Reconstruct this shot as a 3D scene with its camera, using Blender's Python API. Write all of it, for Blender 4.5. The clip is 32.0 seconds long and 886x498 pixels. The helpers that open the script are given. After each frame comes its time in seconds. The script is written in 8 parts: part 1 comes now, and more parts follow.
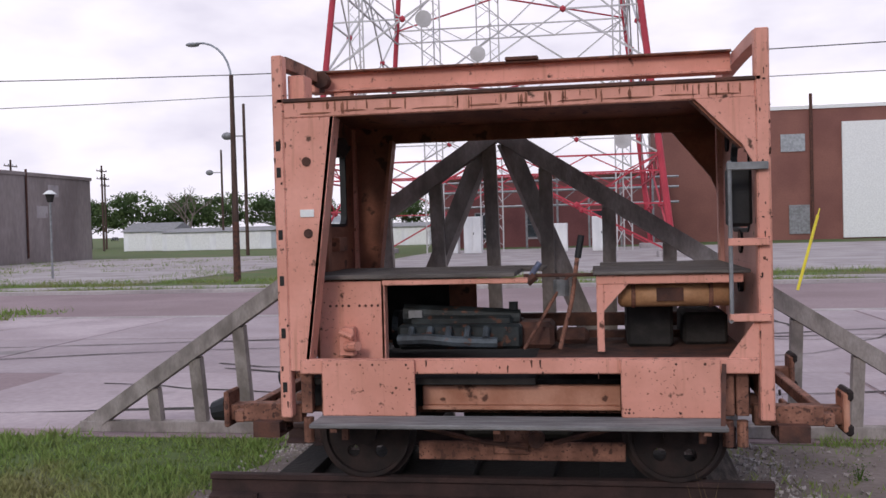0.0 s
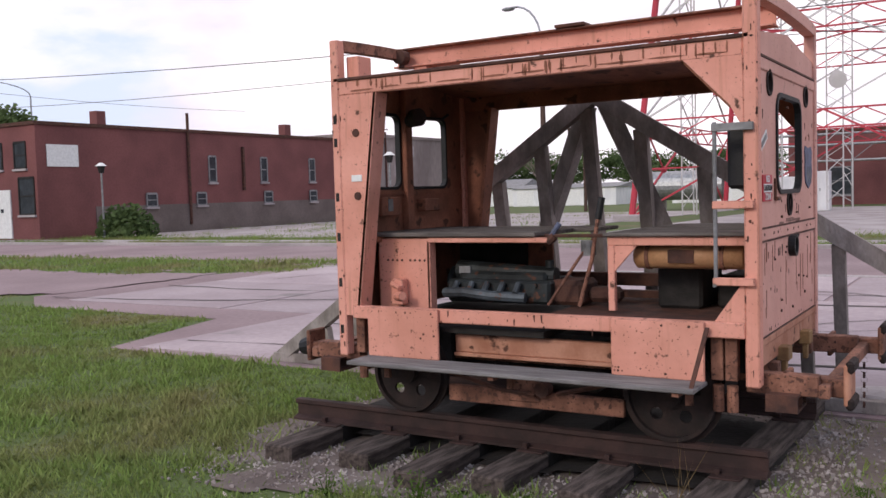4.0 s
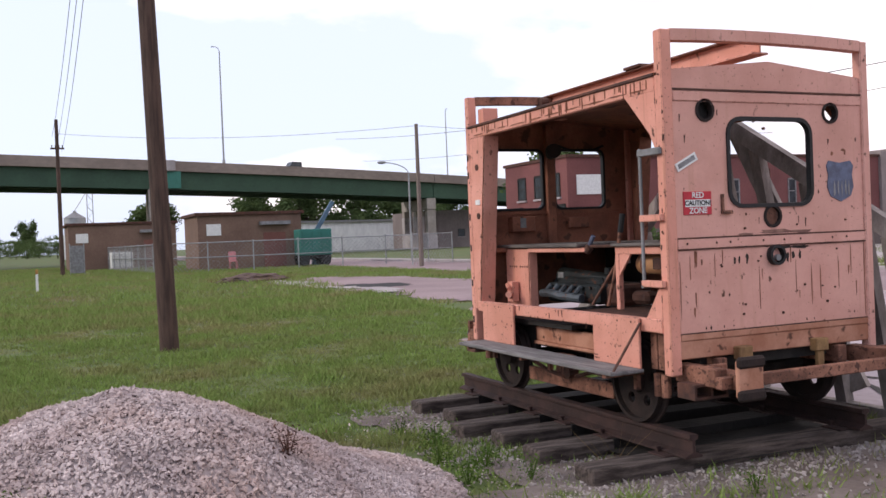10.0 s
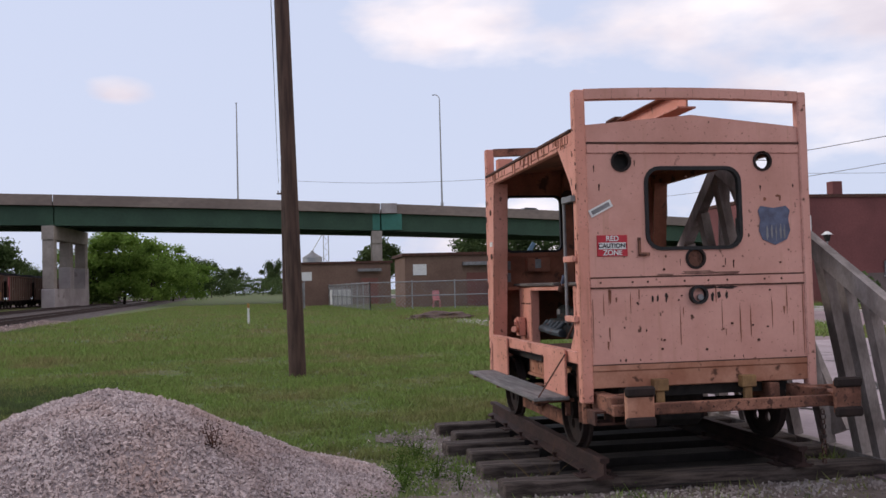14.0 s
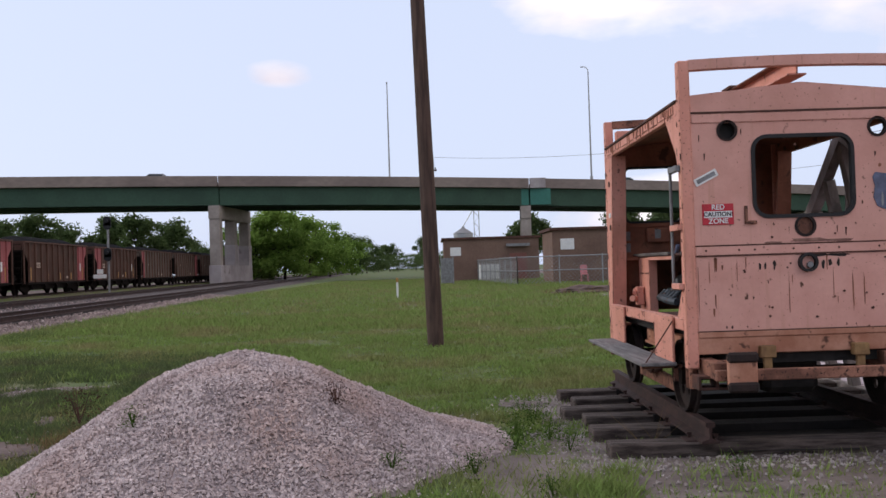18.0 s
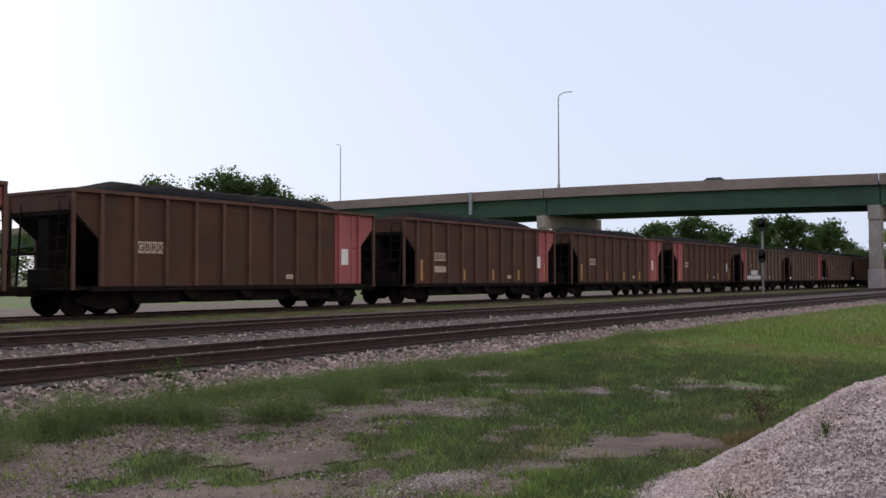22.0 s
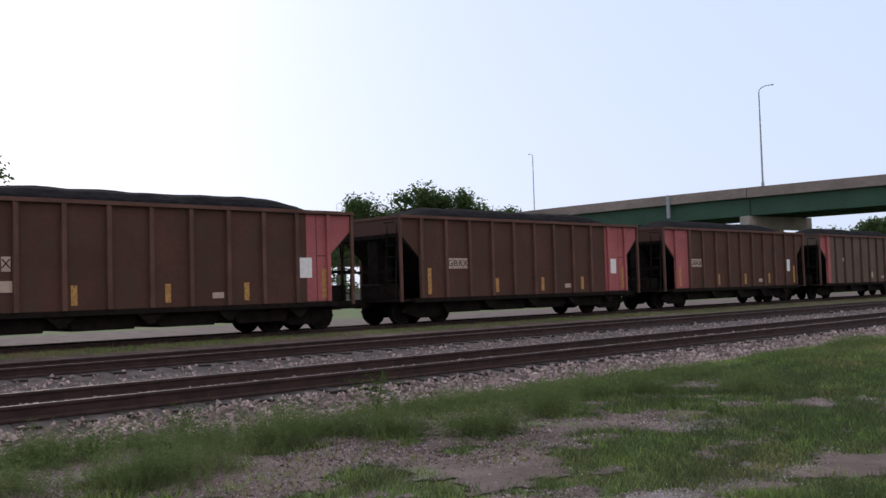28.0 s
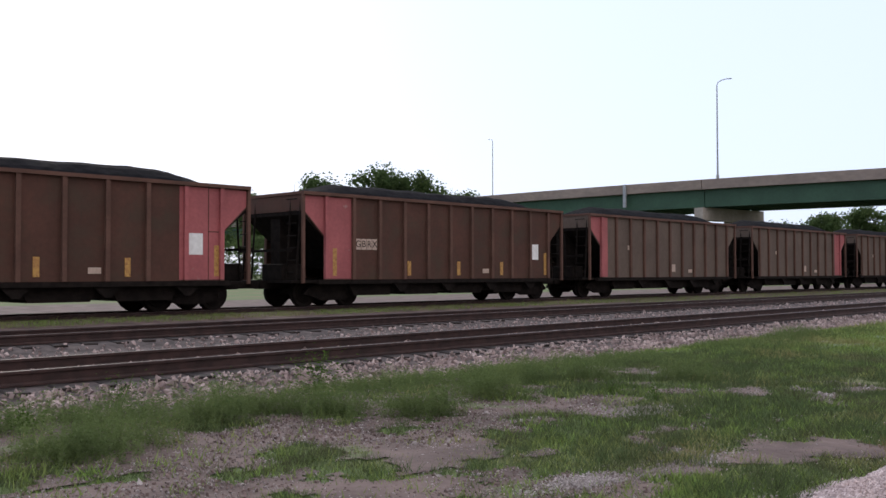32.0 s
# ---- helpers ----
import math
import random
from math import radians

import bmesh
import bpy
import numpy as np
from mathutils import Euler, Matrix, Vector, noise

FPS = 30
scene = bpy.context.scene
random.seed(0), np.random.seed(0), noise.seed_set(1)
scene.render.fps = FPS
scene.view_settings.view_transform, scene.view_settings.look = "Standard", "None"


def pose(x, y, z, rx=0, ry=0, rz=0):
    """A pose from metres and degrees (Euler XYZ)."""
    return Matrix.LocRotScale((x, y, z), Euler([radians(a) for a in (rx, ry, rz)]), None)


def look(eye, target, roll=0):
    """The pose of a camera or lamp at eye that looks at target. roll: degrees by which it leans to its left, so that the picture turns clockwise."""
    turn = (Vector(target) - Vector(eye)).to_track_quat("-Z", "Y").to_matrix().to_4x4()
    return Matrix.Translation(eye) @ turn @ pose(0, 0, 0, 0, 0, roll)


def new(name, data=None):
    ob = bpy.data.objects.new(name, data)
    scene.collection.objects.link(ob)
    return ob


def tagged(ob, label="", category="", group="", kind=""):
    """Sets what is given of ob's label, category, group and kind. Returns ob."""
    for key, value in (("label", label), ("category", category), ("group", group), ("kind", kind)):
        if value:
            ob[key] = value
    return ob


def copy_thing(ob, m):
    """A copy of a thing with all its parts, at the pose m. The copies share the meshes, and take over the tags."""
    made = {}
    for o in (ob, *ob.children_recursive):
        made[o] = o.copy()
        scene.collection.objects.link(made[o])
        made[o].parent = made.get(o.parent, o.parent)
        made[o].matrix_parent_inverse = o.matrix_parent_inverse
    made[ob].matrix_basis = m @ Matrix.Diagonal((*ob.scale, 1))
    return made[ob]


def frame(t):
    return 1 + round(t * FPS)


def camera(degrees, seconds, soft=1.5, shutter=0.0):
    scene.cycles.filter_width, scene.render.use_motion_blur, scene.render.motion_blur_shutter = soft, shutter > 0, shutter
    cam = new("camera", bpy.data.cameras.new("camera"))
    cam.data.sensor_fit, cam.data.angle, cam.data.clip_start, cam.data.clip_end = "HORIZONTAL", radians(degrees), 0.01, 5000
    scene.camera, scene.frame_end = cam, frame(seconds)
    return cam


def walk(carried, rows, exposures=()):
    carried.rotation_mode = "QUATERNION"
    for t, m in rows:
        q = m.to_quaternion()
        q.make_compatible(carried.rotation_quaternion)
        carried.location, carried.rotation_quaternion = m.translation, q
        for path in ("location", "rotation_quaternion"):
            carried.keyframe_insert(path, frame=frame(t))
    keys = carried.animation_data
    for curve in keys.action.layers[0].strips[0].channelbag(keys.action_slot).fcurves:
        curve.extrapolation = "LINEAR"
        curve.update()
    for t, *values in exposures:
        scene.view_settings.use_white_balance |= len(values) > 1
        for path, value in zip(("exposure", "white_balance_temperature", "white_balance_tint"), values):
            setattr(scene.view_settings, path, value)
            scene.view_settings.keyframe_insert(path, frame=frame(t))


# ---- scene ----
cam = camera(50.9, 32.0)
PATH = [
    (0, (0.473, -6.235, 1.564), (0.149, -4.262, 1.52), -1.5),
    (0.5, (0.714, -6.225, 1.584), (0.059, -4.337, 1.513), -2.0),
    (1, (0.98, -6.34, 1.596), (0.246, -4.48, 1.581), -2.5),
    (1.5, (1.194, -6.352, 1.624), (0.504, -4.475, 1.613), -2.9),
    (2, (1.495, -6.204, 1.598), (0.601, -4.415, 1.631), -1.6),
    (2.5, (1.739, -6.156, 1.577), (0.765, -4.41, 1.609), -1.6),
    (3, (2.033, -6.169, 1.586), (1.073, -4.415, 1.58), -2.4),
    (3.5, (2.264, -6.125, 1.557), (1.396, -4.326, 1.455), -2.3),
    (4, (2.622, -6.004, 1.548), (1.579, -4.301, 1.431), -1.7),
    (4.5, (2.888, -5.937, 1.546), (1.753, -4.293, 1.461), -2.2),
    (6.5, (4.081, -5.471, 1.495), (2.667, -4.056, 1.5), -2.3),
    (7, (4.382, -5.385, 1.504), (3.004, -3.936, 1.486), -1.9),
    (7.5, (4.772, -5.227, 1.486), (3.271, -3.905, 1.478), 0.3),
    (8, (5.099, -5.2, 1.439), (3.496, -4.004, 1.414), 0.0),
    (8.5, (5.385, -5.076, 1.469), (3.678, -4.035, 1.417), -0.8),
    (9, (5.658, -4.754, 1.44), (3.832, -3.939, 1.41), -1.0),
    (9.5, (5.967, -4.617, 1.365), (4.108, -3.882, 1.336), -1.3),
    (10, (6.26, -4.48, 1.369), (4.431, -3.671, 1.346), -2.3),
    (10.5, (6.55, -4.19, 1.33), (4.684, -3.47, 1.327), -2.1),
    (11, (6.801, -4.038, 1.304), (4.888, -3.453, 1.308), -0.9),
    (11.5, (7.004, -3.842, 1.3), (5.085, -3.278, 1.302), -0.6),
    (12, (7.142, -3.495, 1.289), (5.182, -3.102, 1.329), -0.5),
    (12.5, (7.336, -3.32, 1.273), (5.355, -3.053, 1.346), -1.0),
    (13, (7.525, -3.173, 1.287), (5.568, -2.768, 1.358), -1.3),
    (13.5, (7.624, -2.997, 1.274), (5.679, -2.535, 1.352), -1.7),
    (14, (7.705, -2.862, 1.269), (5.737, -2.515, 1.351), -1.5),
    (14.5, (7.801, -2.89, 1.277), (5.814, -2.672, 1.344), -1.2),
    (15, (7.903, -2.938, 1.257), (5.915, -2.72, 1.305), -0.9),
    (15.5, (7.959, -2.895, 1.256), (5.983, -2.586, 1.252), -0.5),
    (17.5, (8.038, -2.561, 1.214), (6.044, -2.412, 1.234), -1.5),
    (18, (8.077, -2.595, 1.217), (6.078, -2.572, 1.255), -1.8),
    (18.5, (8.114, -2.701, 1.229), (6.124, -2.893, 1.278), -1.7),
    (19, (8.11, -2.802, 1.231), (6.172, -3.29, 1.3), -1.6),
    (19.5, (8.121, -2.867, 1.224), (6.241, -3.547, 1.298), -1.3),
    (20, (8.101, -2.881, 1.241), (6.315, -3.776, 1.327), -1.2),
    (20.5, (8.079, -2.878, 1.235), (6.332, -3.846, 1.34), -0.9),
    (21, (8.094, -2.895, 1.235), (6.395, -3.946, 1.324), -0.3),
    (21.5, (8.091, -2.881, 1.237), (6.477, -4.06, 1.31), -0.3),
    (22, (8.106, -2.867, 1.237), (6.528, -4.094, 1.301), -0.1),
    (22.5, (8.078, -2.889, 1.224), (6.509, -4.128, 1.297), 0.3),
    (23, (8.066, -2.864, 1.23), (6.61, -4.23, 1.345), -0.0),
    (23.5, (8.039, -2.843, 1.224), (6.691, -4.313, 1.363), -0.7),
    (24, (8.046, -2.863, 1.231), (6.875, -4.478, 1.385), -0.6),
    (24.5, (8.076, -2.925, 1.233), (7.038, -4.628, 1.385), -1.0),
    (25, (8.112, -2.984, 1.231), (7.033, -4.663, 1.358), -1.4),
    (25.5, (8.156, -3.034, 1.216), (7.024, -4.679, 1.335), -1.6),
    (27.5, (7.999, -2.979, 1.25), (6.771, -4.556, 1.32), -1.5),
    (28, (8.01, -2.982, 1.255), (6.722, -4.509, 1.345), -1.7),
    (28.5, (8.018, -3.003, 1.254), (6.695, -4.497, 1.381), -1.5),
    (29, (8.009, -3.017, 1.25), (6.633, -4.462, 1.394), -1.2),
    (29.5, (8.006, -3.004, 1.256), (6.575, -4.393, 1.406), -1.3),
    (30, (7.989, -2.968, 1.251), (6.542, -4.343, 1.372), -1.3),
    (30.5, (7.946, -2.93, 1.257), (6.539, -4.35, 1.324), -0.9),
    (31, (7.923, -2.894, 1.262), (6.568, -4.364, 1.301), -0.4),
    (31.5, (7.9, -2.867, 1.237), (6.547, -4.34, 1.277), -0.3),
    (32, (7.906, -2.888, 1.237), (6.55, -4.356, 1.289), -0.1),
]
walk_rows = [(t, look(eye, target, roll)) for t, eye, target, roll in PATH]
walk(cam, walk_rows, [(0, -0.05, 6400, 13), (1, -0.05, 6450, 13), (2, -0.12, 6500, 13), (3, -0.25, 6550, 13), (4, 0.2, 6750, 13), (5.5, 0.2, 6780, 13), (7, 0.22, 6850, 13), (9, 0.38, 6850, 13), (10.5, 0.38, 6850, 13), (12.5, 0.1, 6750, 13), (14, -0.1, 6750, 13), (15, 0.02, 6720, 12), (16, 0.02, 6700, 12), (18, 0.05, 6680, 11), (20, -0.08, 6640, 10), (21, -0.06, 6800, 10), (22, 0.02, 6780, 9), (23, -0.05, 6480, 9), (24, -0.28, 6380, 8), (25, -0.38, 6380, 8), (26.5, -0.2, 6400, 9), (28, 0.0, 6450, 9), (29, -0.17, 6380, 8), (30, -0.16, 6380, 8), (31, 0.16, 6560, 9), (32, 0.30, 6540, 9)])

# ---------------- world, sun ----------------
SUN_YAW, SUN_UP = 168.0, 27.0          # degrees to the left of +y, height
CLOUDS = (((-0.966, -0.157, 0.202), 0.085, 0.3), ((-0.945, 0.196, 0.262), 0.2, 0.2),
          ((-0.98, 0.10, 0.165), 0.25, -0.32))   # the last one a clear gap
world = bpy.data.worlds.new("sky")
scene.world = world
world.use_nodes = True
wn, wl = world.node_tree.nodes, world.node_tree.links
wn.clear()
sky = wn.new("ShaderNodeTexSky")
sky.sky_type = "NISHITA"
sky.sun_disc = False
sky.sun_elevation = radians(SUN_UP)
sky.sun_rotation = radians(-SUN_YAW)
sky.dust_density = 2.5
sky.air_density = 1.0
coord = wn.new("ShaderNodeTexCoord")
mapn = wn.new("ShaderNodeMapping")
mapn.inputs["Scale"].default_value = (1.0, 1.0, 2.4)
mapn.inputs["Location"].default_value = (1.3, 0.4, 0.25)
cloud = wn.new("ShaderNodeTexNoise")
cloud.inputs["Scale"].default_value = 2.4
cloud.inputs["Detail"].default_value = 7.0
cloud.inputs["Roughness"].default_value = 0.5
# more cloud to the north than over the railway
lean = wn.new("ShaderNodeVectorMath")
lean.operation = "DOT_PRODUCT"
lean.inputs[1].default_value = (0.0, 0.42, 0.3)
addc = wn.new("ShaderNodeMath")
addc.operation = "ADD"
ramp = wn.new("ShaderNodeValToRGB")
ramp.color_ramp.elements[0].position, ramp.color_ramp.elements[1].position = 0.49, 0.575
thin = wn.new("ShaderNodeMath")           # clear towards the railway
thin.operation = "ADD"
thin.inputs[1].default_value = -0.2
last = thin
for centre, size, gain in CLOUDS:       # lone small clouds
    dist = wn.new("ShaderNodeVectorMath")
    dist.operation = "DISTANCE"
    dist.inputs[1].default_value = (centre[0], centre[1], centre[2] * 2.4)
    flat = wn.new("ShaderNodeVectorMath")
    flat.operation = "MULTIPLY"
    flat.inputs[1].default_value = (1.0, 1.0, 2.4)
    puff = wn.new("ShaderNodeMapRange")
    puff.inputs["From Min"].default_value = size
    puff.inputs["From Max"].default_value = 0.0
    puff.inputs["To Max"].default_value = gain
    total = wn.new("ShaderNodeMath")
    total.operation = "ADD"
    wl.new(coord.outputs["Generated"], flat.inputs[0])
    wl.new(flat.outputs["Vector"], dist.inputs[0])
    wl.new(dist.outputs["Value"], puff.inputs["Value"])
    wl.new(puff.outputs["Result"], total.inputs[0])
    wl.new(last.outputs["Value"], total.inputs[1])
    last = total
shade = wn.new("ShaderNodeTexNoise")
shade.inputs["Scale"].default_value = 4.5
shade.inputs["Detail"].default_value = 5.0
cl = wn.new("ShaderNodeValToRGB")
cl.color_ramp.elements[0].position, cl.color_ramp.elements[1].position = 0.34, 0.62
cl.color_ramp.elements[0].color = (8.0, 7.7, 8.9, 1)
cl.color_ramp.elements[1].color = (11.4, 11.0, 11.6, 1)
haze = wn.new("ShaderNodeMixRGB")
haze.inputs["Fac"].default_value = 0.82
haze.inputs["Color2"].default_value = (7.5, 8.55, 11.2, 1)
mixc = wn.new("ShaderNodeMixRGB")
bg = wn.new("ShaderNodeBackground")
bg.inputs["Strength"].default_value = 0.1
wout = wn.new("ShaderNodeOutputWorld")
wl.new(coord.outputs["Generated"], mapn.inputs["Vector"])
wl.new(mapn.outputs["Vector"], cloud.inputs["Vector"])
wl.new(mapn.outputs["Vector"], shade.inputs["Vector"])
wl.new(coord.outputs["Generated"], lean.inputs[0])
wl.new(cloud.outputs["Fac"], addc.inputs[0])
wl.new(lean.outputs["Value"], addc.inputs[1])
wl.new(addc.outputs["Value"], thin.inputs[0])
wl.new(last.outputs["Value"], ramp.inputs["Fac"])
wl.new(shade.outputs["Fac"], cl.inputs["Fac"])
wl.new(ramp.outputs["Color"], mixc.inputs["Fac"])
wl.new(sky.outputs["Color"], haze.inputs["Color1"])
wl.new(haze.outputs["Color"], mixc.inputs["Color1"])
wl.new(cl.outputs["Color"], mixc.inputs["Color2"])
wl.new(mixc.outputs["Color"], bg.inputs["Color"])
wl.new(bg.outputs["Background"], wout.inputs["Surface"])
sun_data = bpy.data.lights.new("sun", "SUN")
sun_data.energy = 1.15
sun_data.angle = radians(14)
sun_data.color = (1.0, 0.93, 0.84)
sun = new("sun", sun_data)
sun.matrix_world = look((0, 0, 30), (math.sin(radians(SUN_YAW)) * 30, -math.cos(radians(SUN_YAW)) * 30, 30 - 30 * math.tan(radians(SUN_UP))))


# ---------------- materials ----------------
def mat(name, base, dark=None, scale=6.0, fine=60.0, rough=0.7, metal=0.0, bump=0.2, cover=0.5, soft=0.12, spots=None, spot_cover=0.36, spot_scale=14.0, rnd=0.0, stretch=(1, 1, 1), streak=None, leaf=False, spec=0.35, grain=0.35, specks=None, speck_cover=0.34, speck_scale=55.0, grime=None, edge=None, thin=0.38):
    """Two scales of variation, an optional layer of spots (rust, dirt) and vertical streaks, fine relief."""
    m = bpy.data.materials.new(name)
    m.use_nodes = True
    n, l = m.node_tree.nodes, m.node_tree.links
    b = n["Principled BSDF"]
    b.inputs["Roughness"].default_value = rough
    b.inputs["Metallic"].default_value = metal
    tc = n.new("ShaderNodeTexCoord")
    mp = n.new("ShaderNodeMapping")
    mp.inputs["Scale"].default_value = stretch
    l.new(tc.outputs["Object"], mp.inputs["Vector"])
    dark = dark or tuple(c * 0.62 for c in base)

    def noise_of(s, detail=5.0, vec=None):
        t = n.new("ShaderNodeTexNoise")
        t.inputs["Scale"].default_value = s
        t.inputs["Detail"].default_value = detail
        l.new((vec or mp).outputs["Vector"], t.inputs["Vector"])
        return t

    def step(src, a, c):
        r = n.new("ShaderNodeMapRange")
        r.inputs["From Min"].default_value = a
        r.inputs["From Max"].default_value = c
        l.new(src, r.inputs["Value"])
        return r.outputs["Result"]

    def mix(fac, c1, c2):
        x = n.new("ShaderNodeMixRGB")
        for v, k in ((fac, "Fac"), (c1, "Color1"), (c2, "Color2")):
            if isinstance(v, (tuple, list)):
                x.inputs[k].default_value = (*v, 1)
            elif isinstance(v, float):
                x.inputs[k].default_value = v
            else:
                l.new(v, x.inputs[k])
        return x.outputs["Color"]

    big = noise_of(scale)
    small = noise_of(fine, 3.0)
    col = mix(step(big.outputs["Fac"], cover - soft, cover + soft), dark, base)
    col = mix(step(small.outputs["Fac"], 0.25, 0.8), mix(grain, col, tuple(c * 0.45 for c in dark)), col)
    if rnd:
        info = n.new("ShaderNodeObjectInfo")
        col = mix(step(info.outputs["Random"], 0.0, 1.0), mix(rnd, col, tuple(c * 0.4 for c in dark)), col)
    if leaf:
        geo = n.new("ShaderNodeNewGeometry")
        col = mix(step(geo.outputs["Random Per Island"], 0.0, 1.0), mix(0.55, col, tuple(c * 0.35 for c in dark)), col)
    if streak:
        mp2 = n.new("ShaderNodeMapping")
        mp2.inputs["Scale"].default_value = (22, 22, 1.3)
        l.new(tc.outputs["Object"], mp2.inputs["Vector"])
        st = noise_of(1.0, 3.0, mp2)
        col = mix(step(st.outputs["Fac"], 0.6, 0.74), col, mix(0.6, col, streak))
    if grime:
        gr = noise_of(1.7, 6.0)
        col = mix(step(gr.outputs["Fac"], 0.46, 0.70), col, mix(0.5, col, grime))
    if specks:
        sk = noise_of(speck_scale, 3.0)
        col = mix(step(sk.outputs["Fac"], 1 - speck_cover - 0.02, 1 - speck_cover + 0.02), col, specks)
    if spots:
        sp = noise_of(spot_scale, 6.0)
        f = step(sp.outputs["Fac"], 1 - spot_cover - 0.03, 1 - spot_cover + 0.03)
        col = mix(f, col, spots)
    if edge:
        bev = n.new("ShaderNodeBevel")
        bev.samples = 4
        bev.inputs["Radius"].default_value = 0.007
        flat = n.new("ShaderNodeNewGeometry")
        dot = n.new("ShaderNodeVectorMath")
        dot.operation = "DOT_PRODUCT"
        l.new(bev.outputs["Normal"], dot.inputs[0])
        l.new(flat.outputs["True Normal"], dot.inputs[1])
        chip = noise_of(22, 5.0)
        both = n.new("ShaderNodeMath")
        both.operation = "MULTIPLY"
        l.new(step(dot.outputs["Value"], 0.995, 0.90), both.inputs[0])
        l.new(step(chip.outputs["Fac"], 0.40, 0.58), both.inputs[1])
        col = mix(both.outputs["Value"], col, edge)
    b.inputs["Specular IOR Level"].default_value = spec
    l.new(col, b.inputs["Base Color"])
    if bump:
        bp = n.new("ShaderNodeBump")
        bp.inputs["Strength"].default_value = bump
        bp.inputs["Distance"].default_value = 0.01
        l.new(small.outputs["Fac"], bp.inputs["Height"])
        l.new(bp.outputs["Normal"], b.inputs["Normal"])
    if leaf and bump == 0:
        tr = n.new("ShaderNodeBsdfTranslucent")
        both = n.new("ShaderNodeMixShader")
        both.inputs["Fac"].default_value = thin
        l.new(col, tr.inputs["Color"])
        l.new(b.outputs["BSDF"], both.inputs[1])
        l.new(tr.outputs["BSDF"], both.inputs[2])
        l.new(both.outputs["Shader"], n["Material Output"].inputs["Surface"])
    return m


RUST = (0.10, 0.042, 0.026)
M = {}
M["runrust"] = mat("red_brown_rust_run", (0.34, 0.14, 0.085), (0.2, 0.08, 0.05), 12, 60, 0.85, bump=0.1)
M["crack"] = mat("dark_paving_crack", (0.075, 0.062, 0.058), (0.045, 0.04, 0.036), 2, 30, 0.95, bump=0.4)
M["tarblack"] = mat("black_tar_patch", (0.03, 0.028, 0.03), (0.018, 0.017, 0.018), 2, 30, 0.9, bump=0.5)
M["greypole"] = mat("pale_weathered_pole", (0.24, 0.19, 0.165), (0.16, 0.125, 0.11), 2, 24, 0.9, stretch=(8, 8, 0.8), bump=0.6)
M["orange"] = mat("orange_paint", (0.75, 0.345, 0.265), (0.67, 0.29, 0.215), 3.0, 40, 0.6, edge=(0.13, 0.05, 0.032), spots=RUST, spot_cover=0.315, spot_scale=13, specks=(0.2, 0.075, 0.045), speck_cover=0.315, grime=(0.40, 0.17, 0.11), streak=(0.42, 0.18, 0.11), bump=0.05, grain=0.12)
M["pink"] = mat("faded_pink_paint", (0.68, 0.36, 0.295), (0.61, 0.305, 0.245), 2.5, 40, 0.65, edge=(0.16, 0.065, 0.042), spots=RUST, spot_cover=0.295, spot_scale=15, specks=(0.26, 0.11, 0.075), speck_cover=0.30, grime=(0.42, 0.21, 0.155), streak=(0.52, 0.27, 0.19), bump=0.05, grain=0.10)
M["rusty"] = mat("rusty_orange_paint", (0.36, 0.165, 0.11), (0.15, 0.065, 0.043), 6, 60, 0.8, spots=(0.085, 0.038, 0.027), spot_cover=0.40, spot_scale=20, bump=0.3, cover=0.52, specks=(0.05, 0.024, 0.018), speck_cover=0.36, edge=(0.05, 0.025, 0.02))
M["rust"] = mat("bare_rust", (0.13, 0.055, 0.037), (0.06, 0.03, 0.024), 8, 70, 0.85, bump=0.4)
# the orange paint, much darker and rustier, for inner and far-side parts
M["inside"] = mat("darker_rusty_cab_paint", (0.36, 0.135, 0.08), (0.20, 0.075, 0.045), 4, 50, 0.7, spots=RUST, spot_cover=0.38, spot_scale=8)
M["dark"] = mat("dark_grease_and_shade", (0.03, 0.026, 0.024), (0.015, 0.013, 0.012), 9, 60, 0.8)
M["engine"] = mat("engine_grey_green", (0.035, 0.042, 0.044), (0.014, 0.016, 0.016), 9, 60, 0.5, metal=0.3, spots=RUST, spot_cover=0.38)
M["enginepale"] = mat("dull_blue_grey_engine_paint", (0.10, 0.12, 0.135), (0.045, 0.05, 0.055), 9, 60, 0.6, metal=0.2, spots=RUST, spot_cover=0.38)
M["board"] = mat("weathered_board", (0.27, 0.255, 0.25), (0.16, 0.15, 0.148), 3, 30, 0.9, stretch=(1, 8, 8), bump=0.5)
M["oldboard"] = mat("brown_grey_plank", (0.19, 0.165, 0.15), (0.10, 0.085, 0.078), 3, 30, 0.9, stretch=(1, 8, 8), bump=0.5)
M["trusswood"] = mat("grey_timber", (0.37, 0.325, 0.305), (0.20, 0.172, 0.158), 3, 26, 0.9, stretch=(2, 2, 1), bump=0.5)
M["tie"] = mat("old_tie_wood", (0.155, 0.12, 0.105), (0.045, 0.033, 0.028), 3, 24, 0.95, stretch=(9, 1.2, 9), bump=0.8, rnd=0.4)
M["maintie"] = mat("creosoted_tie_wood", (0.05, 0.036, 0.031), (0.022, 0.016, 0.014), 3, 24, 0.95, stretch=(9, 1.2, 9), bump=0.6, rnd=0.4)
M["rail"] = mat("rusty_rail", (0.055, 0.028, 0.024), (0.029, 0.016, 0.014), 6, 50, 0.8, bump=0.3)
M["railtop"] = mat("worn_rail_head", (0.20, 0.175, 0.165), (0.12, 0.10, 0.095), 6, 50, 0.5, metal=0.5, bump=0.05)
M["black"] = mat("black_rubber", (0.016, 0.016, 0.018), (0.01, 0.01, 0.011), 9, 60, 0.6)
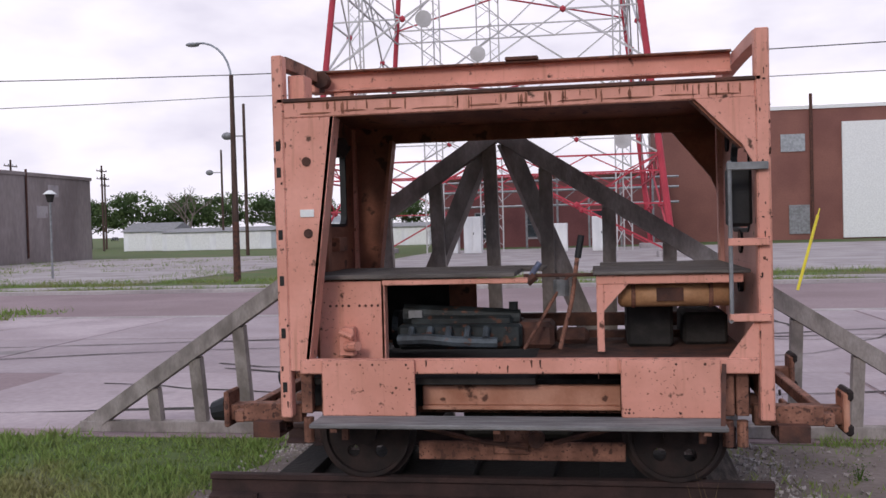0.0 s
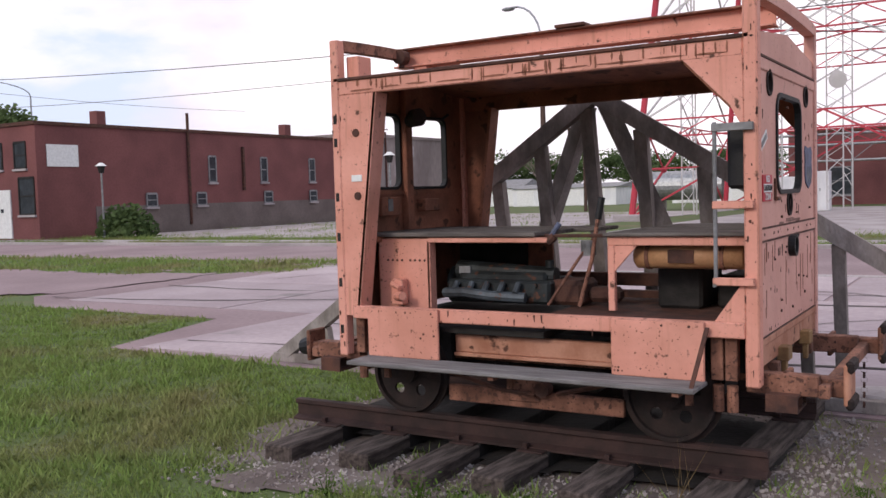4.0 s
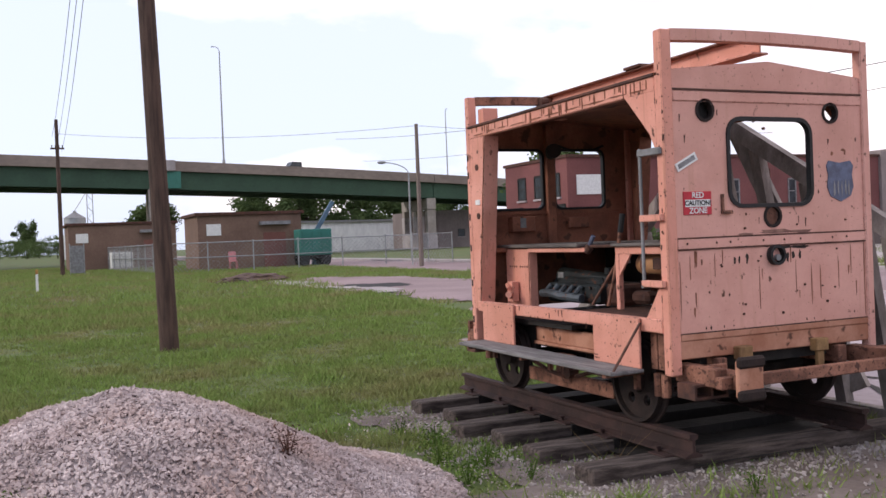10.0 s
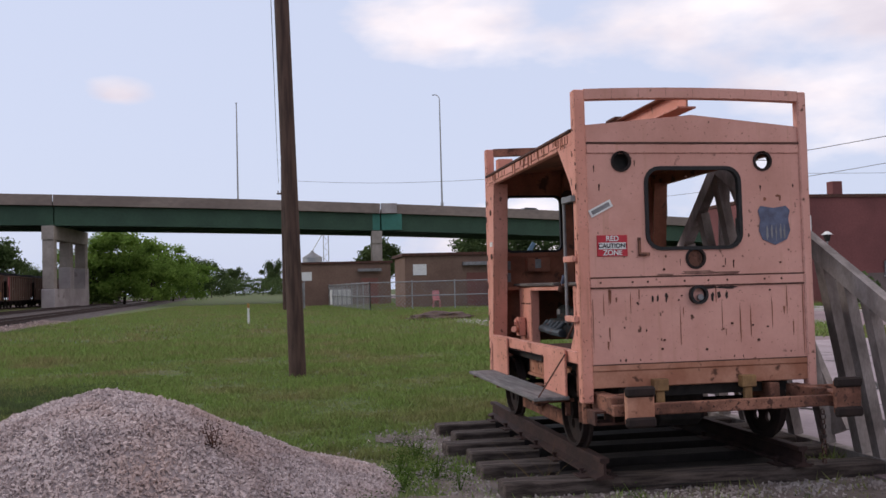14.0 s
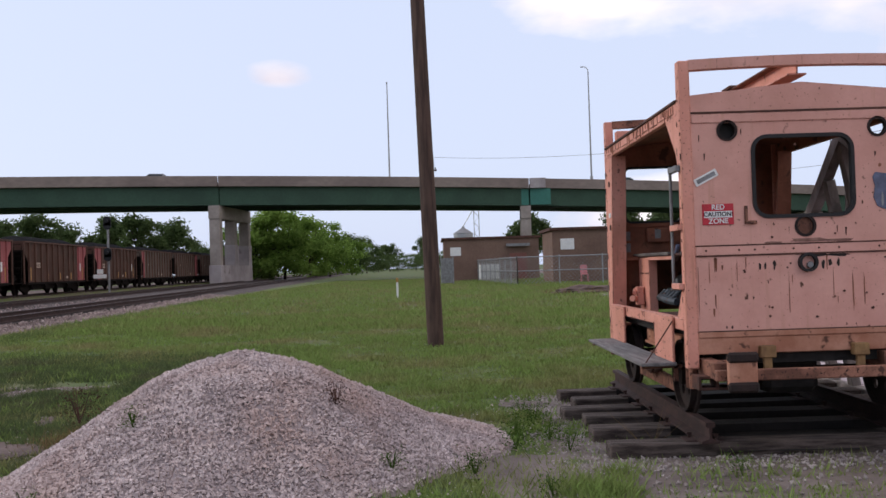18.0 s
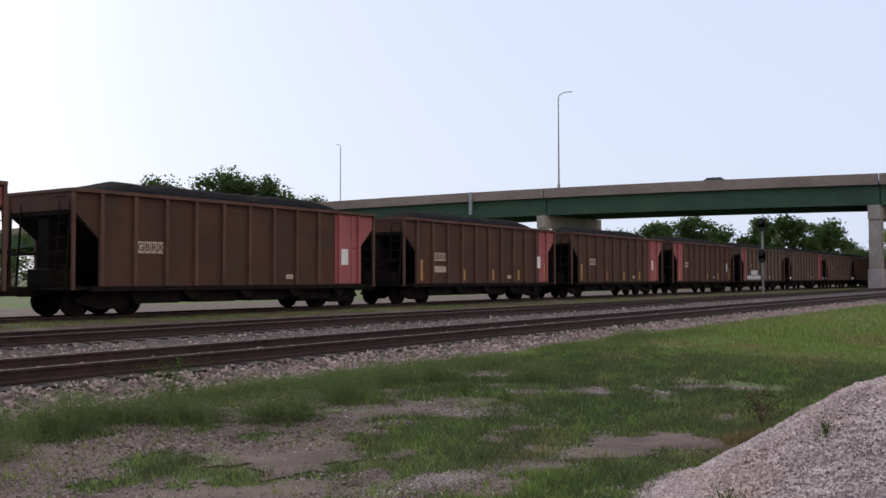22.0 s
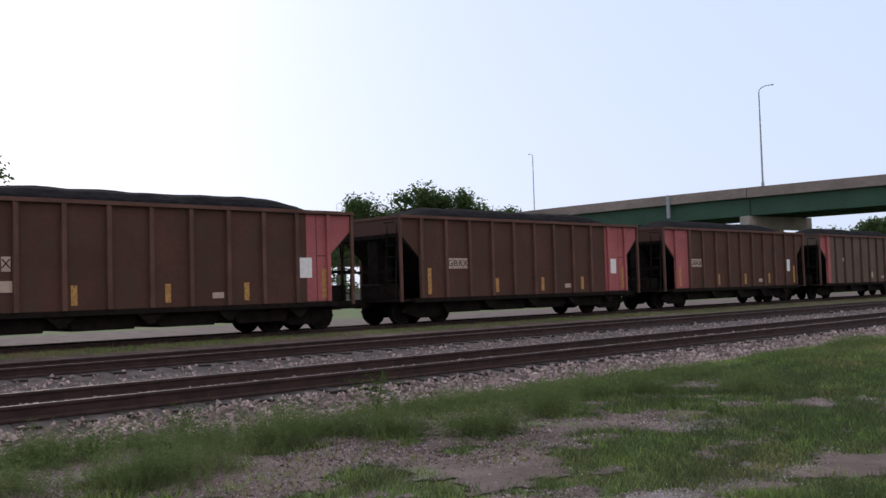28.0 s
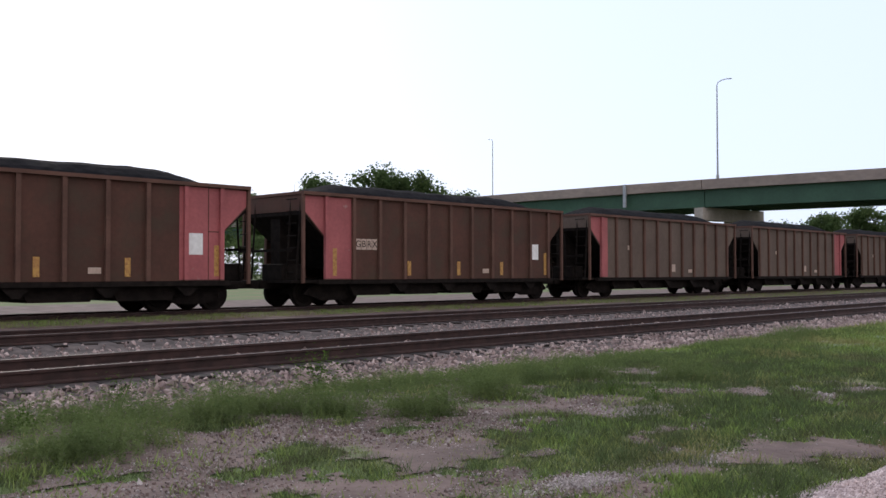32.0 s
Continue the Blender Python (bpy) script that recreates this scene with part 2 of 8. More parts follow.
M["white"] = mat("white_plate", (0.78, 0.78, 0.76), (0.68, 0.68, 0.66), 9, 60, 0.5, bump=0.05, grain=0.08)
M["red"] = mat("red_sign", (0.60, 0.035, 0.055), (0.5, 0.03, 0.045), 9, 60, 0.5, bump=0.05)
M["bluegrey"] = mat("dull_blue_decal", (0.13, 0.155, 0.24), (0.09, 0.1, 0.15), 14, 60, 0.6)
M["yellow"] = mat("worn_yellow", (0.52, 0.30, 0.08), (0.36, 0.18, 0.06), 9, 60, 0.6, spots=RUST)
M["steel"] = mat("galvanised_steel", (0.40, 0.41, 0.42), (0.28, 0.29, 0.3), 5, 60, 0.45, metal=0.7, bump=0.05)
M["greypost"] = mat("weathered_grey_metal", (0.30, 0.30, 0.31), (0.2, 0.2, 0.2), 5, 40, 0.6, metal=0.3)
M["pole"] = mat("brown_pole_wood", (0.115, 0.07, 0.055), (0.06, 0.037, 0.03), 2, 24, 0.9, stretch=(8, 8, 0.8), bump=0.8)
M["grassground"] = mat("grass_ground", (0.085, 0.13, 0.035), (0.14, 0.12, 0.058), 0.45, 9, 0.95, cover=0.41, soft=0.09, bump=0.5)
M["blade"] = mat("grass_blades", (0.23, 0.37, 0.09), (0.35, 0.32, 0.15), 0.45, 4.5, 0.9, cover=0.43, soft=0.1, bump=0, leaf=True, spec=0.06, grain=0.5, thin=0.2)
M["turfblade"] = mat("dark_turf_blades", (0.118, 0.19, 0.07), (0.17, 0.165, 0.095), 1.1, 6, 0.9, cover=0.38, soft=0.1, bump=0, leaf=True, spec=0.06, grain=0.7, thin=0.15)
M["weed"] = mat("weed_leaves", (0.12, 0.2, 0.04), (0.08, 0.145, 0.03), 5, 20, 0.8, bump=0, leaf=True, spec=0.1)
M["gravel"] = mat("grey_gravel", (0.42, 0.35, 0.345), (0.28, 0.225, 0.22), 4, 45, 0.95, bump=0.8)
M["stone"] = mat("gravel_stones", (0.50, 0.45, 0.43), (0.30, 0.25, 0.235), 3, 40, 0.9, bump=0.3, leaf=True)
M["pilestone"] = mat("crushed_pink_grey_stone", (0.74, 0.625, 0.61), (0.56, 0.46, 0.45), 2.5, 40, 0.95, bump=0.3, leaf=True, spec=0.2, grime=(0.45, 0.31, 0.26))
M["ballaststone"] = mat("ballast_stones", (0.56, 0.45, 0.415), (0.30, 0.225, 0.21), 2, 40, 0.95, bump=0.3, leaf=True, spec=0.2)
M["clod"] = mat("dirt_clods", (0.27, 0.2, 0.18), (0.15, 0.108, 0.097), 2, 40, 0.95, bump=0.3, leaf=True, spec=0.1)
M["wheelrust"] = mat("dark_wheel_rust", (0.034, 0.02, 0.017), (0.018, 0.012, 0.011), 8, 60, 0.85, bump=0.3)
M["boomblue"] = mat("faded_blue_boom_paint", (0.10, 0.19, 0.26), (0.08, 0.14, 0.2), 3, 30, 0.5, bump=0.05)
M["ballast"] = mat("rail_ballast", (0.115, 0.09, 0.083), (0.05, 0.038, 0.035), 5, 26, 0.95, bump=1.0)
M["dirt"] = mat("gravelly_dirt", (0.17, 0.122, 0.108), (0.09, 0.062, 0.055), 1.6, 14, 0.95, spots=(0.1, 0.115, 0.05), spot_cover=0.34, spot_scale=1.2, bump=0.9)
M["yard"] = mat("packed_gravel", (0.22, 0.18, 0.163), (0.125, 0.098, 0.088), 1.5, 22, 0.95, spots=(0.075, 0.09, 0.035), spot_cover=0.33, spot_scale=1.6, bump=1.0)
M["concrete"] = mat("worn_concrete", (0.45, 0.405, 0.40), (0.33, 0.29, 0.29), 0.5, 12, 0.9, bump=0.4, spots=(0.24, 0.2, 0.2), spot_cover=0.33, spot_scale=0.6)
M["asphalt"] = mat("reddish_road", (0.325, 0.24, 0.248), (0.25, 0.18, 0.187), 0.3, 14, 0.9, bump=0.5)
M["deckcon"] = mat("stained_parapet_concrete", (0.29, 0.235, 0.205), (0.22, 0.175, 0.155), 0.15, 1.2, 0.9, stretch=(1, 1, 2), bump=0.1)
M["pier"] = mat("pier_concrete", (0.40, 0.35, 0.31), (0.30, 0.26, 0.23), 0.4, 3, 0.9)
M["green"] = mat("green_girder_paint", (0.037, 0.088, 0.054), (0.028, 0.067, 0.042), 0.3, 3, 0.6, bump=0.05)
M["teal"] = mat("teal_girder_paint", (0.05, 0.21, 0.17), (0.04, 0.17, 0.13), 0.3, 3, 0.6, bump=0.05)
M["brick"] = mat("red_brick", (0.225, 0.085, 0.08), (0.165, 0.062, 0.06), 0.4, 9, 0.9, bump=0.4)
M["brickbase"] = mat("grey_brick_plinth", (0.19, 0.15, 0.14), (0.14, 0.11, 0.1), 0.5, 9, 0.9)
M["brownbrick"] = mat("brown_brick", (0.26, 0.115, 0.09), (0.2, 0.085, 0.07), 0.3, 9, 0.9)
M["greywall"] = mat("grey_render_wall", (0.31, 0.262, 0.25), (0.2, 0.162, 0.155), 0.25, 4, 0.95, stretch=(1, 1, 0.4))
M["shed"] = mat("brown_shed_block", (0.22, 0.14, 0.105), (0.17, 0.105, 0.08), 0.5, 6, 0.9)
M["glass"] = mat("dark_window_glass", (0.06, 0.07, 0.08), (0.04, 0.045, 0.05), 2, 30, 0.12, bump=0.02)
M["towerred"] = mat("red_tower_paint", (0.52, 0.05, 0.075), (0.42, 0.04, 0.06), 1, 20, 0.6, bump=0.05)
M["towerwhite"] = mat("white_tower_paint", (0.62, 0.60, 0.60), (0.5, 0.48, 0.47), 1, 20, 0.6, bump=0.05)
M["car_brown"] = mat("hopper_brown", (0.094, 0.039, 0.026), (0.066, 0.029, 0.019), 0.6, 10, 0.8, streak=(0.045, 0.025, 0.018), bump=0.1, grime=(0.05, 0.038, 0.024))
M["car_rib"] = mat("lighter_hopper_ribs", (0.13, 0.066, 0.048), (0.09, 0.046, 0.033), 1.2, 14, 0.85, bump=0.1)
# near-black gravel: the shadow under the motor car put into the colour
M["undershade"] = mat("under_car_shade_gravel", (0.022, 0.018, 0.016), (0.012, 0.01, 0.009), 3, 26, 0.9, bump=0.8)
M["car_grey"] = mat("hopper_greybrown", (0.135, 0.098, 0.076), (0.10, 0.073, 0.057), 0.6, 10, 0.8, streak=(0.07, 0.045, 0.036), bump=0.1)
M["car_red"] = mat("hopper_red_end", (0.40, 0.115, 0.118), (0.30, 0.085, 0.088), 0.8, 9, 0.7, spots=(0.33, 0.25, 0.23), spot_cover=0.31, spot_scale=1.3)
M["coal"] = mat("coal_load", (0.018, 0.017, 0.019), (0.008, 0.008, 0.009), 5, 18, 1.0, bump=1.0, spec=0.05)
# black underframe; also stands in for the shade on the sloping end sheets
M["chassis"] = mat("car_underframe_and_end_shade", (0.018, 0.014, 0.012), (0.01, 0.008, 0.007), 5, 30, 0.95, spec=0.1)
M["leafA"] = mat("tree_leaves", (0.15, 0.21, 0.08), (0.09, 0.14, 0.055), 0.4, 4, 0.8, bump=0, leaf=True, spec=0.15)
M["leafB"] = mat("bright_tree_leaves", (0.29, 0.44, 0.10), (0.17, 0.28, 0.06), 0.3, 4, 0.8, bump=0, leaf=True, spec=0.1, thin=0.5)
M["bark"] = mat("bark", (0.07, 0.05, 0.04), (0.04, 0.03, 0.025), 3, 20, 0.95, bump=0.6)
M["lampgrey"] = mat("lamp_pole_grey", (0.36, 0.37, 0.39), (0.3, 0.31, 0.32), 2, 30, 0.5, metal=0.4, bump=0.02)
M["slab"] = mat("concrete_slab", (0.51, 0.425, 0.44), (0.39, 0.315, 0.33), 0.6, 12, 0.9, bump=0.4, rnd=0.35, spots=(0.22, 0.19, 0.19), spot_cover=0.34, spot_scale=0.5)
M["carpaint"] = mat("dark_car_paint", (0.03, 0.033, 0.04), (0.025, 0.028, 0.033), 2, 40, 0.25, bump=0)
M["silverpaint"] = mat("silver_car_paint", (0.35, 0.35, 0.36), (0.3, 0.3, 0.31), 2, 40, 0.3, metal=0.5, bump=0)
M["tank"] = mat("tank_tan_paint", (0.58, 0.33, 0.17), (0.42, 0.22, 0.11), 6, 60, 0.55, spots=RUST, spot_cover=0.36, spot_scale=10)
M["finegreen"] = mat("pale_fine_weeds", (0.22, 0.285, 0.105), (0.16, 0.22, 0.08), 1.5, 20, 0.85, bump=0, leaf=True)
M["straw"] = mat("dry_straw", (0.30, 0.21, 0.10), (0.2, 0.13, 0.06), 2, 20, 0.9, bump=0, leaf=True)
M["soot"] = mat("soot_stain", (0.045, 0.03, 0.026), (0.025, 0.02, 0.018), 14, 60, 0.85, bump=0.1)
M["smudge"] = mat("faint_soot_film", (0.36, 0.20, 0.155), (0.2, 0.10, 0.08), 9, 50, 0.8, bump=0.05)
# rusty frame paint, taken darker partly for the shade low on the car
M["beamrust"] = mat("shaded_rusty_frame_paint", (0.52, 0.26, 0.175), (0.36, 0.15, 0.09), 5, 50, 0.75, spots=RUST, spot_cover=0.37, spot_scale=9, grain=0.2)
M["mustard"] = mat("dirty_mustard_paint", (0.34, 0.20, 0.085), (0.2, 0.11, 0.05), 9, 60, 0.7, spots=RUST)
M["weeddark"] = mat("dull_weed_leaves", (0.085, 0.14, 0.038), (0.06, 0.105, 0.03), 2, 20, 0.85, bump=0, leaf=True)
M["cable"] = mat("cable_grey", (0.13, 0.13, 0.14), (0.1, 0.1, 0.1), 2, 30, 0.6, bump=0)
M["sunyellow"] = mat("bright_yellow_plastic", (0.75, 0.62, 0.04), (0.65, 0.52, 0.03), 3, 30, 0.4, bump=0)
M["tealbox"] = mat("teal_container_paint", (0.03, 0.19, 0.16), (0.025, 0.15, 0.12), 0.8, 9, 0.6)
M["metalroof"] = mat("white_metal_siding", (0.80, 0.80, 0.80), (0.68, 0.68, 0.69), 0.5, 8, 0.5, stretch=(3, 3, 1), grain=0.1)


# ---------------- mesh helpers ----------------
def box(bm, x0, y0, z0, x1, y1, z1, bevel=0.0):
    m = Matrix.Translation(((x0 + x1) / 2, (y0 + y1) / 2, (z0 + z1) / 2)) @ Matrix.Diagonal((abs(x1 - x0), abs(y1 - y0), abs(z1 - z0), 1))
    r = bmesh.ops.create_cube(bm, size=1.0, matrix=m)
    if bevel:
        es = list({e for v in r["verts"] for e in v.link_edges})
        bmesh.ops.bevel(bm, geom=es, offset=bevel, segments=1, affect="EDGES")
    return bm


def prism(bm, pts, axis, a, b):
    """A polygon of two coordinates pushed along an axis from a to b."""
    def at(p, q):
        return {"x": (q, p[0], p[1]), "y": (p[0], q, p[1]), "z": (p[0], p[1], q)}[axis]
    lo = [bm.verts.new(at(p, a)) for p in pts]
    hi = [bm.verts.new(at(p, b)) for p in pts]
    faces = [bm.faces.new(lo), bm.faces.new(hi)]
    for i in range(len(pts)):
        j = (i + 1) % len(pts)
        faces.append(bm.faces.new((lo[i], lo[j], hi[j], hi[i])))
    bmesh.ops.recalc_face_normals(bm, faces=faces)
    return bm


def rod(bm, a, b, r, n=8, r2=None):
    a, b = Vector(a), Vector(b)
    d = b - a
    m = Matrix.Translation((a + b) / 2) @ d.to_track_quat("Z", "Y").to_matrix().to_4x4()
    bmesh.ops.create_cone(bm, cap_ends=True, segments=n, radius1=r, radius2=r if r2 is None else r2, depth=d.length, matrix=m)
    return bm


def beam(bm, a, b, w, h, up=(0, 0, 1)):
    """A square timber from a to b: w across, h along up."""
    a, b = Vector(a), Vector(b)
    d = (b - a).normalized()
    s = d.cross(Vector(up)).normalized()
    u = s.cross(d).normalized()
    vs = [[bm.verts.new(p + s * i * w / 2 + u * j * h / 2) for i, j in ((-1, -1), (1, -1), (1, 1), (-1, 1))] for p in (a, b)]
    fs = [bm.faces.new(vs[0]), bm.faces.new(vs[1])]
    for i in range(4):
        j = (i + 1) % 4
        fs.append(bm.faces.new((vs[0][i], vs[0][j], vs[1][j], vs[1][i])))
    bmesh.ops.recalc_face_normals(bm, faces=fs)
    return bm


def tube(bm, pts, r, n=8):
    """One closed skin along a line of points."""
    pts = [Vector(p) for p in pts]
    rings, side = [], None
    for i, p in enumerate(pts):
        d = (pts[min(i + 1, len(pts) - 1)] - pts[max(i - 1, 0)]).normalized()
        side = d.orthogonal().normalized() if side is None else (side - d * side.dot(d)).normalized()
        up = d.cross(side)
        rings.append([bm.verts.new(p + (side * math.cos(2 * math.pi * k / n) + up * math.sin(2 * math.pi * k / n)) * r) for k in range(n)])
    fs = [bm.faces.new(rings[0]), bm.faces.new(rings[-1])]
    for a, b in zip(rings, rings[1:]):
        for k in range(n):
            fs.append(bm.faces.new((a[k], a[(k + 1) % n], b[(k + 1) % n], b[k])))
    bmesh.ops.recalc_face_normals(bm, faces=fs)
    return bm


def link(name, bm, material, parent=None, smooth=False):
    me = bpy.data.meshes.new(name)
    bm.to_mesh(me)
    bm.free()
    me.materials.append(material)
    if smooth:
        for p in me.polygons:
            p.use_smooth = True
    ob = new(name, me)
    ob.parent = parent
    return ob


def part(name, bm, material, parent, label="", smooth=False):
    ob = link(name, bm, material, parent, smooth)
    if label:
        tagged(ob, label)
    return ob


def thing(name, x, y, z, label, category, group="", rz=0.0):
    ob = new(name)
    ob.empty_display_size = 0.2
    ob.matrix_basis = pose(x, y, z, 0, 0, rz)
    return tagged(ob, label, category, group)


def struct(name, bm, material, label, category=""):
    return tagged(link(name, bm, material), label, category or name.replace("_", " "), "", "structure")


def raw(name, verts, faces, material, parent=None):
    me = bpy.data.meshes.new(name)
    me.from_pydata(verts, [], faces)
    me.materials.append(material)
    ob = new(name, me)
    ob.parent = parent
    return ob


B = bmesh.new


# ---------------- the lie of the land ----------------
SLOPE = 0.058


def track_y(base, x):
    """y of a line that runs with the railway, which is base at x = 4."""
    return base - SLOPE * (4 - x)


def ground_z(x, y):
    """Height of the ground: lower by the display track, a little higher by the railway."""
    off = track_y(-11.6, x) - y
    k = min(max((off + 6.5) / 6.5, 0.0), 1.0)
    z = -0.21 + 0.10 * k * k * (3 - 2 * k)
    d = math.hypot(max(-2.1 - x, 0, x - 2.2), max(-1.5 - y, 0, y - 1.1))
    q = max(0.0, 1 - d / 0.9)
    z -= 0.012 * q * q * (3 - 2 * q)
    if 0.1 < off < 11.9:                     # under the ballast of the two near tracks
        z -= 0.26 * min(1.0, (off - 0.1) / 0.6, (11.9 - off) / 0.6)
    return z


RAIL_A, RAIL_B, RAIL_C = -14.4, -20.5, -27.8      # track centres at x = 4


# ---------------- ground ----------------
def axis_steps(near_lo, near_hi, fine):
    """Even small steps in the middle, then wider and wider ones to the horizon."""
    mid = [near_lo + fine * k for k in range(int((near_hi - near_lo) / fine) + 1)]
    out, d = [], 1.5
    v = 0.0
    while v < 1500:
        v += d
        d *= 1.25
        out.append(v)
    return [near_lo - q for q in reversed(out)] + mid + [mid[-1] + q for q in out]


gx = axis_steps(-20, 14, 0.5)
gy = axis_steps(-27, 4, 0.5)
gv = [(x, y, ground_z(x, y) + (0.02 * noise.noise((x * 0.7, y * 0.7, 0)) if abs(x) < 25 and -13 < y < 1 else 0)) for y in gy for x in gx]
nx = len(gx)
gf = [(j * nx + i, j * nx + i + 1, (j + 1) * nx + i + 1, (j + 1) * nx + i) for j in range(len(gy) - 1) for i in range(nx - 1)]
ground = tagged(raw("ground", gv, gf, M["grassground"]), "green mown grass with bare gravelly patches", "ground", "", "structure")
for p in ground.data.polygons:
    p.use_smooth = True


def sheet(name, pts, z, material, label, category, thick=0.05):
    bm = B()
    prism(bm, pts, "z", z - thick, z)
    return struct(name, bm, material, label, category)


# paved lot behind the display track, street beyond it, far pavement and parking lot
lot = sheet("pavement_lot", [(-4.2, 1.4), (-6.8, 1.5), (-7.5, 4.0), (-12, 4.1), (-13.6, 5.2), (-14.2, 8.0), (-13.6, 10.4), (-12.4, 12.6), (60, 12.6), (60, 1.5), (3.4, 1.45)], -0.2, M["asphalt"], "cracked pale concrete lot beside the street", "pavement")
random.seed(17)
for j, (y0, y1) in enumerate(((1.62, 4.9), (4.94, 8.6), (8.64, 12.4))):
    x = -6.4 if j == 0 else -12.2
    while x < 34:
        w = random.uniform(3.8, 5.2)
        bm = B()
        box(bm, x, y0, -0.21, x + w - 0.05, y1, -0.188 + random.uniform(-0.004, 0.004), 0.004)
        link("slab", bm, M["slab"], lot)
        x += w
rnd = random.Random(23)
for k in range(22):
    bm = B()
    x, y, a = rnd.uniform(-14, 10), rnd.uniform(1.8, 12), rnd.choice((0.0, 0.1, 1.4, 3.2, -0.3))
    pts = []
    for _ in range(rnd.randint(8, 22)):
        pts.append((x, y))
        a += rnd.uniform(-0.4, 0.4)
        x, y = x + 0.4 * math.cos(a), y + 0.4 * math.sin(a)
        if not (1.65 < y < 12.3 and (y > 4.1 or x > -6)):
            break
    if len(pts) > 4:
        w0 = rnd.uniform(0.012, 0.04)
        vs = []
        for (p, q), (p2, q2) in zip(pts, pts[1:]):
            d = Vector((q - q2, p2 - p)).normalized() * w0 * rnd.uniform(0.4, 1.2)
            vs.append((bm.verts.new((p + d.x, q + d.y, -0.1805)), bm.verts.new((p - d.x, q - d.y, -0.1805))))
        for u, v in zip(vs, vs[1:]):
            bm.faces.new((u[0], u[1], v[1], v[0]))
        link("crack", bm, M["crack"], lot)
for k, (x, y, a, length) in enumerate(((-12.5, 7.6, 0.05, 30), (-13.0, 5.2, 0.22, 26), (-6.2, 2.2, 0.16, 22))):
    bm = B()
    vs = []
    for i in range(int(length / 0.5)):
        w0 = max(0.006, 0.03 + 0.05 * noise.noise((i * 0.31, k * 7.1, 5)))
        yy = min(12.3, y + i * 0.5 * a + 0.5 * noise.noise((i * 0.09, k, 9)) + 0.08 * noise.noise((i * 0.6, k, 9)))
        vs.append((bm.verts.new((x + i * 0.5, yy - w0, -0.1795)), bm.verts.new((x + i * 0.5, yy + w0, -0.1795))))
    for u, v in zip(vs, vs[1:]):
        bm.faces.new((u[0], v[0], v[1], u[1]))
    link("tar_seam", bm, M["crack"], lot)
sheet("road", [(-400, 14.2), (-16.5, 14.0), (-12.6, 12.62), (400, 12.62), (400, 20.4), (-400, 20.4)], -0.2, M["asphalt"], "worn reddish street surface", "road")
for k, y in enumerate((12.5, 20.4)):
    bm = B()
    box(bm, -300 if k else -12.4, y, -0.25, 300, y + 0.16, -0.08 if k else -0.17, 0.02)
    struct("kerb", bm, M["concrete"], "weathered concrete kerb along the street", "kerb")
sheet("pavement_far", [(-300, 22.6), (300, 22.6), (300, 24.0), (-300, 24.0)], -0.17, M["concrete"], "pale concrete footway beyond the street", "pavement")
sheet("parking_lot", [(-39.5, 26.5), (-16.0, 26.5), (-14.5, 62), (-39.5, 62)], -0.18, M["concrete"], "broken pale concrete parking lot with weeds", "parking lot")
sheet("parking_lot", [(-11.5, 27.5), (60, 27.5), (60, 66), (-11.5, 66)], -0.18, M["concrete"], "pale concrete yard under the lattice tower", "parking lot")


# ---------------- railway ----------------
def rail_profile(top):
    h = 0.17
    return [(-0.07, top - h), (0.07, top - h), (0.07, top - h + 0.02), (0.012, top - h + 0.04), (0.012, top - 0.045), (0.036, top - 0.035), (0.036, top - 0.004), (-0.036, top - 0.004), (-0.036, top - 0.035), (-0.012, top - 0.045), (-0.012, top - h + 0.04), (-0.07, top - h + 0.02)]


def sweep_line(bm, base, prof, x0, x1):
    """A profile of (across, height) along the railway."""
    a = [bm.verts.new((x0, track_y(base, x0) + p[0], p[1])) for p in prof]
    b = [bm.verts.new((x1, track_y(base, x1) + p[0], p[1])) for p in prof]
    fs = [bm.faces.new(a), bm.faces.new(b)]
    for i in range(len(prof)):
        j = (i + 1) % len(prof)
        fs.append(bm.faces.new((a[i], a[j], b[j], b[i])))
    bmesh.ops.recalc_face_normals(bm, faces=fs)


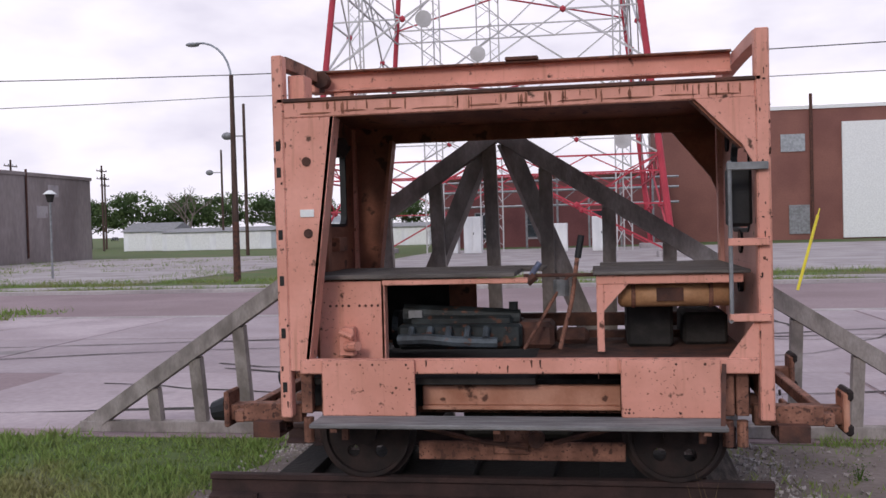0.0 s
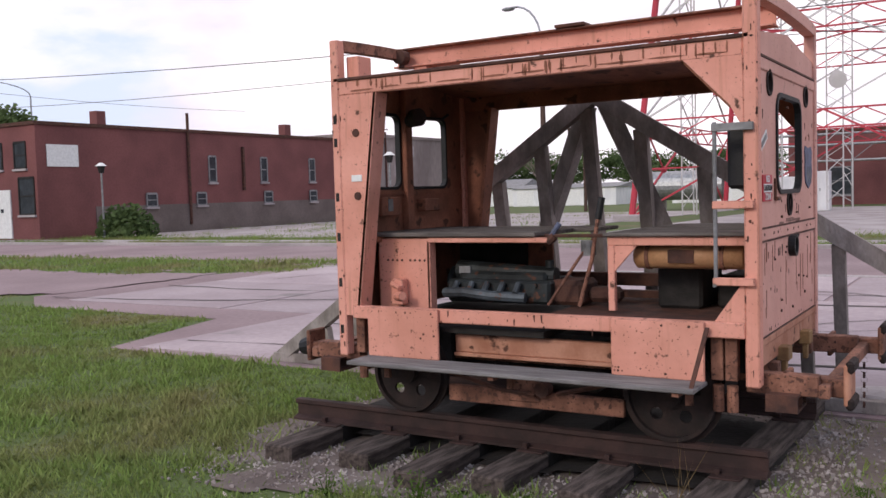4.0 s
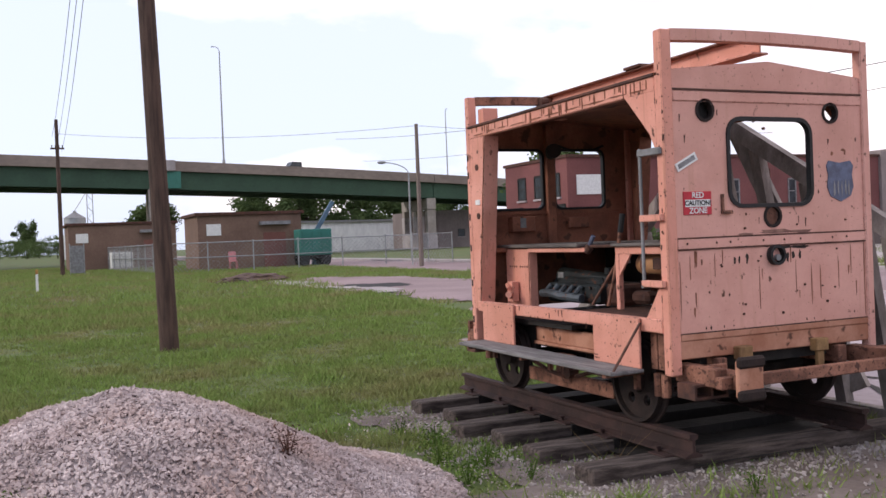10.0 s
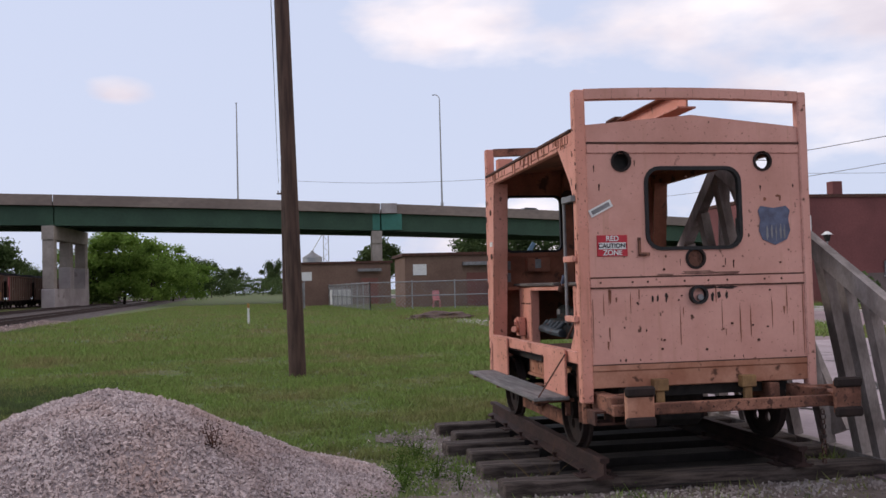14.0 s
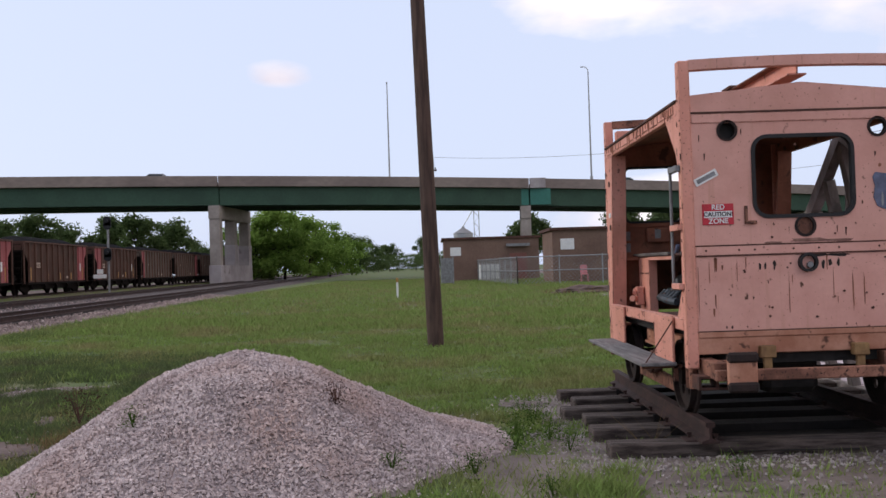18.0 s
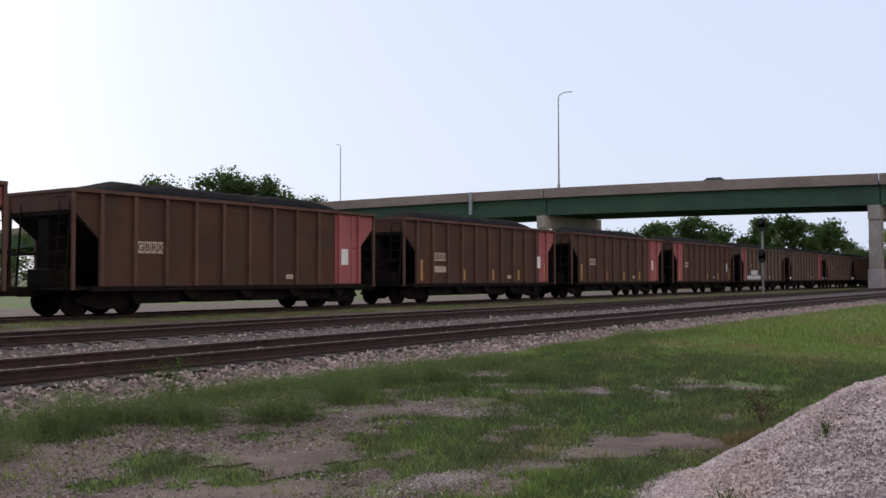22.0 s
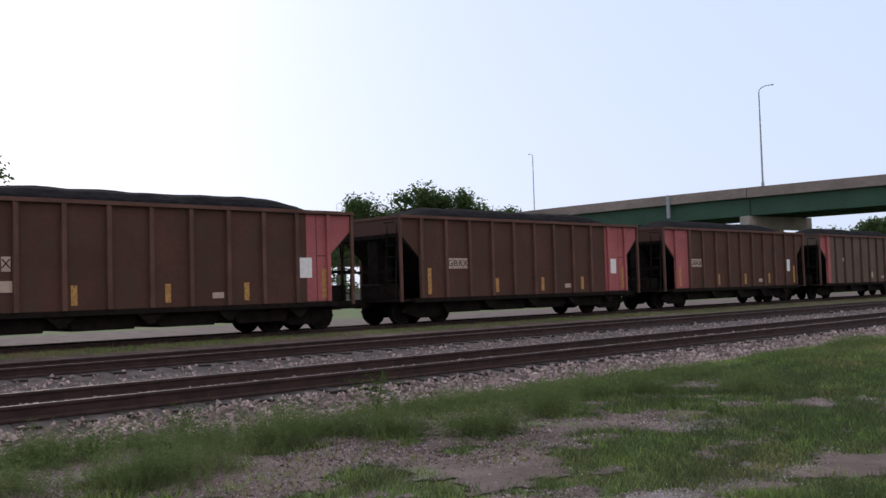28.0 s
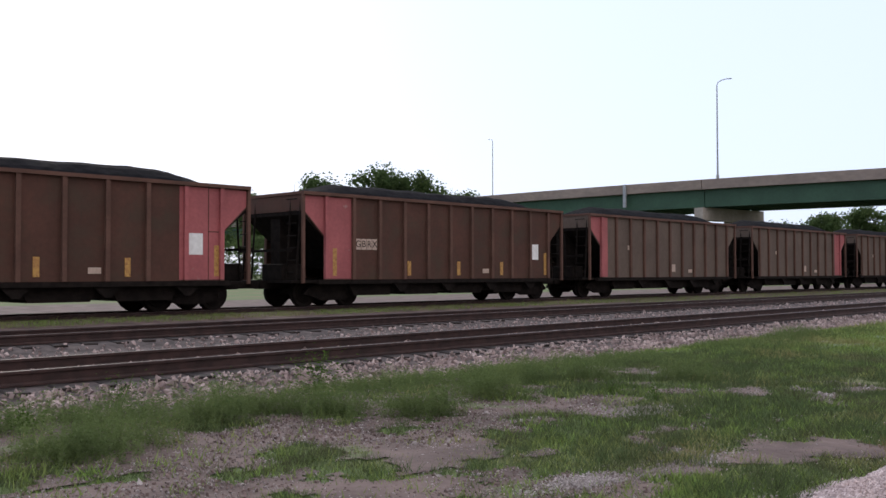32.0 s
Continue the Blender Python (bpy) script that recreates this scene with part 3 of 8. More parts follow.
TOP = 0.17
tie_bm = B()
box(tie_bm, -0.115, -1.3, -0.18, 0.115, 1.3, 0.0, 0.01)
tie_mesh = bpy.data.meshes.new("tie")
tie_bm.to_mesh(tie_mesh)
tie_bm.free()
tie_mesh.materials.append(M["maintie"])
random.seed(40)
for name, base, z in (("near", RAIL_A, TOP), ("middle", RAIL_B, TOP), ("far", RAIL_C, TOP)):
    bm = B()
    if name == "far":
        sweep_line(bm, base, [(-3.1, -0.4), (3.6, -0.4), (3.4, -0.06), (2.2, z - 0.19), (1.0, z - 0.12), (-1.0, z - 0.12), (-1.9, z - 0.2), (-2.75, -0.06)], -900, 400)
        bed = struct("ballast", bm, M["dirt"], "overgrown weedy track bed under the coal train", "ballast")
    else:
        sweep_line(bm, base, [(-3.1, -0.4), (3.1, -0.4), (2.75, -0.15), (1.65, -0.105), (1.25, z - 0.2), (0.66, z - 0.176), (-1.6, z - 0.18), (-2.75, -0.14)], -900, 400)
        bed = struct("ballast", bm, M["ballast"], "pale crushed stone ballast under the rails", "ballast")
    if name != "far":
        for k in range(110 if name == "near" else 90):
            x = 14 - 0.56 * k
            ob = new("tie", tie_mesh)
            ob.parent = bed
            ob.matrix_basis = pose(x, track_y(base, x) + random.uniform(-0.04, 0.04), z - 0.172 + random.uniform(-0.008, 0.004), 0, 0, -3.3 + random.uniform(-1, 1))
    for side in (-0.7525, 0.7525):
        bm = B()
        sweep_line(bm, base + side, rail_profile(z), -900, 400)
        ob = struct("rail", bm, M["rail"], "long rusty steel rail of the main line", "rail")
        bm = B()
        sweep_line(bm, base + side, [(-0.016, z - 0.004), (0.016, z - 0.004), (0.013, z), (-0.013, z)], -900, 400)
        link("running_surface", bm, M["railtop"], ob)

bm = B()
sweep_line(bm, -36.5, [(-4.2, -0.3), (4.0, -0.3), (3.7, -0.005), (-4.0, -0.005)], -300, 150)
struct("gravel_road", bm, M["dirt"], "pale gravel service road beyond the coal train", "gravel road")

# ---------------- overpass ----------------
def deck_x(y):
    return -115.5 - 0.2 * y


def deck_top(y):
    if y > 90:
        return 9.895 - 0.058 * (y - 90)
    if y < -200:
        return 9.895 - 0.058 * (-200 - y)
    return 14.1 - 0.0002 * (y + 55) ** 2


def deck_sweep(name, y0, y1, prof, material, parent, step=8.0):
    """prof: (across towards the camera, below the parapet's top)."""
    bm = B()
    n = max(1, int((y1 - y0) / step))
    rings = []
    for i in range(n + 1):
        y = y0 + (y1 - y0) * i / n
        rings.append([bm.verts.new((deck_x(y) + p[0], y, deck_top(y) + p[1])) for p in prof])
    fs = [bm.faces.new(rings[0]), bm.faces.new(rings[-1])]
    for a, b in zip(rings, rings[1:]):
        for i in range(len(prof)):
            j = (i + 1) % len(prof)
            fs.append(bm.faces.new((a[i], a[j], b[j], b[i])))
    bmesh.ops.recalc_face_normals(bm, faces=fs)
    return link(name, bm, material, parent)


bridge = thing("overpass", -115.5, 0, 0, "long road overpass with green steel girders and stained concrete parapet", "overpass")
bridge.matrix_basis = Matrix()
PIERS = (-275, -234, -193, -152, -111, -70.3, -29.4, 10.8, 53, 94, 135)
for y0, y1 in zip((-375,) + PIERS, PIERS + (350,)):
    a, b = y0 + (0.06 if y0 in PIERS else 0), y1 - 0.06
    deck_sweep("deck", a, b, [(0, -1.75), (0, -1.2), (-13, -1.2), (-13, -1.75)], M["deckcon"], bridge)
    deck_sweep("parapet", a, b, [(0.25, -1.72), (0.25, -0.42), (-0.1, -0.42), (-0.1, -1.25)], M["deckcon"], bridge)
    deck_sweep("parapet", a, b, [(-13.2, -1.72), (-13.2, -0.42), (-12.85, -0.42), (-12.85, -1.25)], M["deckcon"], bridge)
    for dx in (-0.5, -3.6, -6.7, -9.8, -12.5):
        deck_sweep("girder", a, b, [(dx + 0.2, -4.1), (dx + 0.2, -4.05), (dx + 0.03, -4.0), (dx + 0.03, -1.8), (dx + 0.2, -1.76), (dx - 0.2, -1.76), (dx - 0.03, -1.8), (dx - 0.03, -4.0), (dx - 0.2, -4.05), (dx - 0.2, -4.1)], M["green"], bridge)
y = 10.8
for s in (-1, 1):
    bm = B()
    box(bm, deck_x(y) - 0.1, y + s * 0.1, deck_top(y) - 1.75, deck_x(y) + 0.29, y + s * 2.2, deck_top(y) - 0.40, 0.02)
    part("parapet_end_block", bm, M["concrete"], bridge, "paler concrete block at the expansion joint")
    bm = B()
    box(bm, deck_x(y) - 0.6, y + s * 0.1, deck_top(y) - 4.0, deck_x(y) - 0.25, y + s * 2.9, deck_top(y) - 1.8, 0.02)
    part("girder_end", bm, M["teal"], bridge, "repainted lighter green girder end")
for y in PIERS:
    x, zc = deck_x(y), deck_top(y) - 4.12
    pier = thing("bridge_pier", x - 6.9, y, 0, "tall concrete bridge pier with three columns and a low crash wall", "pier", "piers of the overpass", rz=-5)
    bm = B()
    box(bm, -7.0, -0.72, zc - 1.7, 7.0, 0.72, zc, 0.05)
    part("pier_cap", bm, M["pier"], pier)
    for dx in (-6.3, 0, 6.3):
        bm = B()
        box(bm, dx - 0.55, -0.7, 2.3, dx + 0.55, 0.7, zc - 1.7, 0.08)
        part("column", bm, M["pier"], pier)
    for dx in (-6.3, 0):
        bm = B()
        box(bm, dx - 0.75, -0.74, 2.3, dx + 0.75, 0.74, 5.0, 0.05)
        part("column_jacket", bm, M["concrete"], pier, "paler patched concrete round the column foot")
    bm = B()
    box(bm, -7.0, -0.8, -0.3, 7.0, 0.8, 2.3, 0.06)
    part("crash_wall", bm, M["concrete"], pier, "pale concrete crash wall")
bm = B()
box(bm, deck_x(-81) + 0.3, -81.3, deck_top(-81) - 3.6, deck_x(-81) + 0.55, -80.8, deck_top(-81) - 0.4, 0.02)
part("downpipe", bm, M["lampgrey"], bridge, "pale vertical pipe on the girder")


def street_lamp(x, y, z, h, arm, r=0.13, label="tall grey street lamp on the overpass", reach=2.2, dirv=(0, 1)):
    t = thing("street_lamp", x, y, z, label, "street lamp", "lamps along the overpass")
    bm = B()
    rod(bm, (0, 0, 0), (0, 0, 0.5), r * 1.6, 8)
    rod(bm, (0, 0, 0.4), (0, 0, h - 0.8), r, 8, r * 0.6)
    part("pole", bm, M["lampgrey"], t)
    bm = B()
    dx, dy = dirv
    pts = [(dx * reach * (1 - math.cos(a)), dy * reach * (1 - math.cos(a)), h - 0.8 + 0.8 * math.sin(a)) for a in np.linspace(0, math.pi / 2, 6)]
    tube(bm, pts, r * 0.5, 6)
    part("arm", bm, M["lampgrey"], t)
    bm = B()
    hx, hy = dx * reach, dy * reach
    m = Matrix.Translation((hx + dx * 0.3, hy + dy * 0.3, h)) @ Matrix.Diagonal((0.25 + 0.25 * abs(dx), 0.25 + 0.25 * abs(dy), 0.12, 1))
    bmesh.ops.create_icosphere(bm, subdivisions=2, radius=1.0 * 0.6, matrix=m)
    part("lamp_head", bm, M["lampgrey"], t)
    return t


for y, h, side in ((19.6, 15.7, 0), (-8.45, 14.8, -12.9), (-68.3, 13.2, 0), (62, 12.7, -12.9)):
    street_lamp(deck_x(y) + side + (-0.05 if side == 0 else 0.05), y, deck_top(y) - 0.42, h, 0, dirv=((-0.4, 0.55) if y < -60 else (-0.3, -0.3)) if side == 0 else (0.25, 0), label="tall slender street lamp on the overpass parapet")
street_lamp(-130, -137, 3, 26.2, 0, label="tall grey street lamp beyond the railway", dirv=(-0.3, -0.7))
street_lamp(-190, -300, 0, 36, 0, label="tall grey street lamp beyond the railway", dirv=(-0.4, 0.8))


# ---------------- the motor car on display ----------------
DT = -0.10                     # top of the ties
RT = 0.05                      # top of the display rails
YC = 0.095
for yy in (-0.7525, 0.7525):
    dr = thing("display_rail", 0, YC + yy, DT, "short rusty steel rail under the motor car", "rail", "display rails")
    h = RT - DT
    bm = B()
    prism(bm, [(-0.065, 0), (0.065, 0), (0.065, 0.015), (0.01, 0.035), (0.01, h - 0.04), (-0.01, h - 0.04), (-0.01, 0.035), (-0.065, 0.015)], "x", -1.97, 1.46)
    part("rail_base", bm, M["rail"], dr)
    bm = B()
    prism(bm, [(-0.01, h - 0.04), (0.01, h - 0.04), (0.034, h - 0.03), (0.034, h - 0.003), (0.028, h), (-0.028, h), (-0.034, h - 0.003), (-0.034, h - 0.03)], "x", -1.97, 1.46)
    part("rail_head", bm, M["rail"], dr)
random.seed(5)
for i, x in enumerate((-1.62, -1.05, -0.5, 0.05, 0.58, 1.26)):
    bm = B()
    box(bm, -0.115, -1.46 + random.uniform(-0.1, 0.1), DT - 0.17, 0.115, 1.45, DT, 0.012)
    for v in bm.verts:
        v.co += Vector((noise.noise(v.co * 3 + Vector((i, 0, 0))), 0, noise.noise(v.co * 4 + Vector((0, i, 0))))) * 0.008
    tie = thing("railway_tie", x, YC, random.uniform(-0.01, 0), "weathered dark wooden tie under the display rails", "railway tie", "ties of the display track", rz=random.uniform(-2, 2))
    link("timber", bm, M["tie"], tie)
    if i < 5:
        # painted shade on the tie between and just outside the rails
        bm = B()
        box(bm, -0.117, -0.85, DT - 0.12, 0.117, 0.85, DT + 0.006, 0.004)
        part("oily_middle", bm, M["undershade"], tie, "black middle of the tie, the car's shade painted on")
    for yy in (-0.7525, 0.7525):
        bm = B()
        box(bm, -0.09, yy - 0.14, DT, 0.09, yy + 0.14, DT + 0.012, 0.003)
        pad = part("tie_plate", bm, M["rail"], tie, "rusty steel tie plate")
        for sx, sy in ((-0.05, -0.085), (0.05, 0.085)):
            bm = B()
            box(bm, sx - 0.01, yy + sy - 0.01, DT, sx + 0.01, yy + sy + 0.01, DT + 0.045)
            box(bm, sx - 0.016, yy + sy - 0.022, DT + 0.035, sx + 0.016, yy + sy + 0.014, DT + 0.05)
            part("spike", bm, M["rail"], pad)

car = thing("rail_motor_car", 0, 0, RT, "derelict faded orange railway motor car, open-sided and rusty", "rail car")
car.matrix_basis = Matrix()
XL, XR, YF, YB = -1.45, 1.45, -0.80, 0.99
ZT = 2.64


def add(name, mname, fn, label="", smooth=False, parent=None):
    bm = B()
    fn(bm)
    return part(name, bm, M[mname], parent or car, label, smooth)


def c_post(bm, x0, x1, y0, y1, z0, z1):
    box(bm, x0, y0, z0, x1, y1, z1, 0.008)


# corner posts
for x0, x1, y0, y1, z0, mm in ((XL, XL + 0.07, YF, YF + 0.085, 0.43, "orange"), (XR - 0.08, XR, YF, YF + 0.085, 0.43, "orange"), (XL, XL + 0.07, YB - 0.085, YB, 0.40, "orange"), (XR - 0.075, XR, YB - 0.07, YB, 0.40, "pink")):
    p = add("corner_post", mm, lambda bm: c_post(bm, x0, x1, y0, y1, z0, ZT))
    if x0 == XL and y0 == YF:
        for z in (2.09, 1.93, 1.55, 1.27, 0.95, 0.62):
            add("slot", "dark", lambda bm: box(bm, XL + 0.018, YF - 0.003, z - 0.03, XL + 0.045, YF + 0.01, z + 0.03), "dark rusty slot", parent=p)
# top hoops over both ends, slightly arched
for x0, x1, mm in ((XL, XL + 0.07, "rusty"), (XR - 0.075, XR, "pink")):
    def hoop(bm):
        ys = np.linspace(YF + 0.08, YB - 0.07, 9)
        for a, b in zip(ys, ys[1:]):
            za, zb = (0.022 * (1 - ((v - YC) / 0.9) ** 2) for v in (a, b))
            prism(bm, [(a, ZT - 0.075 + za), (b, ZT - 0.075 + zb), (b, ZT + zb), (a, ZT + za)], "x", x0, x1)
        bmesh.ops.remove_doubles(bm, verts=bm.verts, dist=0.0005)
    add("top_hoop", mm, hoop, "arched steel hoop over the end")
# end wall with window, seams and portholes
WIN = (-0.285, 0.45, 1.495, 2.09)


def rounded(y0, y1, z0, z1, r, n=5):
    out = []
    for cy, cz, a0 in ((y1 - r, z1 - r, 0), (y0 + r, z1 - r, 90), (y0 + r, z0 + r, 180), (y1 - r, z0 + r, 270)):
        for k in range(n + 1):
            a = radians(a0 + 90 * k / n)
            out.append((cy + r * math.cos(a), cz + r * math.sin(a)))
    return out


def holed(bm, outer, holes, axis, a, b):
    """A sheet with holes: outer and holes are loops of two coordinates; thickness from a to b."""
    def at(p, q):
        return {"x": (q, p[0], p[1]), "y": (p[0], q, p[1]), "z": (p[0], p[1], q)}[axis]
    edges = []
    for loop in [outer] + holes:
        vs = [bm.verts.new(at(p, a)) for p in loop]
        edges += [bm.edges.new((vs[i], vs[(i + 1) % len(vs)])) for i in range(len(vs))]
    r = bmesh.ops.triangle_fill(bm, use_beauty=True, use_dissolve=False, edges=edges)
    faces = [f for f in r["geom"] if isinstance(f, bmesh.types.BMFace)]
    ext = bmesh.ops.extrude_face_region(bm, geom=faces)
    bmesh.ops.translate(bm, verts=[v for v in ext["geom"] if isinstance(v, bmesh.types.BMVert)], vec=Vector(at((0, 0), b - a)) if axis != "x" else Vector((b - a, 0, 0)))
    bmesh.ops.recalc_face_normals(bm, faces=bm.faces)


def ring(cy, cz, r, n=18):
    return [(cy + r * math.cos(2 * math.pi * k / n), cz + r * math.sin(2 * math.pi * k / n)) for k in range(n)]


PORT = [(-0.456, 2.13, 0.07), (0.631, 2.13, 0.068), (0.084, 1.43, 0.072)]
end_wall = add("end_wall", "pink", lambda bm: holed(bm, [(YF + 0.085, 1.30), (YB - 0.07, 1.30), (YB - 0.07, 2.19), (YF + 0.085, 2.19)], [rounded(*WIN, 0.11)] + [ring(*p) for p in PORT], "x", XR - 0.035, XR - 0.015), "faded pink steel end wall with rust runs")
add("lower_end_panel", "pink", lambda bm: box(bm, XR - 0.035, YF + 0.085, 0.69, XR - 0.012, YB - 0.07, 1.245, 0.003), "faded pink lower end panel with scratches")
add("seam_strip", "pink", lambda bm: box(bm, XR - 0.033, YF + 0.085, 1.235, XR - 0.006, YB - 0.07, 1.305, 0.004), "riveted seam between the end sheets")
for zz in (1.305, 1.232):
    add("seam_line", "rust", lambda bm: box(bm, XR - 0.03, YF + 0.085, zz - 0.005, XR - 0.0045, YB - 0.07, zz + 0.005), "rusty seam edge")
for k in range(8):
    yy = YF + 0.16 + k * 0.2 + 0.05 * math.sin(k * 2.3)
    add("seam_rivet", "rust", lambda bm: rod(bm, (XR - 0.02, yy, 1.27), (XR - 0.003, yy, 1.27), 0.008, 8), "rusty rivet")
add("seam_strip", "pink", lambda bm: (box(bm, XR - 0.033, YF + 0.085, 2.185, XR - 0.006, YB - 0.07, 2.255, 0.006)), "riveted seam with a dark upper edge")
# shadow line over the upper seam, painted as a rust-coloured strip
add("seam_shadow", "rust", lambda bm: box(bm, XR - 0.033, YF + 0.085, 2.256, XR - 0.004, YB - 0.07, 2.268))
add("gable_panel", "pink", lambda bm: prism(bm, [(YF + 0.085, 2.25), (YB - 0.07, 2.25), (YB - 0.07, 2.385), (YC, 2.468), (YF + 0.085, 2.39)], "x", XR - 0.045, XR - 0.02), "faded pink gable sheet")


def band(loop, inner, axis, a, b):
    return lambda bm: holed(bm, loop, [inner], axis, a, b)


add("window_gasket", "black", band(rounded(WIN[0] - 0.004, WIN[1] + 0.004, WIN[2] - 0.004, WIN[3] + 0.004, 0.115), rounded(WIN[0] + 0.022, WIN[1] - 0.022, WIN[2] + 0.022, WIN[3] - 0.022, 0.09), "x", XR - 0.045, XR - 0.003), "black rubber window gasket")
for cy, cz, r in PORT:
    add("porthole_rim", "wheelrust", band(ring(cy, cz, r + 0.006), ring(cy, cz, r - 0.012), "x", XR - 0.05, XR - 0.006), "dark porthole rim")
add("porthole_disc", "rusty", lambda bm: rod(bm, (XR - 0.05, 0.084, 1.43), (XR - 0.03, 0.084, 1.43), 0.07, 18), "rusty disc behind the porthole")
add("porthole_disc", "dark", lambda bm: rod(bm, (XR - 0.09, -0.456, 2.13), (XR - 0.07, -0.456, 2.13), 0.075, 18), "dark disc behind the porthole")
lampcup = add("headlamp", "black", lambda bm: holed(bm, ring(0.085, 1.168, 0.068), [ring(0.085, 1.168, 0.05)], "x", XR - 0.06, XR + 0.03), "broken black headlamp cup")
add("lamp_back", "dark", lambda bm: rod(bm, (XR - 0.055, 0.085, 1.168), (XR - 0.03, 0.085, 1.168), 0.06, 16), "dark lamp inside", parent=lampcup)
add("lamp_socket", "greypost", lambda bm: rod(bm, (XR - 0.03, 0.1, 1.15), (XR + 0.015, 0.1, 1.15), 0.022, 10), "grey bulb socket", parent=lampcup)


def stain(bm, x, y, z, w, h, seed, drop=0.0):
    """A thin ragged patch on the end wall: w across, h high, with an optional run below."""
    rnd = random.Random(seed)
    pts = []
    for k in range(11):
        a = 2 * math.pi * k / 11
        q = rnd.uniform(0.55, 1.1)
        pts.append((y + math.cos(a) * w / 2 * q, z + math.sin(a) * h / 2 * q - (drop * rnd.uniform(0.4, 1) if math.sin(a) < -0.75 else 0)))
    prism(bm, pts, "x", x, x + 0.0022)


for k, (yy, zz, w, h, drop) in enumerate(((-0.255, 1.15, 0.018, 0.04, 0.01), (-0.215, 1.155, 0.014, 0.05, 0.01), (-0.15, 1.16, 0.02, 0.045, 0.02), (0.2, 1.16, 0.02, 0.05, 0.02), (0.25, 1.165, 0.026, 0.05, 0.01), (0.31, 1.165, 0.018, 0.055, 0.01), (0.15, 1.22, 0.16, 0.03, 0.0), (0.32, 1.215, 0.14, 0.022, 0.0), (0.03, 1.235, 0.1, 0.02, 0.0))):
    add("burnt_mark", "soot", lambda bm: stain(bm, XR - 0.0118, yy, zz, w * 1.35, h * 1.2, k + 3, drop), "dark burnt smudge")
# rust-coloured strip that also draws the shadow line of the lower seam
add("seam_shadow", "rust", lambda bm: box(bm, XR - 0.033, YF + 0.085, 0.682, XR - 0.0045, YB - 0.07, 0.697), "lower seam, rust with its shadow line painted in")
for k, (yy, zz, w, h) in enumerate(((0.905, 1.0, 0.012, 0.55), (-0.70, 1.0, 0.008, 0.4), (0.41, 0.93, 0.012, 0.3), (0.49, 0.96, 0.01, 0.34), (0.66, 1.03, 0.008, 0.26), (-0.05, 0.95, 0.007, 0.3), (0.27, 1.02, 0.006, 0.24), (-0.62, 1.1, 0.008, 0.2), (0.78, 1.12, 0.008, 0.2), (-0.42, 1.12, 0.006, 0.16))):
    add("rust_run", "runrust", lambda bm: stain(bm, XR - 0.0118, yy, zz, w, h, 80 + k), "long thin rust run")
for k, (yy, zz, w, h) in enumerate(((0.10, 1.325, 0.34, 0.035), (0.33, 1.32, 0.22, 0.03), (-0.15, 1.315, 0.16, 0.02))):
    add("soot_smudge", "smudge", lambda bm: stain(bm, XR - 0.0148, yy, zz, w, h, 95 + k), "thin soot smudge above the seam")
# warning plate with its words
sign = add("warning_plate", "red", lambda bm: box(bm, XR - 0.016, -0.655, 1.455, XR - 0.008, -0.43, 1.605, 0.002), "red and white warning plate")
add("plate_band", "white", lambda bm: box(bm, XR - 0.009, -0.643, 1.506, XR - 0.006, -0.442, 1.553), "white band of the plate", parent=sign)


def words(text, y, z, size, material, parent, x=XR - 0.0045, rz=90):
    cu = bpy.data.curves.new("lettering", "FONT")
    cu.body, cu.size, cu.align_x, cu.align_y, cu.extrude, cu.offset = text, size, "CENTER", "CENTER", 0.0006, size * 0.02
    tmp = new("lettering_source", cu)
    me = bpy.data.meshes.new_from_object(tmp.evaluated_get(bpy.context.evaluated_depsgraph_get()))
    bpy.data.objects.remove(tmp)
    me.materials.clear()
    me.materials.append(material)
    ob = new("lettering", me)
    ob.parent = parent
    ob.matrix_basis = pose(x, y, z, 90, 0, rz)
    return ob


words("RED", -0.5425, 1.58, 0.052, M["white"], sign)
words("CAUTION!", -0.5425, 1.5295, 0.044, M["dark"], sign)
words("ZONE", -0.5425, 1.48, 0.052, M["white"], sign)
add("worn_label", "white", lambda bm: beam(bm, (XR - 0.011, -0.70, 1.755), (XR - 0.011, -0.54, 1.835), 0.055, 0.004, up=(1, 0, 0)), "torn silvery label")
add("shield_decal", "bluegrey", lambda bm: prism(bm, [(0.60, 1.80), (0.70, 1.785), (0.80, 1.80), (0.83, 1.765), (0.815, 1.70), (0.828, 1.62), (0.80, 1.555), (0.705, 1.515), (0.61, 1.555), (0.582, 1.62), (0.595, 1.70), (0.58, 1.765)], "x", XR - 0.014, XR - 0.008), "dull blue shield-shaped decal")
for k, yy in enumerate((0.645, 0.68, 0.715, 0.75, 0.78)):
    add("decal_stripe", "greypost", lambda bm: stain(bm, XR - 0.0078, yy, 1.605 + 0.006 * (k % 2), 0.02 - 0.004 * (k % 3), 0.12, 60 + k), "pale worn stripe on the decal")
for k, (yy, zz, w, h) in enumerate(((0.64, 1.85, 0.03, 0.035), (0.745, 1.875, 0.05, 0.02), (0.76, 1.855, 0.018, 0.05))):
    add("rust_patch", "runrust", lambda bm: stain(bm, XR - 0.0148, yy, zz, w, h, 160 + k), "rust patch above the decal")
add("hook_bracket", "rusty", lambda bm: (box(bm, XR - 0.016, -0.352, 1.46, XR + 0.0, -0.33, 1.585, 0.003), box(bm, XR - 0.014, -0.352, 1.455, XR + 0.012, -0.27, 1.478, 0.003)), "small rusty hook bracket")
add("label_face", "greypost", lambda bm: beam(bm, (XR - 0.0085, -0.685, 1.7625), (XR - 0.0085, -0.555, 1.8275), 0.03, 0.002, up=(1, 0, 0)), "grey face of the torn label")
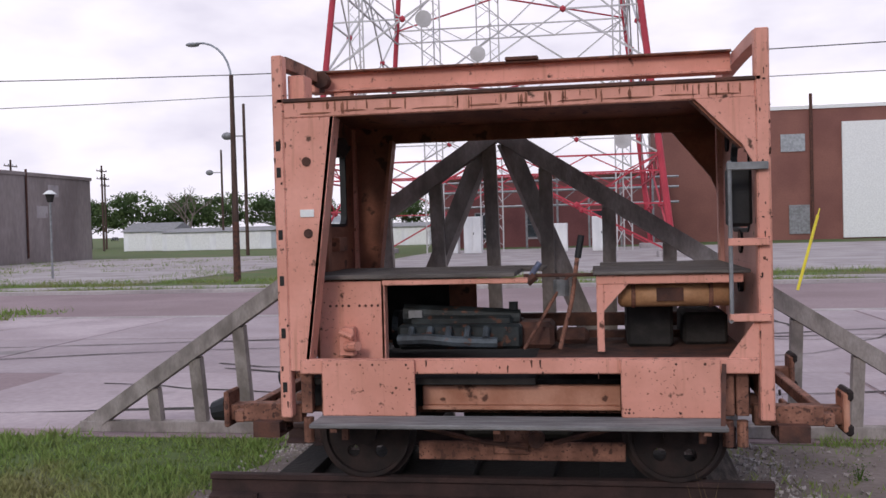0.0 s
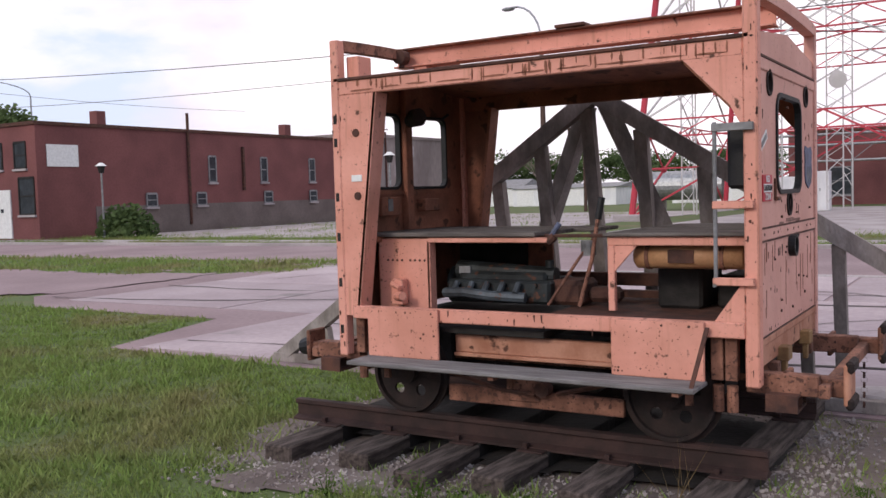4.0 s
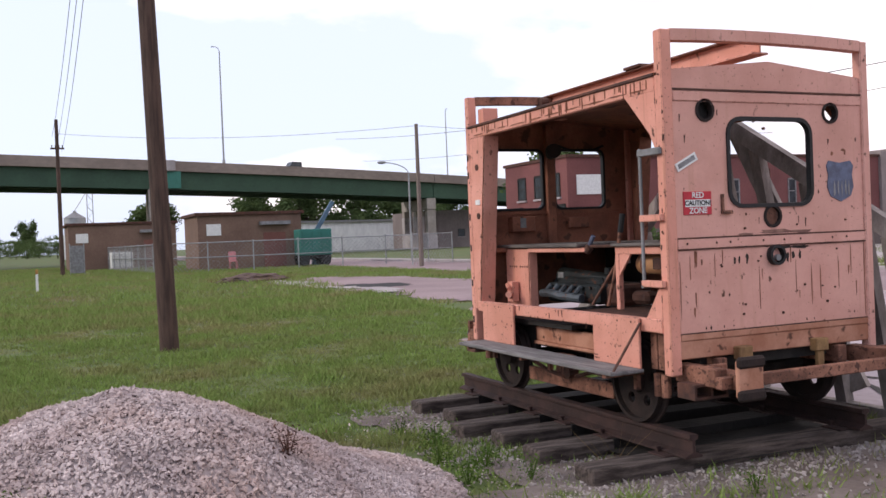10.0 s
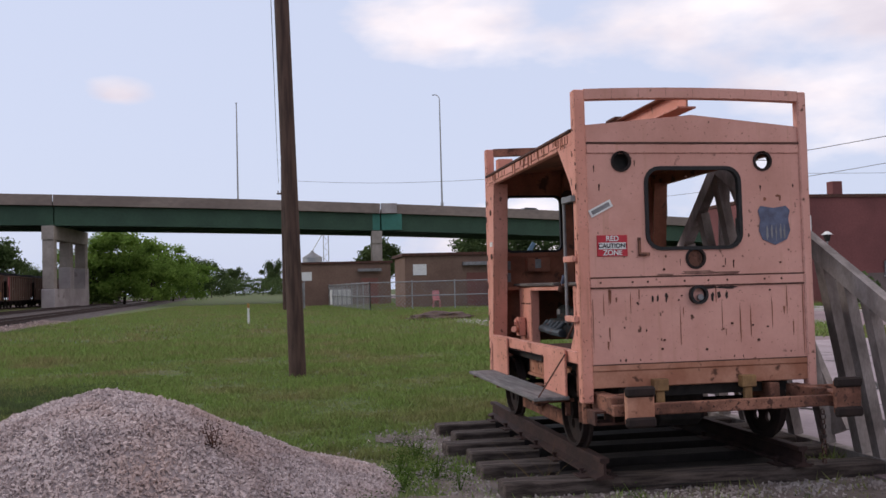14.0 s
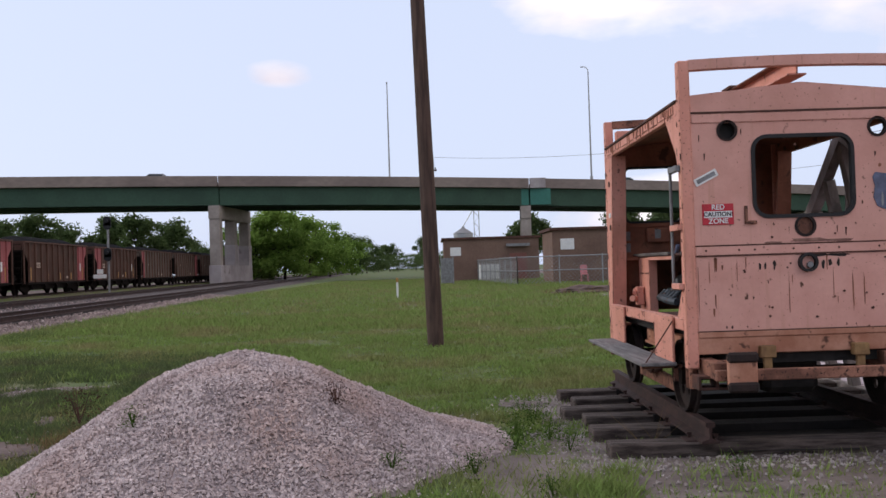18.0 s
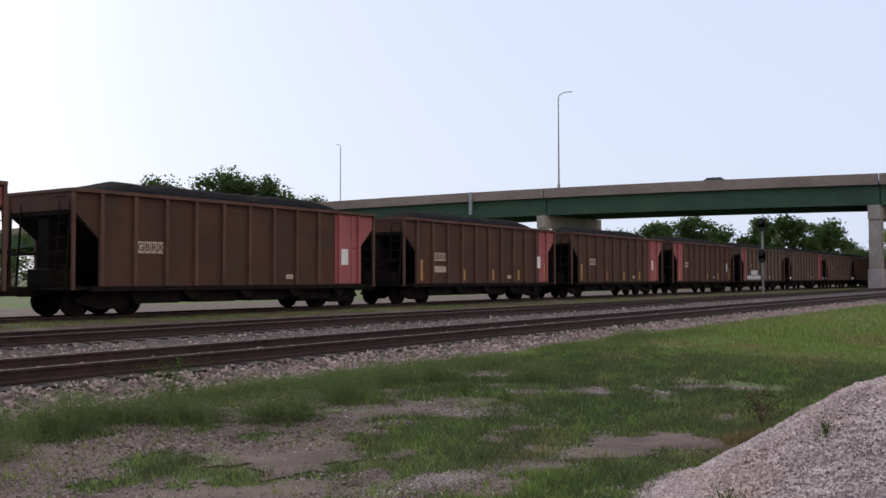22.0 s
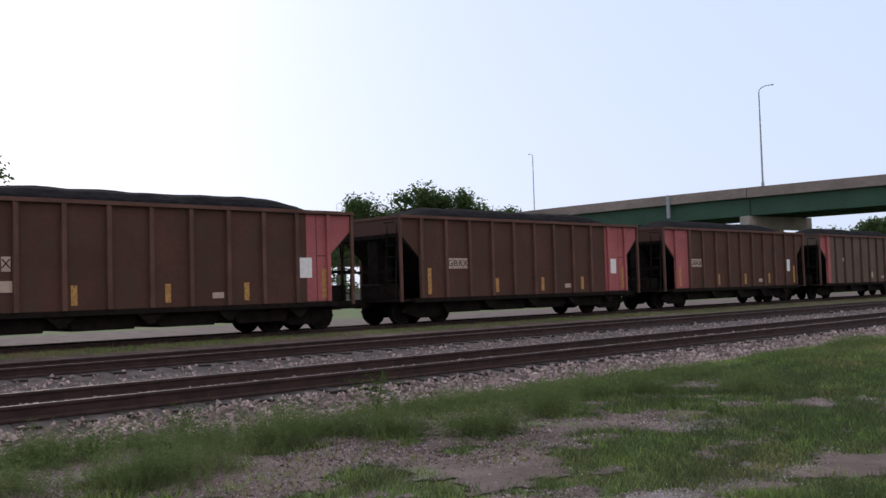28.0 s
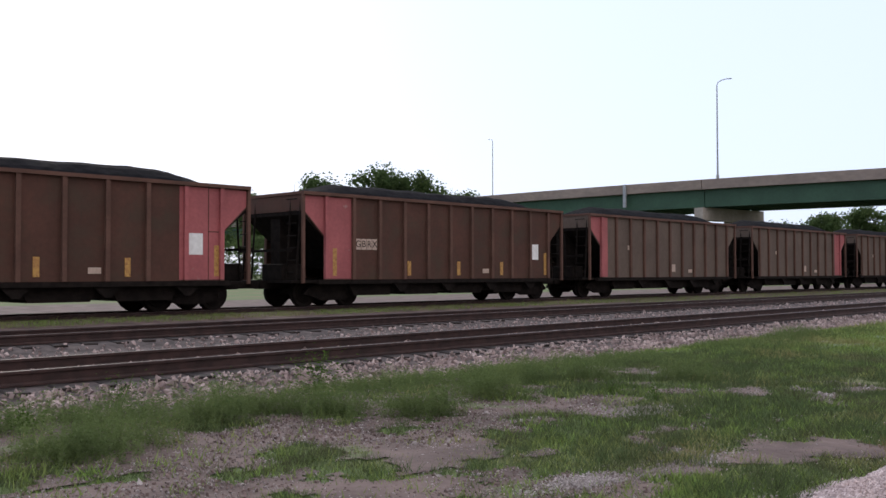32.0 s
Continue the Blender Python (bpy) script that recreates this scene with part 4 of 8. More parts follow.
# rivets and bullet-like rust dots on the end
random.seed(11)
for k in range(16):
    yy, zz = random.uniform(-0.65, 0.85), random.choice((random.uniform(0.75, 1.2), random.uniform(1.32, 1.5), random.uniform(1.9, 2.15)))
    add("rivet", "rust", lambda bm: rod(bm, (XR - 0.02, yy, zz), (XR - 0.004, yy, zz), random.uniform(0.006, 0.010), 8), "rusty rivet")
for k in range(24):
    yy = random.uniform(-0.69, 0.89)
    zz, drop = random.choice(((1.21, 0.10), (1.16, 0.05), (0.72, 0.0), (0.74, 0.0), (random.uniform(0.8, 1.1), 0.06), (random.uniform(0.85, 1.15), 0.0), (0.95, 0.14)))
    add("rust_patch", "runrust" if drop else "rust", lambda bm: stain(bm, XR - 0.0118, yy, zz, random.uniform(0.006, 0.022), random.uniform(0.008, 0.03), 40 + k, drop), "small ragged rust patch")
for k in range(16):
    yy, zz = random.choice(((random.uniform(-0.69, -0.35), random.uniform(1.34, 2.15)), (random.uniform(0.5, 0.89), random.uniform(1.34, 2.0)), (random.uniform(-0.3, 0.45), random.uniform(1.33, 1.47))))
    add("rust_patch", "rust", lambda bm: stain(bm, XR - 0.0148, yy, zz, random.uniform(0.006, 0.02), random.uniform(0.01, 0.03), 140 + k, random.choice((0, 0.04))), "small ragged rust patch")
# sill, skirt, lower beams at the end
add("end_sill", "beamrust", lambda bm: (box(bm, XR - 0.06, YF + 0.05, 0.53, XR - 0.01, YB - 0.02, 0.65, 0.006), box(bm, XR - 0.05, YF + 0.085, 0.65, XR - 0.002, YB - 0.07, 0.69, 0.004)), "rusty bent end sill")
for yy in (-0.235, 0.43):
    add("yellow_bracket", "mustard", lambda bm: (box(bm, XR - 0.02, yy - 0.055, 0.50, XR + 0.05, yy + 0.055, 0.585, 0.006), box(bm, XR + 0.0, yy - 0.03, 0.40, XR + 0.03, yy + 0.03, 0.51, 0.004)), "worn yellow lifting bracket")


def bumper(bm, s):
    x0 = XR if s > 0 else XL
    xo = x0 + s * 0.28
    box(bm, min(xo, xo + s * 0.06), YF + 0.1, 0.38, max(xo, xo + s * 0.06), YB - 0.05, 0.455, 0.006)
    for yy in (YF + 0.1, YB - 0.2):
        box(bm, min(x0 - s * 0.1, xo), yy, 0.385, max(x0 - s * 0.1, xo), yy + 0.1, 0.5, 0.006)


for s in (1, -1):
    add("bumper_beam", "rusty", lambda bm: bumper(bm, s), "rusty bumper beam")
    x0 = XR if s > 0 else XL
    for yy in (-0.55, 0.95) if s > 0 else (-0.55, 0.75):
        def buff(bm):
            box(bm, min(x0 + s * 0.1, x0 + s * 0.42), yy - 0.06, 0.375, max(x0 + s * 0.1, x0 + s * 0.42), yy + 0.06, 0.475, 0.006)
            box(bm, min(x0 + s * 0.08, x0 + s * 0.11), yy - 0.1, 0.35, max(x0 + s * 0.08, x0 + s * 0.11), yy + 0.1, 0.5, 0.006)
        bf = add("buffer", "rusty", buff, "rusty orange buffer arm")
        add("buffer_plate", "beamrust" if s > 0 and yy < 0 else "rusty", lambda bm: box(bm, min(x0 + s * 0.40, x0 + s * 0.435), yy - 0.1, 0.335, max(x0 + s * 0.40, x0 + s * 0.435), yy + 0.1, 0.565, 0.01), "worn steel buffer plate", parent=bf)
        if s > 0:
            for zz in (0.35, 0.55):
                add("rubber_pad", "wheelrust", lambda bm: box(bm, x0 + 0.41, yy - 0.104, zz - 0.035, x0 + 0.455, yy + 0.104, zz + 0.035, 0.015), "worn black rubber pad", parent=bf)
            continue
        add("buffer_pad", "black", lambda bm: rod(bm, (x0 + s * 0.44, yy, 0.44), (x0 + s * 0.54, yy, 0.42), 0.085, 12, 0.06), "black rubber buffer pad", parent=bf)
    xa, xb = sorted((x0 + s * 0.02, x0 + s * 0.19))
    add("coupling_box", "rust", lambda bm: (box(bm, xa, -0.78, 0.305, xb, -0.52, 0.32), box(bm, xa, -0.78, 0.385, xb, -0.52, 0.40), [box(bm, xa, q, 0.32, xb, q + 0.015, 0.385) for q in (-0.78, -0.655, -0.535)]), "rusty open box section")
add("chain", "rust", lambda bm: [bmesh.ops.create_cone(bm, cap_ends=False, segments=6, radius1=0.022, radius2=0.022, depth=0.012, matrix=Matrix.Translation((XR + 0.32, 0.82, 0.34 - 0.034 * k)) @ pose(0, 0, 0, 90, 0, 90 * (k % 2))) for k in range(11)], "short hanging rusty chain")

# side: top beam with ribs, roof, centre beam
add("side_beam", "orange", lambda bm: box(bm, XL + 0.07, YF + 0.002, 2.255, XR - 0.08, YF + 0.05, 2.36, 0.006), "rust-streaked orange top side beam")
add("gutter_strip", "rust", lambda bm: box(bm, XL + 0.07, YF - 0.012, 2.35, XR - 0.08, YF + 0.06, 2.372, 0.004), "rusty gutter strip along the roof edge")


def run_y(bm, x, z, w, h, seed, y=YF, drop=0.0):
    """A thin ragged rust run on the long side."""
    rnd = random.Random(seed)
    pts = []
    for k in range(12):
        a = 2 * math.pi * k / 12
        q = rnd.uniform(0.6, 1.1)
        pts.append((x + math.cos(a) * w / 2 * q, z + math.sin(a) * h / 2 * q - (drop * rnd.uniform(0.5, 1) if math.sin(a) < -0.8 else 0)))
    prism(bm, pts, "y", y - 0.0025, y + 0.004)


random.seed(3)
for k in range(30):
    x = random.uniform(XL + 0.12, XR - 0.2)
    h = random.choice((0.05, 0.07, 0.09, 0.095))
    add("beam_rust_run", "runrust", lambda bm: run_y(bm, x, 2.35 - h / 2, random.choice((0.006, 0.008, 0.012, 0.022)), h, k), "red-brown rust run")
x = XL + 0.15
while x < XR - 0.3:
    w = random.uniform(0.16, 0.3)
    add("beam_seam", "runrust", lambda bm: (run_y(bm, x + w / 2, 2.283 + random.uniform(-0.006, 0.006), w, 0.012, int(x * 50)), run_y(bm, x + w, 2.315, 0.012, 0.07, int(x * 70))), "rusty stepped seam")
    x += w + 0.03
for k in range(60):
    x, z = random.choice(((random.uniform(XL, XL + 0.08), random.uniform(0.5, 2.5)), (random.uniform(XR - 0.08, XR), random.uniform(0.5, 2.5)), (random.uniform(-1.15, 1.15), random.choice((0.705, 0.775, 0.74)))))
    add("rust_patch", "rust", lambda bm: run_y(bm, x, z, random.uniform(0.006, 0.02), random.uniform(0.008, 0.03), 300 + k, y=YF if abs(x) > 1.3 else YF - 0.004, drop=random.choice((0, 0, 0.03))), "small ragged rust patch")
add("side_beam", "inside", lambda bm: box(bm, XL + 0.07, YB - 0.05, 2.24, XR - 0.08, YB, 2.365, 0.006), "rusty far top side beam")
add("roof", "inside", lambda bm: prism(bm, [(YF + 0.0, 2.372), (YC, 2.455), (YB, 2.372), (YB, 2.352), (YC, 2.435), (YF + 0.0, 2.352)], "x", XL + 0.03, XR - 0.05), "low gabled sheet roof, darker rust-spotted brown")


def ibeam(bm):
    x0, x1, z0, z1 = XL - 0.02, XR - 0.085, 2.53, 2.675
    box(bm, x0, YC - 0.006, z0 + 0.01, x1, YC + 0.006, z1 - 0.01)
    box(bm, x0, YC - 0.07, z0, x1 + 0.0, YC + 0.07, z0 + 0.014, 0.003)


add("roof_beam", "orange", ibeam, "orange steel I-beam along the roof ridge")
add("beam_flange", "rusty", lambda bm: box(bm, XL - 0.02, YC - 0.07, 2.661, XR - 0.085, YC + 0.07, 2.675, 0.003), "dark rusty top flange")
add("beam_plate", "rust", lambda bm: box(bm, -0.1, YC - 0.09, 2.677, 0.12, YC + 0.09, 2.70, 0.004), "rusty lifting plate")
for x in (-1.3,):
    add("beam_block", "orange", lambda bm: box(bm, x, YC - 0.05, 2.43, x + 0.12, YC + 0.05, 2.53, 0.004), "beam support block")
add("roof_lamp", "rust", lambda bm: (rod(bm, (-1.36, YC - 0.16, 2.6), (-1.36, YC - 0.08, 2.6), 0.055, 12), rod(bm, (-1.36, YC - 0.12, 2.52), (-1.36, YC - 0.12, 2.6), 0.02, 8)), "rusty roof lamp")
add("roof_box", "orange", lambda bm: box(bm, XL + 0.07, YF + 0.1, 2.37, XL + 0.18, YF + 0.25, 2.53, 0.006), "small orange box at the roof corner")
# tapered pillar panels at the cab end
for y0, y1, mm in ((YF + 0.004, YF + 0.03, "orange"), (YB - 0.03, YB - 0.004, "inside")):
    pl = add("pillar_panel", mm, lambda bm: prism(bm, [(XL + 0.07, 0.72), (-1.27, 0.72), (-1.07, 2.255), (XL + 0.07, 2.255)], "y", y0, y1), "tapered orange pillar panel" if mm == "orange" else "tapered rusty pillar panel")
    add("pillar_flange", mm, lambda bm: prism(bm, [(-1.29, 0.72), (-1.265, 0.72), (-1.065, 2.255), (-1.09, 2.255)], "y", y0 if y0 < 0 else y0 - 0.11, y1 + 0.11 if y0 < 0 else y1), "folded edge of the pillar panel")
    if mm == "orange":
        for z in (1.99, 1.555):
            add("lift_slot", "rust", lambda bm: rod(bm, (-1.244, YF - 0.004, z), (-1.244, YF + 0.012, z), 0.028, 12), "rusty lifting slot", parent=pl)
        add("small_plate", "white", lambda bm: box(bm, -1.29, YF - 0.004, 1.655, -1.205, YF + 0.006, 1.70), "small white plate", parent=pl)
add("pillar_stub", "rusty", lambda bm: box(bm, -1.20, YF + 0.03, 0.45, -1.12, YF + 0.1, 0.76, 0.006), "rusty post stub")
# right gussets
add("gusset", "orange", lambda bm: prism(bm, [(1.04, 2.26), (XR - 0.08, 2.26), (XR - 0.08, 1.86), (1.30, 1.99)], "y", YF + 0.004, YF + 0.03), "triangular orange gusset plate")
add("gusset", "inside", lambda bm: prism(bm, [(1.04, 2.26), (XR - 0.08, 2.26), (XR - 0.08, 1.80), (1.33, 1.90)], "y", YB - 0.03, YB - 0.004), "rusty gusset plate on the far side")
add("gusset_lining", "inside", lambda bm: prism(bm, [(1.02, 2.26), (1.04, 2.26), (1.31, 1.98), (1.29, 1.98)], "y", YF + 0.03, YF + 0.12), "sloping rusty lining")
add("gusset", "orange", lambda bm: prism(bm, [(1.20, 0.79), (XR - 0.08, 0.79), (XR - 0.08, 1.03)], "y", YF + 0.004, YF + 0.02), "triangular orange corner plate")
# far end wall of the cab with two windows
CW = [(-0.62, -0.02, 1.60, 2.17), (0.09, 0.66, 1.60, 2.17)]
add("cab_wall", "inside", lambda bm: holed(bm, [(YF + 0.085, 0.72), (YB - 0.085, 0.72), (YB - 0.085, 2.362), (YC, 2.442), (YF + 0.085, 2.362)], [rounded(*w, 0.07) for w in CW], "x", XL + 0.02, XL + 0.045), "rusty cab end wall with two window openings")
for w in CW:
    add("window_gasket", "black", band(rounded(w[0] - 0.004, w[1] + 0.004, w[2] - 0.004, w[3] + 0.004, 0.075), rounded(w[0] + 0.018, w[1] - 0.018, w[2] + 0.018, w[3] - 0.018, 0.06), "x", XL + 0.012, XL + 0.056), "black rubber window gasket")
add("cab_post", "inside", lambda bm: box(bm, XL + 0.045, -0.01, 1.25, XL + 0.1, 0.08, 2.4, 0.006), "rusty post between the windows")
add("cab_fan", "wheelrust", lambda bm: (rod(bm, (XL + 0.16, 0.02, 2.14), (XL + 0.22, 0.0, 2.14), 0.068, 16), rod(bm, (XL + 0.1, 0.03, 2.12), (XL + 0.16, 0.02, 2.12), 0.05, 10)), "small grey cab fan")
add("cab_pipe", "black", lambda bm: tube(bm, [(XL + 0.1, 0.12, 2.2), (XL + 0.12, 0.25, 2.15), (XL + 0.12, 0.5, 2.16), (XL + 0.1, 0.62, 2.2)], 0.012, 6), "dark cable over the window")
add("control_box", "inside", lambda bm: box(bm, XL + 0.05, -0.42, 1.40, XL + 0.14, -0.18, 1.54, 0.006), "rusty control box")
add("control_box", "inside", lambda bm: box(bm, XL + 0.05, 0.2, 1.42, XL + 0.12, 0.42, 1.52, 0.006), "rusty control box")
for k, (yy, zz) in enumerate(((-0.68, 1.46), (-0.68, 1.34), (-0.6, 1.47), (-0.6, 1.35), (-0.31, 1.48))):
    add("paper_notice", "greypost", lambda bm: box(bm, XL + (0.046 if k < 4 else 0.141), yy - 0.03, zz - 0.045, XL + (0.05 if k < 4 else 0.145), yy + 0.03, zz + 0.045), "faded paper notice")
add("cab_wall_frame", "inside", lambda bm: (box(bm, XL + 0.045, YF + 0.085, 1.22, XL + 0.2, YB - 0.1, 1.26, 0.004), box(bm, XL + 0.045, YF + 0.12, 1.56, XL + 0.07, YB - 0.12, 1.585)), "rusty ledge")
# engine housing and shelf
add("engine_housing", "orange", lambda bm: (box(bm, -1.28, -0.52, 0.72, -0.85, -0.50, 1.245, 0.004), box(bm, -0.87, -0.52, 0.72, -0.845, -0.44, 1.245, 0.003)), "orange engine housing panel")
add("engine_housing_side", "inside", lambda bm: (box(bm, -1.28, 0.55, 0.72, -0.4, 0.57, 1.24), box(bm, -1.30, -0.5, 0.72, -1.27, 0.57, 1.24)), "rusty housing side")
add("housing_rail", "orange", lambda bm: box(bm, -0.86, -0.53, 1.215, 0.06, -0.49, 1.25, 0.004), "orange rail above the engine")
for k in range(8):
    add("bolt_hole", "rust", lambda bm: rod(bm, (-1.2 + 0.04 * k + (0.03 if k > 3 else 0), -0.524, 1.09), (-1.2 + 0.04 * k + (0.03 if k > 3 else 0), -0.515, 1.09), 0.009, 6), "rusty bolt hole")
add("shelf_board", "oldboard", lambda bm: (box(bm, XL + 0.06, -0.55, 1.255, -0.02, 0.1, 1.285, 0.006), box(bm, XL + 0.06, 0.12, 1.255, 0.12, 0.6, 1.28, 0.006)), "weathered wooden shelf board")
add("pedal_bracket", "orange", lambda bm: (box(bm, -1.13, -0.6, 0.78, -1.03, -0.53, 0.96, 0.006), rod(bm, (-1.08, -0.6, 0.84), (-0.99, -0.66, 0.85), 0.03, 10), rod(bm, (-1.12, -0.6, 0.93), (-1.03, -0.63, 0.9), 0.02, 8)), "orange pedal bracket")


def engine(bm):
    box(bm, -0.80, -0.38, 0.79, 0.0, 0.05, 0.95, 0.02)
    rod(bm, (-0.78, -0.22, 1.0), (-0.02, -0.22, 0.97), 0.075, 14, 0.06)
    box(bm, -0.74, -0.31, 0.93, -0.06, -0.1, 1.0, 0.02)
    for k in range(6):
        rod(bm, (-0.7 + k * 0.12, -0.40, 0.92), (-0.7 + k * 0.12, -0.37, 0.92), 0.013, 8)
    rod(bm, (-0.06, -0.24, 1.03), (-0.06, -0.24, 1.08), 0.03, 10)
    rod(bm, (-0.82, -0.15, 0.9), (-0.86, -0.15, 0.9), 0.13, 16)


add("engine_block", "engine", engine, "greasy grey-green six-cylinder engine")
add("manifold", "enginepale", lambda bm: (tube(bm, [(-0.78, -0.44, 0.86), (-0.6, -0.47, 0.87), (-0.4, -0.47, 0.85), (-0.15, -0.44, 0.84)], 0.035, 8), [rod(bm, (-0.7 + k * 0.12, -0.46, 0.87), (-0.7 + k * 0.12, -0.4, 0.93), 0.022, 8) for k in range(5)]), "dull grey manifold")
add("engine_label", "greypost", lambda bm: box(bm, -0.74, -0.302, 0.985, -0.65, -0.288, 1.035), "pale plate on the engine")
add("gearbox", "rust", lambda bm: (box(bm, -0.1, -0.3, 0.78, 0.2, 0.0, 0.95, 0.03), box(bm, 0.2, -0.22, 0.80, 0.42, -0.08, 0.9, 0.03)), "rusty gearbox")
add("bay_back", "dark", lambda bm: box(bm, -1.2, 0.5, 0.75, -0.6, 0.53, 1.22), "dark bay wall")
add("cross_rail", "rust", lambda bm: (box(bm, -1.2, YB - 0.12, 0.80, XR - 0.1, YB - 0.06, 0.90, 0.006), box(bm, -0.1, 0.2, 0.79, 1.3, 0.26, 0.84)), "rusty cross rail")
# seat table with the air tank
add("table_frame", "orange", lambda bm: (box(bm, 0.47, -0.53, 1.20, XR - 0.12, -0.49, 1.255, 0.004), box(bm, 0.47, -0.53, 0.79, 0.515, -0.49, 1.2, 0.004), prism(bm, [(0.515, 1.2), (0.66, 1.2), (0.515, 1.04)], "y", -0.525, -0.51)), "orange bench frame")
add("bench_top", "oldboard", lambda bm: (box(bm, 0.45, -0.56, 1.257, XR - 0.08, 0.25, 1.28, 0.006), box(bm, 0.5, 0.3, 1.257, XR - 0.08, 0.85, 1.28, 0.006)), "weathered wooden bench top")
tank = add("air_tank", "tank", lambda bm: (rod(bm, (0.62, -0.38, 1.125), (1.27, -0.38, 1.125), 0.075, 18), rod(bm, (0.60, -0.38, 1.125), (0.62, -0.38, 1.125), 0.05, 18, 0.075)), "worn yellow-orange air tank", True)
for x in (0.68, 1.14):
    add("tank_strap", "rusty", lambda bm: rod(bm, (x, -0.38, 1.125), (x + 0.025, -0.38, 1.125), 0.081, 18), "rusty strap", parent=tank)
add("tank_plate", "rust", lambda bm: box(bm, 0.83, -0.46, 1.09, 0.99, -0.447, 1.17), "dark worn plate", parent=tank)
add("deck_floor", "rust", lambda bm: box(bm, 0.1, -0.72, 0.74, XR - 0.08, YB - 0.1, 0.77), "rusty floor plate")
add("bay_floor", "dark", lambda bm: box(bm, XL + 0.1, -0.7, 0.62, 0.1, YB - 0.1, 0.66), "near-black bay floor")
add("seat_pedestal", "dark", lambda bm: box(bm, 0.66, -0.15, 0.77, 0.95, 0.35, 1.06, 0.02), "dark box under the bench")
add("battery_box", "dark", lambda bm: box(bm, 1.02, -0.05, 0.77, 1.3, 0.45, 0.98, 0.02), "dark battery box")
# levers and fuel filter
add("brake_lever", "rusty", lambda bm: (tube(bm, [(0.24, -0.45, 0.80), (0.32, -0.42, 1.1), (0.36, -0.4, 1.38)], 0.014, 8),), "rusty hand lever")
add("lever_grip", "black", lambda bm: rod(bm, (0.36, -0.4, 1.36), (0.385, -0.39, 1.5), 0.022, 8), "dark lever grip")
add("brake_lever", "rusty", lambda bm: tube(bm, [(0.02, -0.45, 0.80), (0.2, -0.35, 1.1), (0.3, -0.3, 1.25)], 0.011, 8), "thin rusty lever")
add("throttle_lever", "rust", lambda bm: tube(bm, [(0.05, -0.5, 1.22), (0.1, -0.5, 1.26)], 0.03, 8), "rusty pivot")
add("lever_grip", "bluegrey", lambda bm: rod(bm, (0.07, -0.5, 1.25), (0.13, -0.49, 1.34), 0.018, 8), "blue-black grip")
add("linkage", "rust", lambda bm: tube(bm, [(0.03, -0.5, 1.26), (0.5, -0.5, 1.26)], 0.012, 6), "rusty linkage rod")
add("fuel_filter", "greypost", lambda bm: rod(bm, (0.25, -0.3, 1.12), (0.25, -0.3, 1.22), 0.05, 12), "pale blue-grey fuel filter")
# ladder at the right front and the dark box behind it
add("ladder", "greypost", lambda bm: (rod(bm, (1.22, YF - 0.02, 1.0), (1.22, YF - 0.02, 1.9), 0.012, 8), rod(bm, (1.215, YF - 0.035, 1.0), (1.215, YF + 0.04, 1.0), 0.012, 6)), "thin grey grab rail")
for z in (1.87, 1.445, 1.02):
    add("ladder_rung", "orange" if z < 1.8 else "greypost", lambda bm: box(bm, 1.205, YF - 0.035, z - 0.022, XR - 0.02, YF + 0.0, z + 0.022, 0.004), "ladder rung")
add("hanging_box", "black", lambda bm: box(bm, 1.235, -0.62, 1.53, 1.375, -0.5, 1.88, 0.02), "black rubber box")
# skirt panels, bottom rail, footboard, frame
add("bottom_rail", "orange", lambda bm: box(bm, XL + 0.13, YF - 0.004, 0.70, XR - 0.08, YF + 0.05, 0.79, 0.006), "orange bottom side rail")
for x0, x1 in ((-1.175, -0.605), (0.598, 1.152)):
    pn = add("skirt_panel", "orange", lambda bm: box(bm, x0, YF - 0.03, 0.452, x1, YF - 0.012, 0.79, 0.004), "orange skirt panel with rust spots")
    for k in range(9):
        xx, zz = random.uniform(x0 + 0.02, x1 - 0.02), random.choice((0.48, 0.5, 0.76, random.uniform(0.48, 0.76)))
        add("rust_spot", "rust", lambda bm: rod(bm, (xx, YF - 0.0315, zz), (xx, YF - 0.02, zz), random.uniform(0.004, 0.009), 6), "rust spot", parent=pn)
add("footboard", "board", lambda bm: box(bm, -1.19, YF - 0.27, 0.425, 1.16, YF + 0.0, 0.452, 0.006), "grey weathered wooden footboard")
for x in (-1.05, -0.1, 1.05):
    add("footboard_bracket", "rusty", lambda bm: (box(bm, x - 0.02, YF - 0.25, 0.40, x + 0.02, YF + 0.06, 0.425), box(bm, x - 0.02, YF + 0.0, 0.3, x + 0.02, YF + 0.03, 0.425)), "rusty footboard bracket")
add("footboard_stay", "rust", lambda bm: beam(bm, (1.13, YF - 0.25, 0.42), (1.17, YF - 0.03, 0.76), 0.025, 0.008), "rusty strap stay")
add("lower_beam", "beamrust", lambda bm: (box(bm, -0.6, -0.62, 0.48, 0.6, -0.56, 0.60, 0.006), box(bm, -0.6, -0.64, 0.455, 0.6, -0.55, 0.48, 0.004)), "rusty orange lower frame beam, darkened for the shade there")
add("frame_sill", "rusty", lambda bm: [box(bm, XL - 0.02, yy, 0.40, XR + 0.02, yy + 0.08, 0.52, 0.006) for yy in (-0.45, 0.6)], "rusty frame sill")
# widened plate and added black boxes that keep light from under the car
add("belly_plate", "dark", lambda bm: box(bm, -1.38, -0.5, 0.45, 1.36, 0.8, 0.62), "dark underframe plate, widened to block light below")
add("transfer_case", "dark", lambda bm: box(bm, -0.4, -0.28, 0.2, 0.3, 0.42, 0.47, 0.03), "added black box keeping light from under the car")
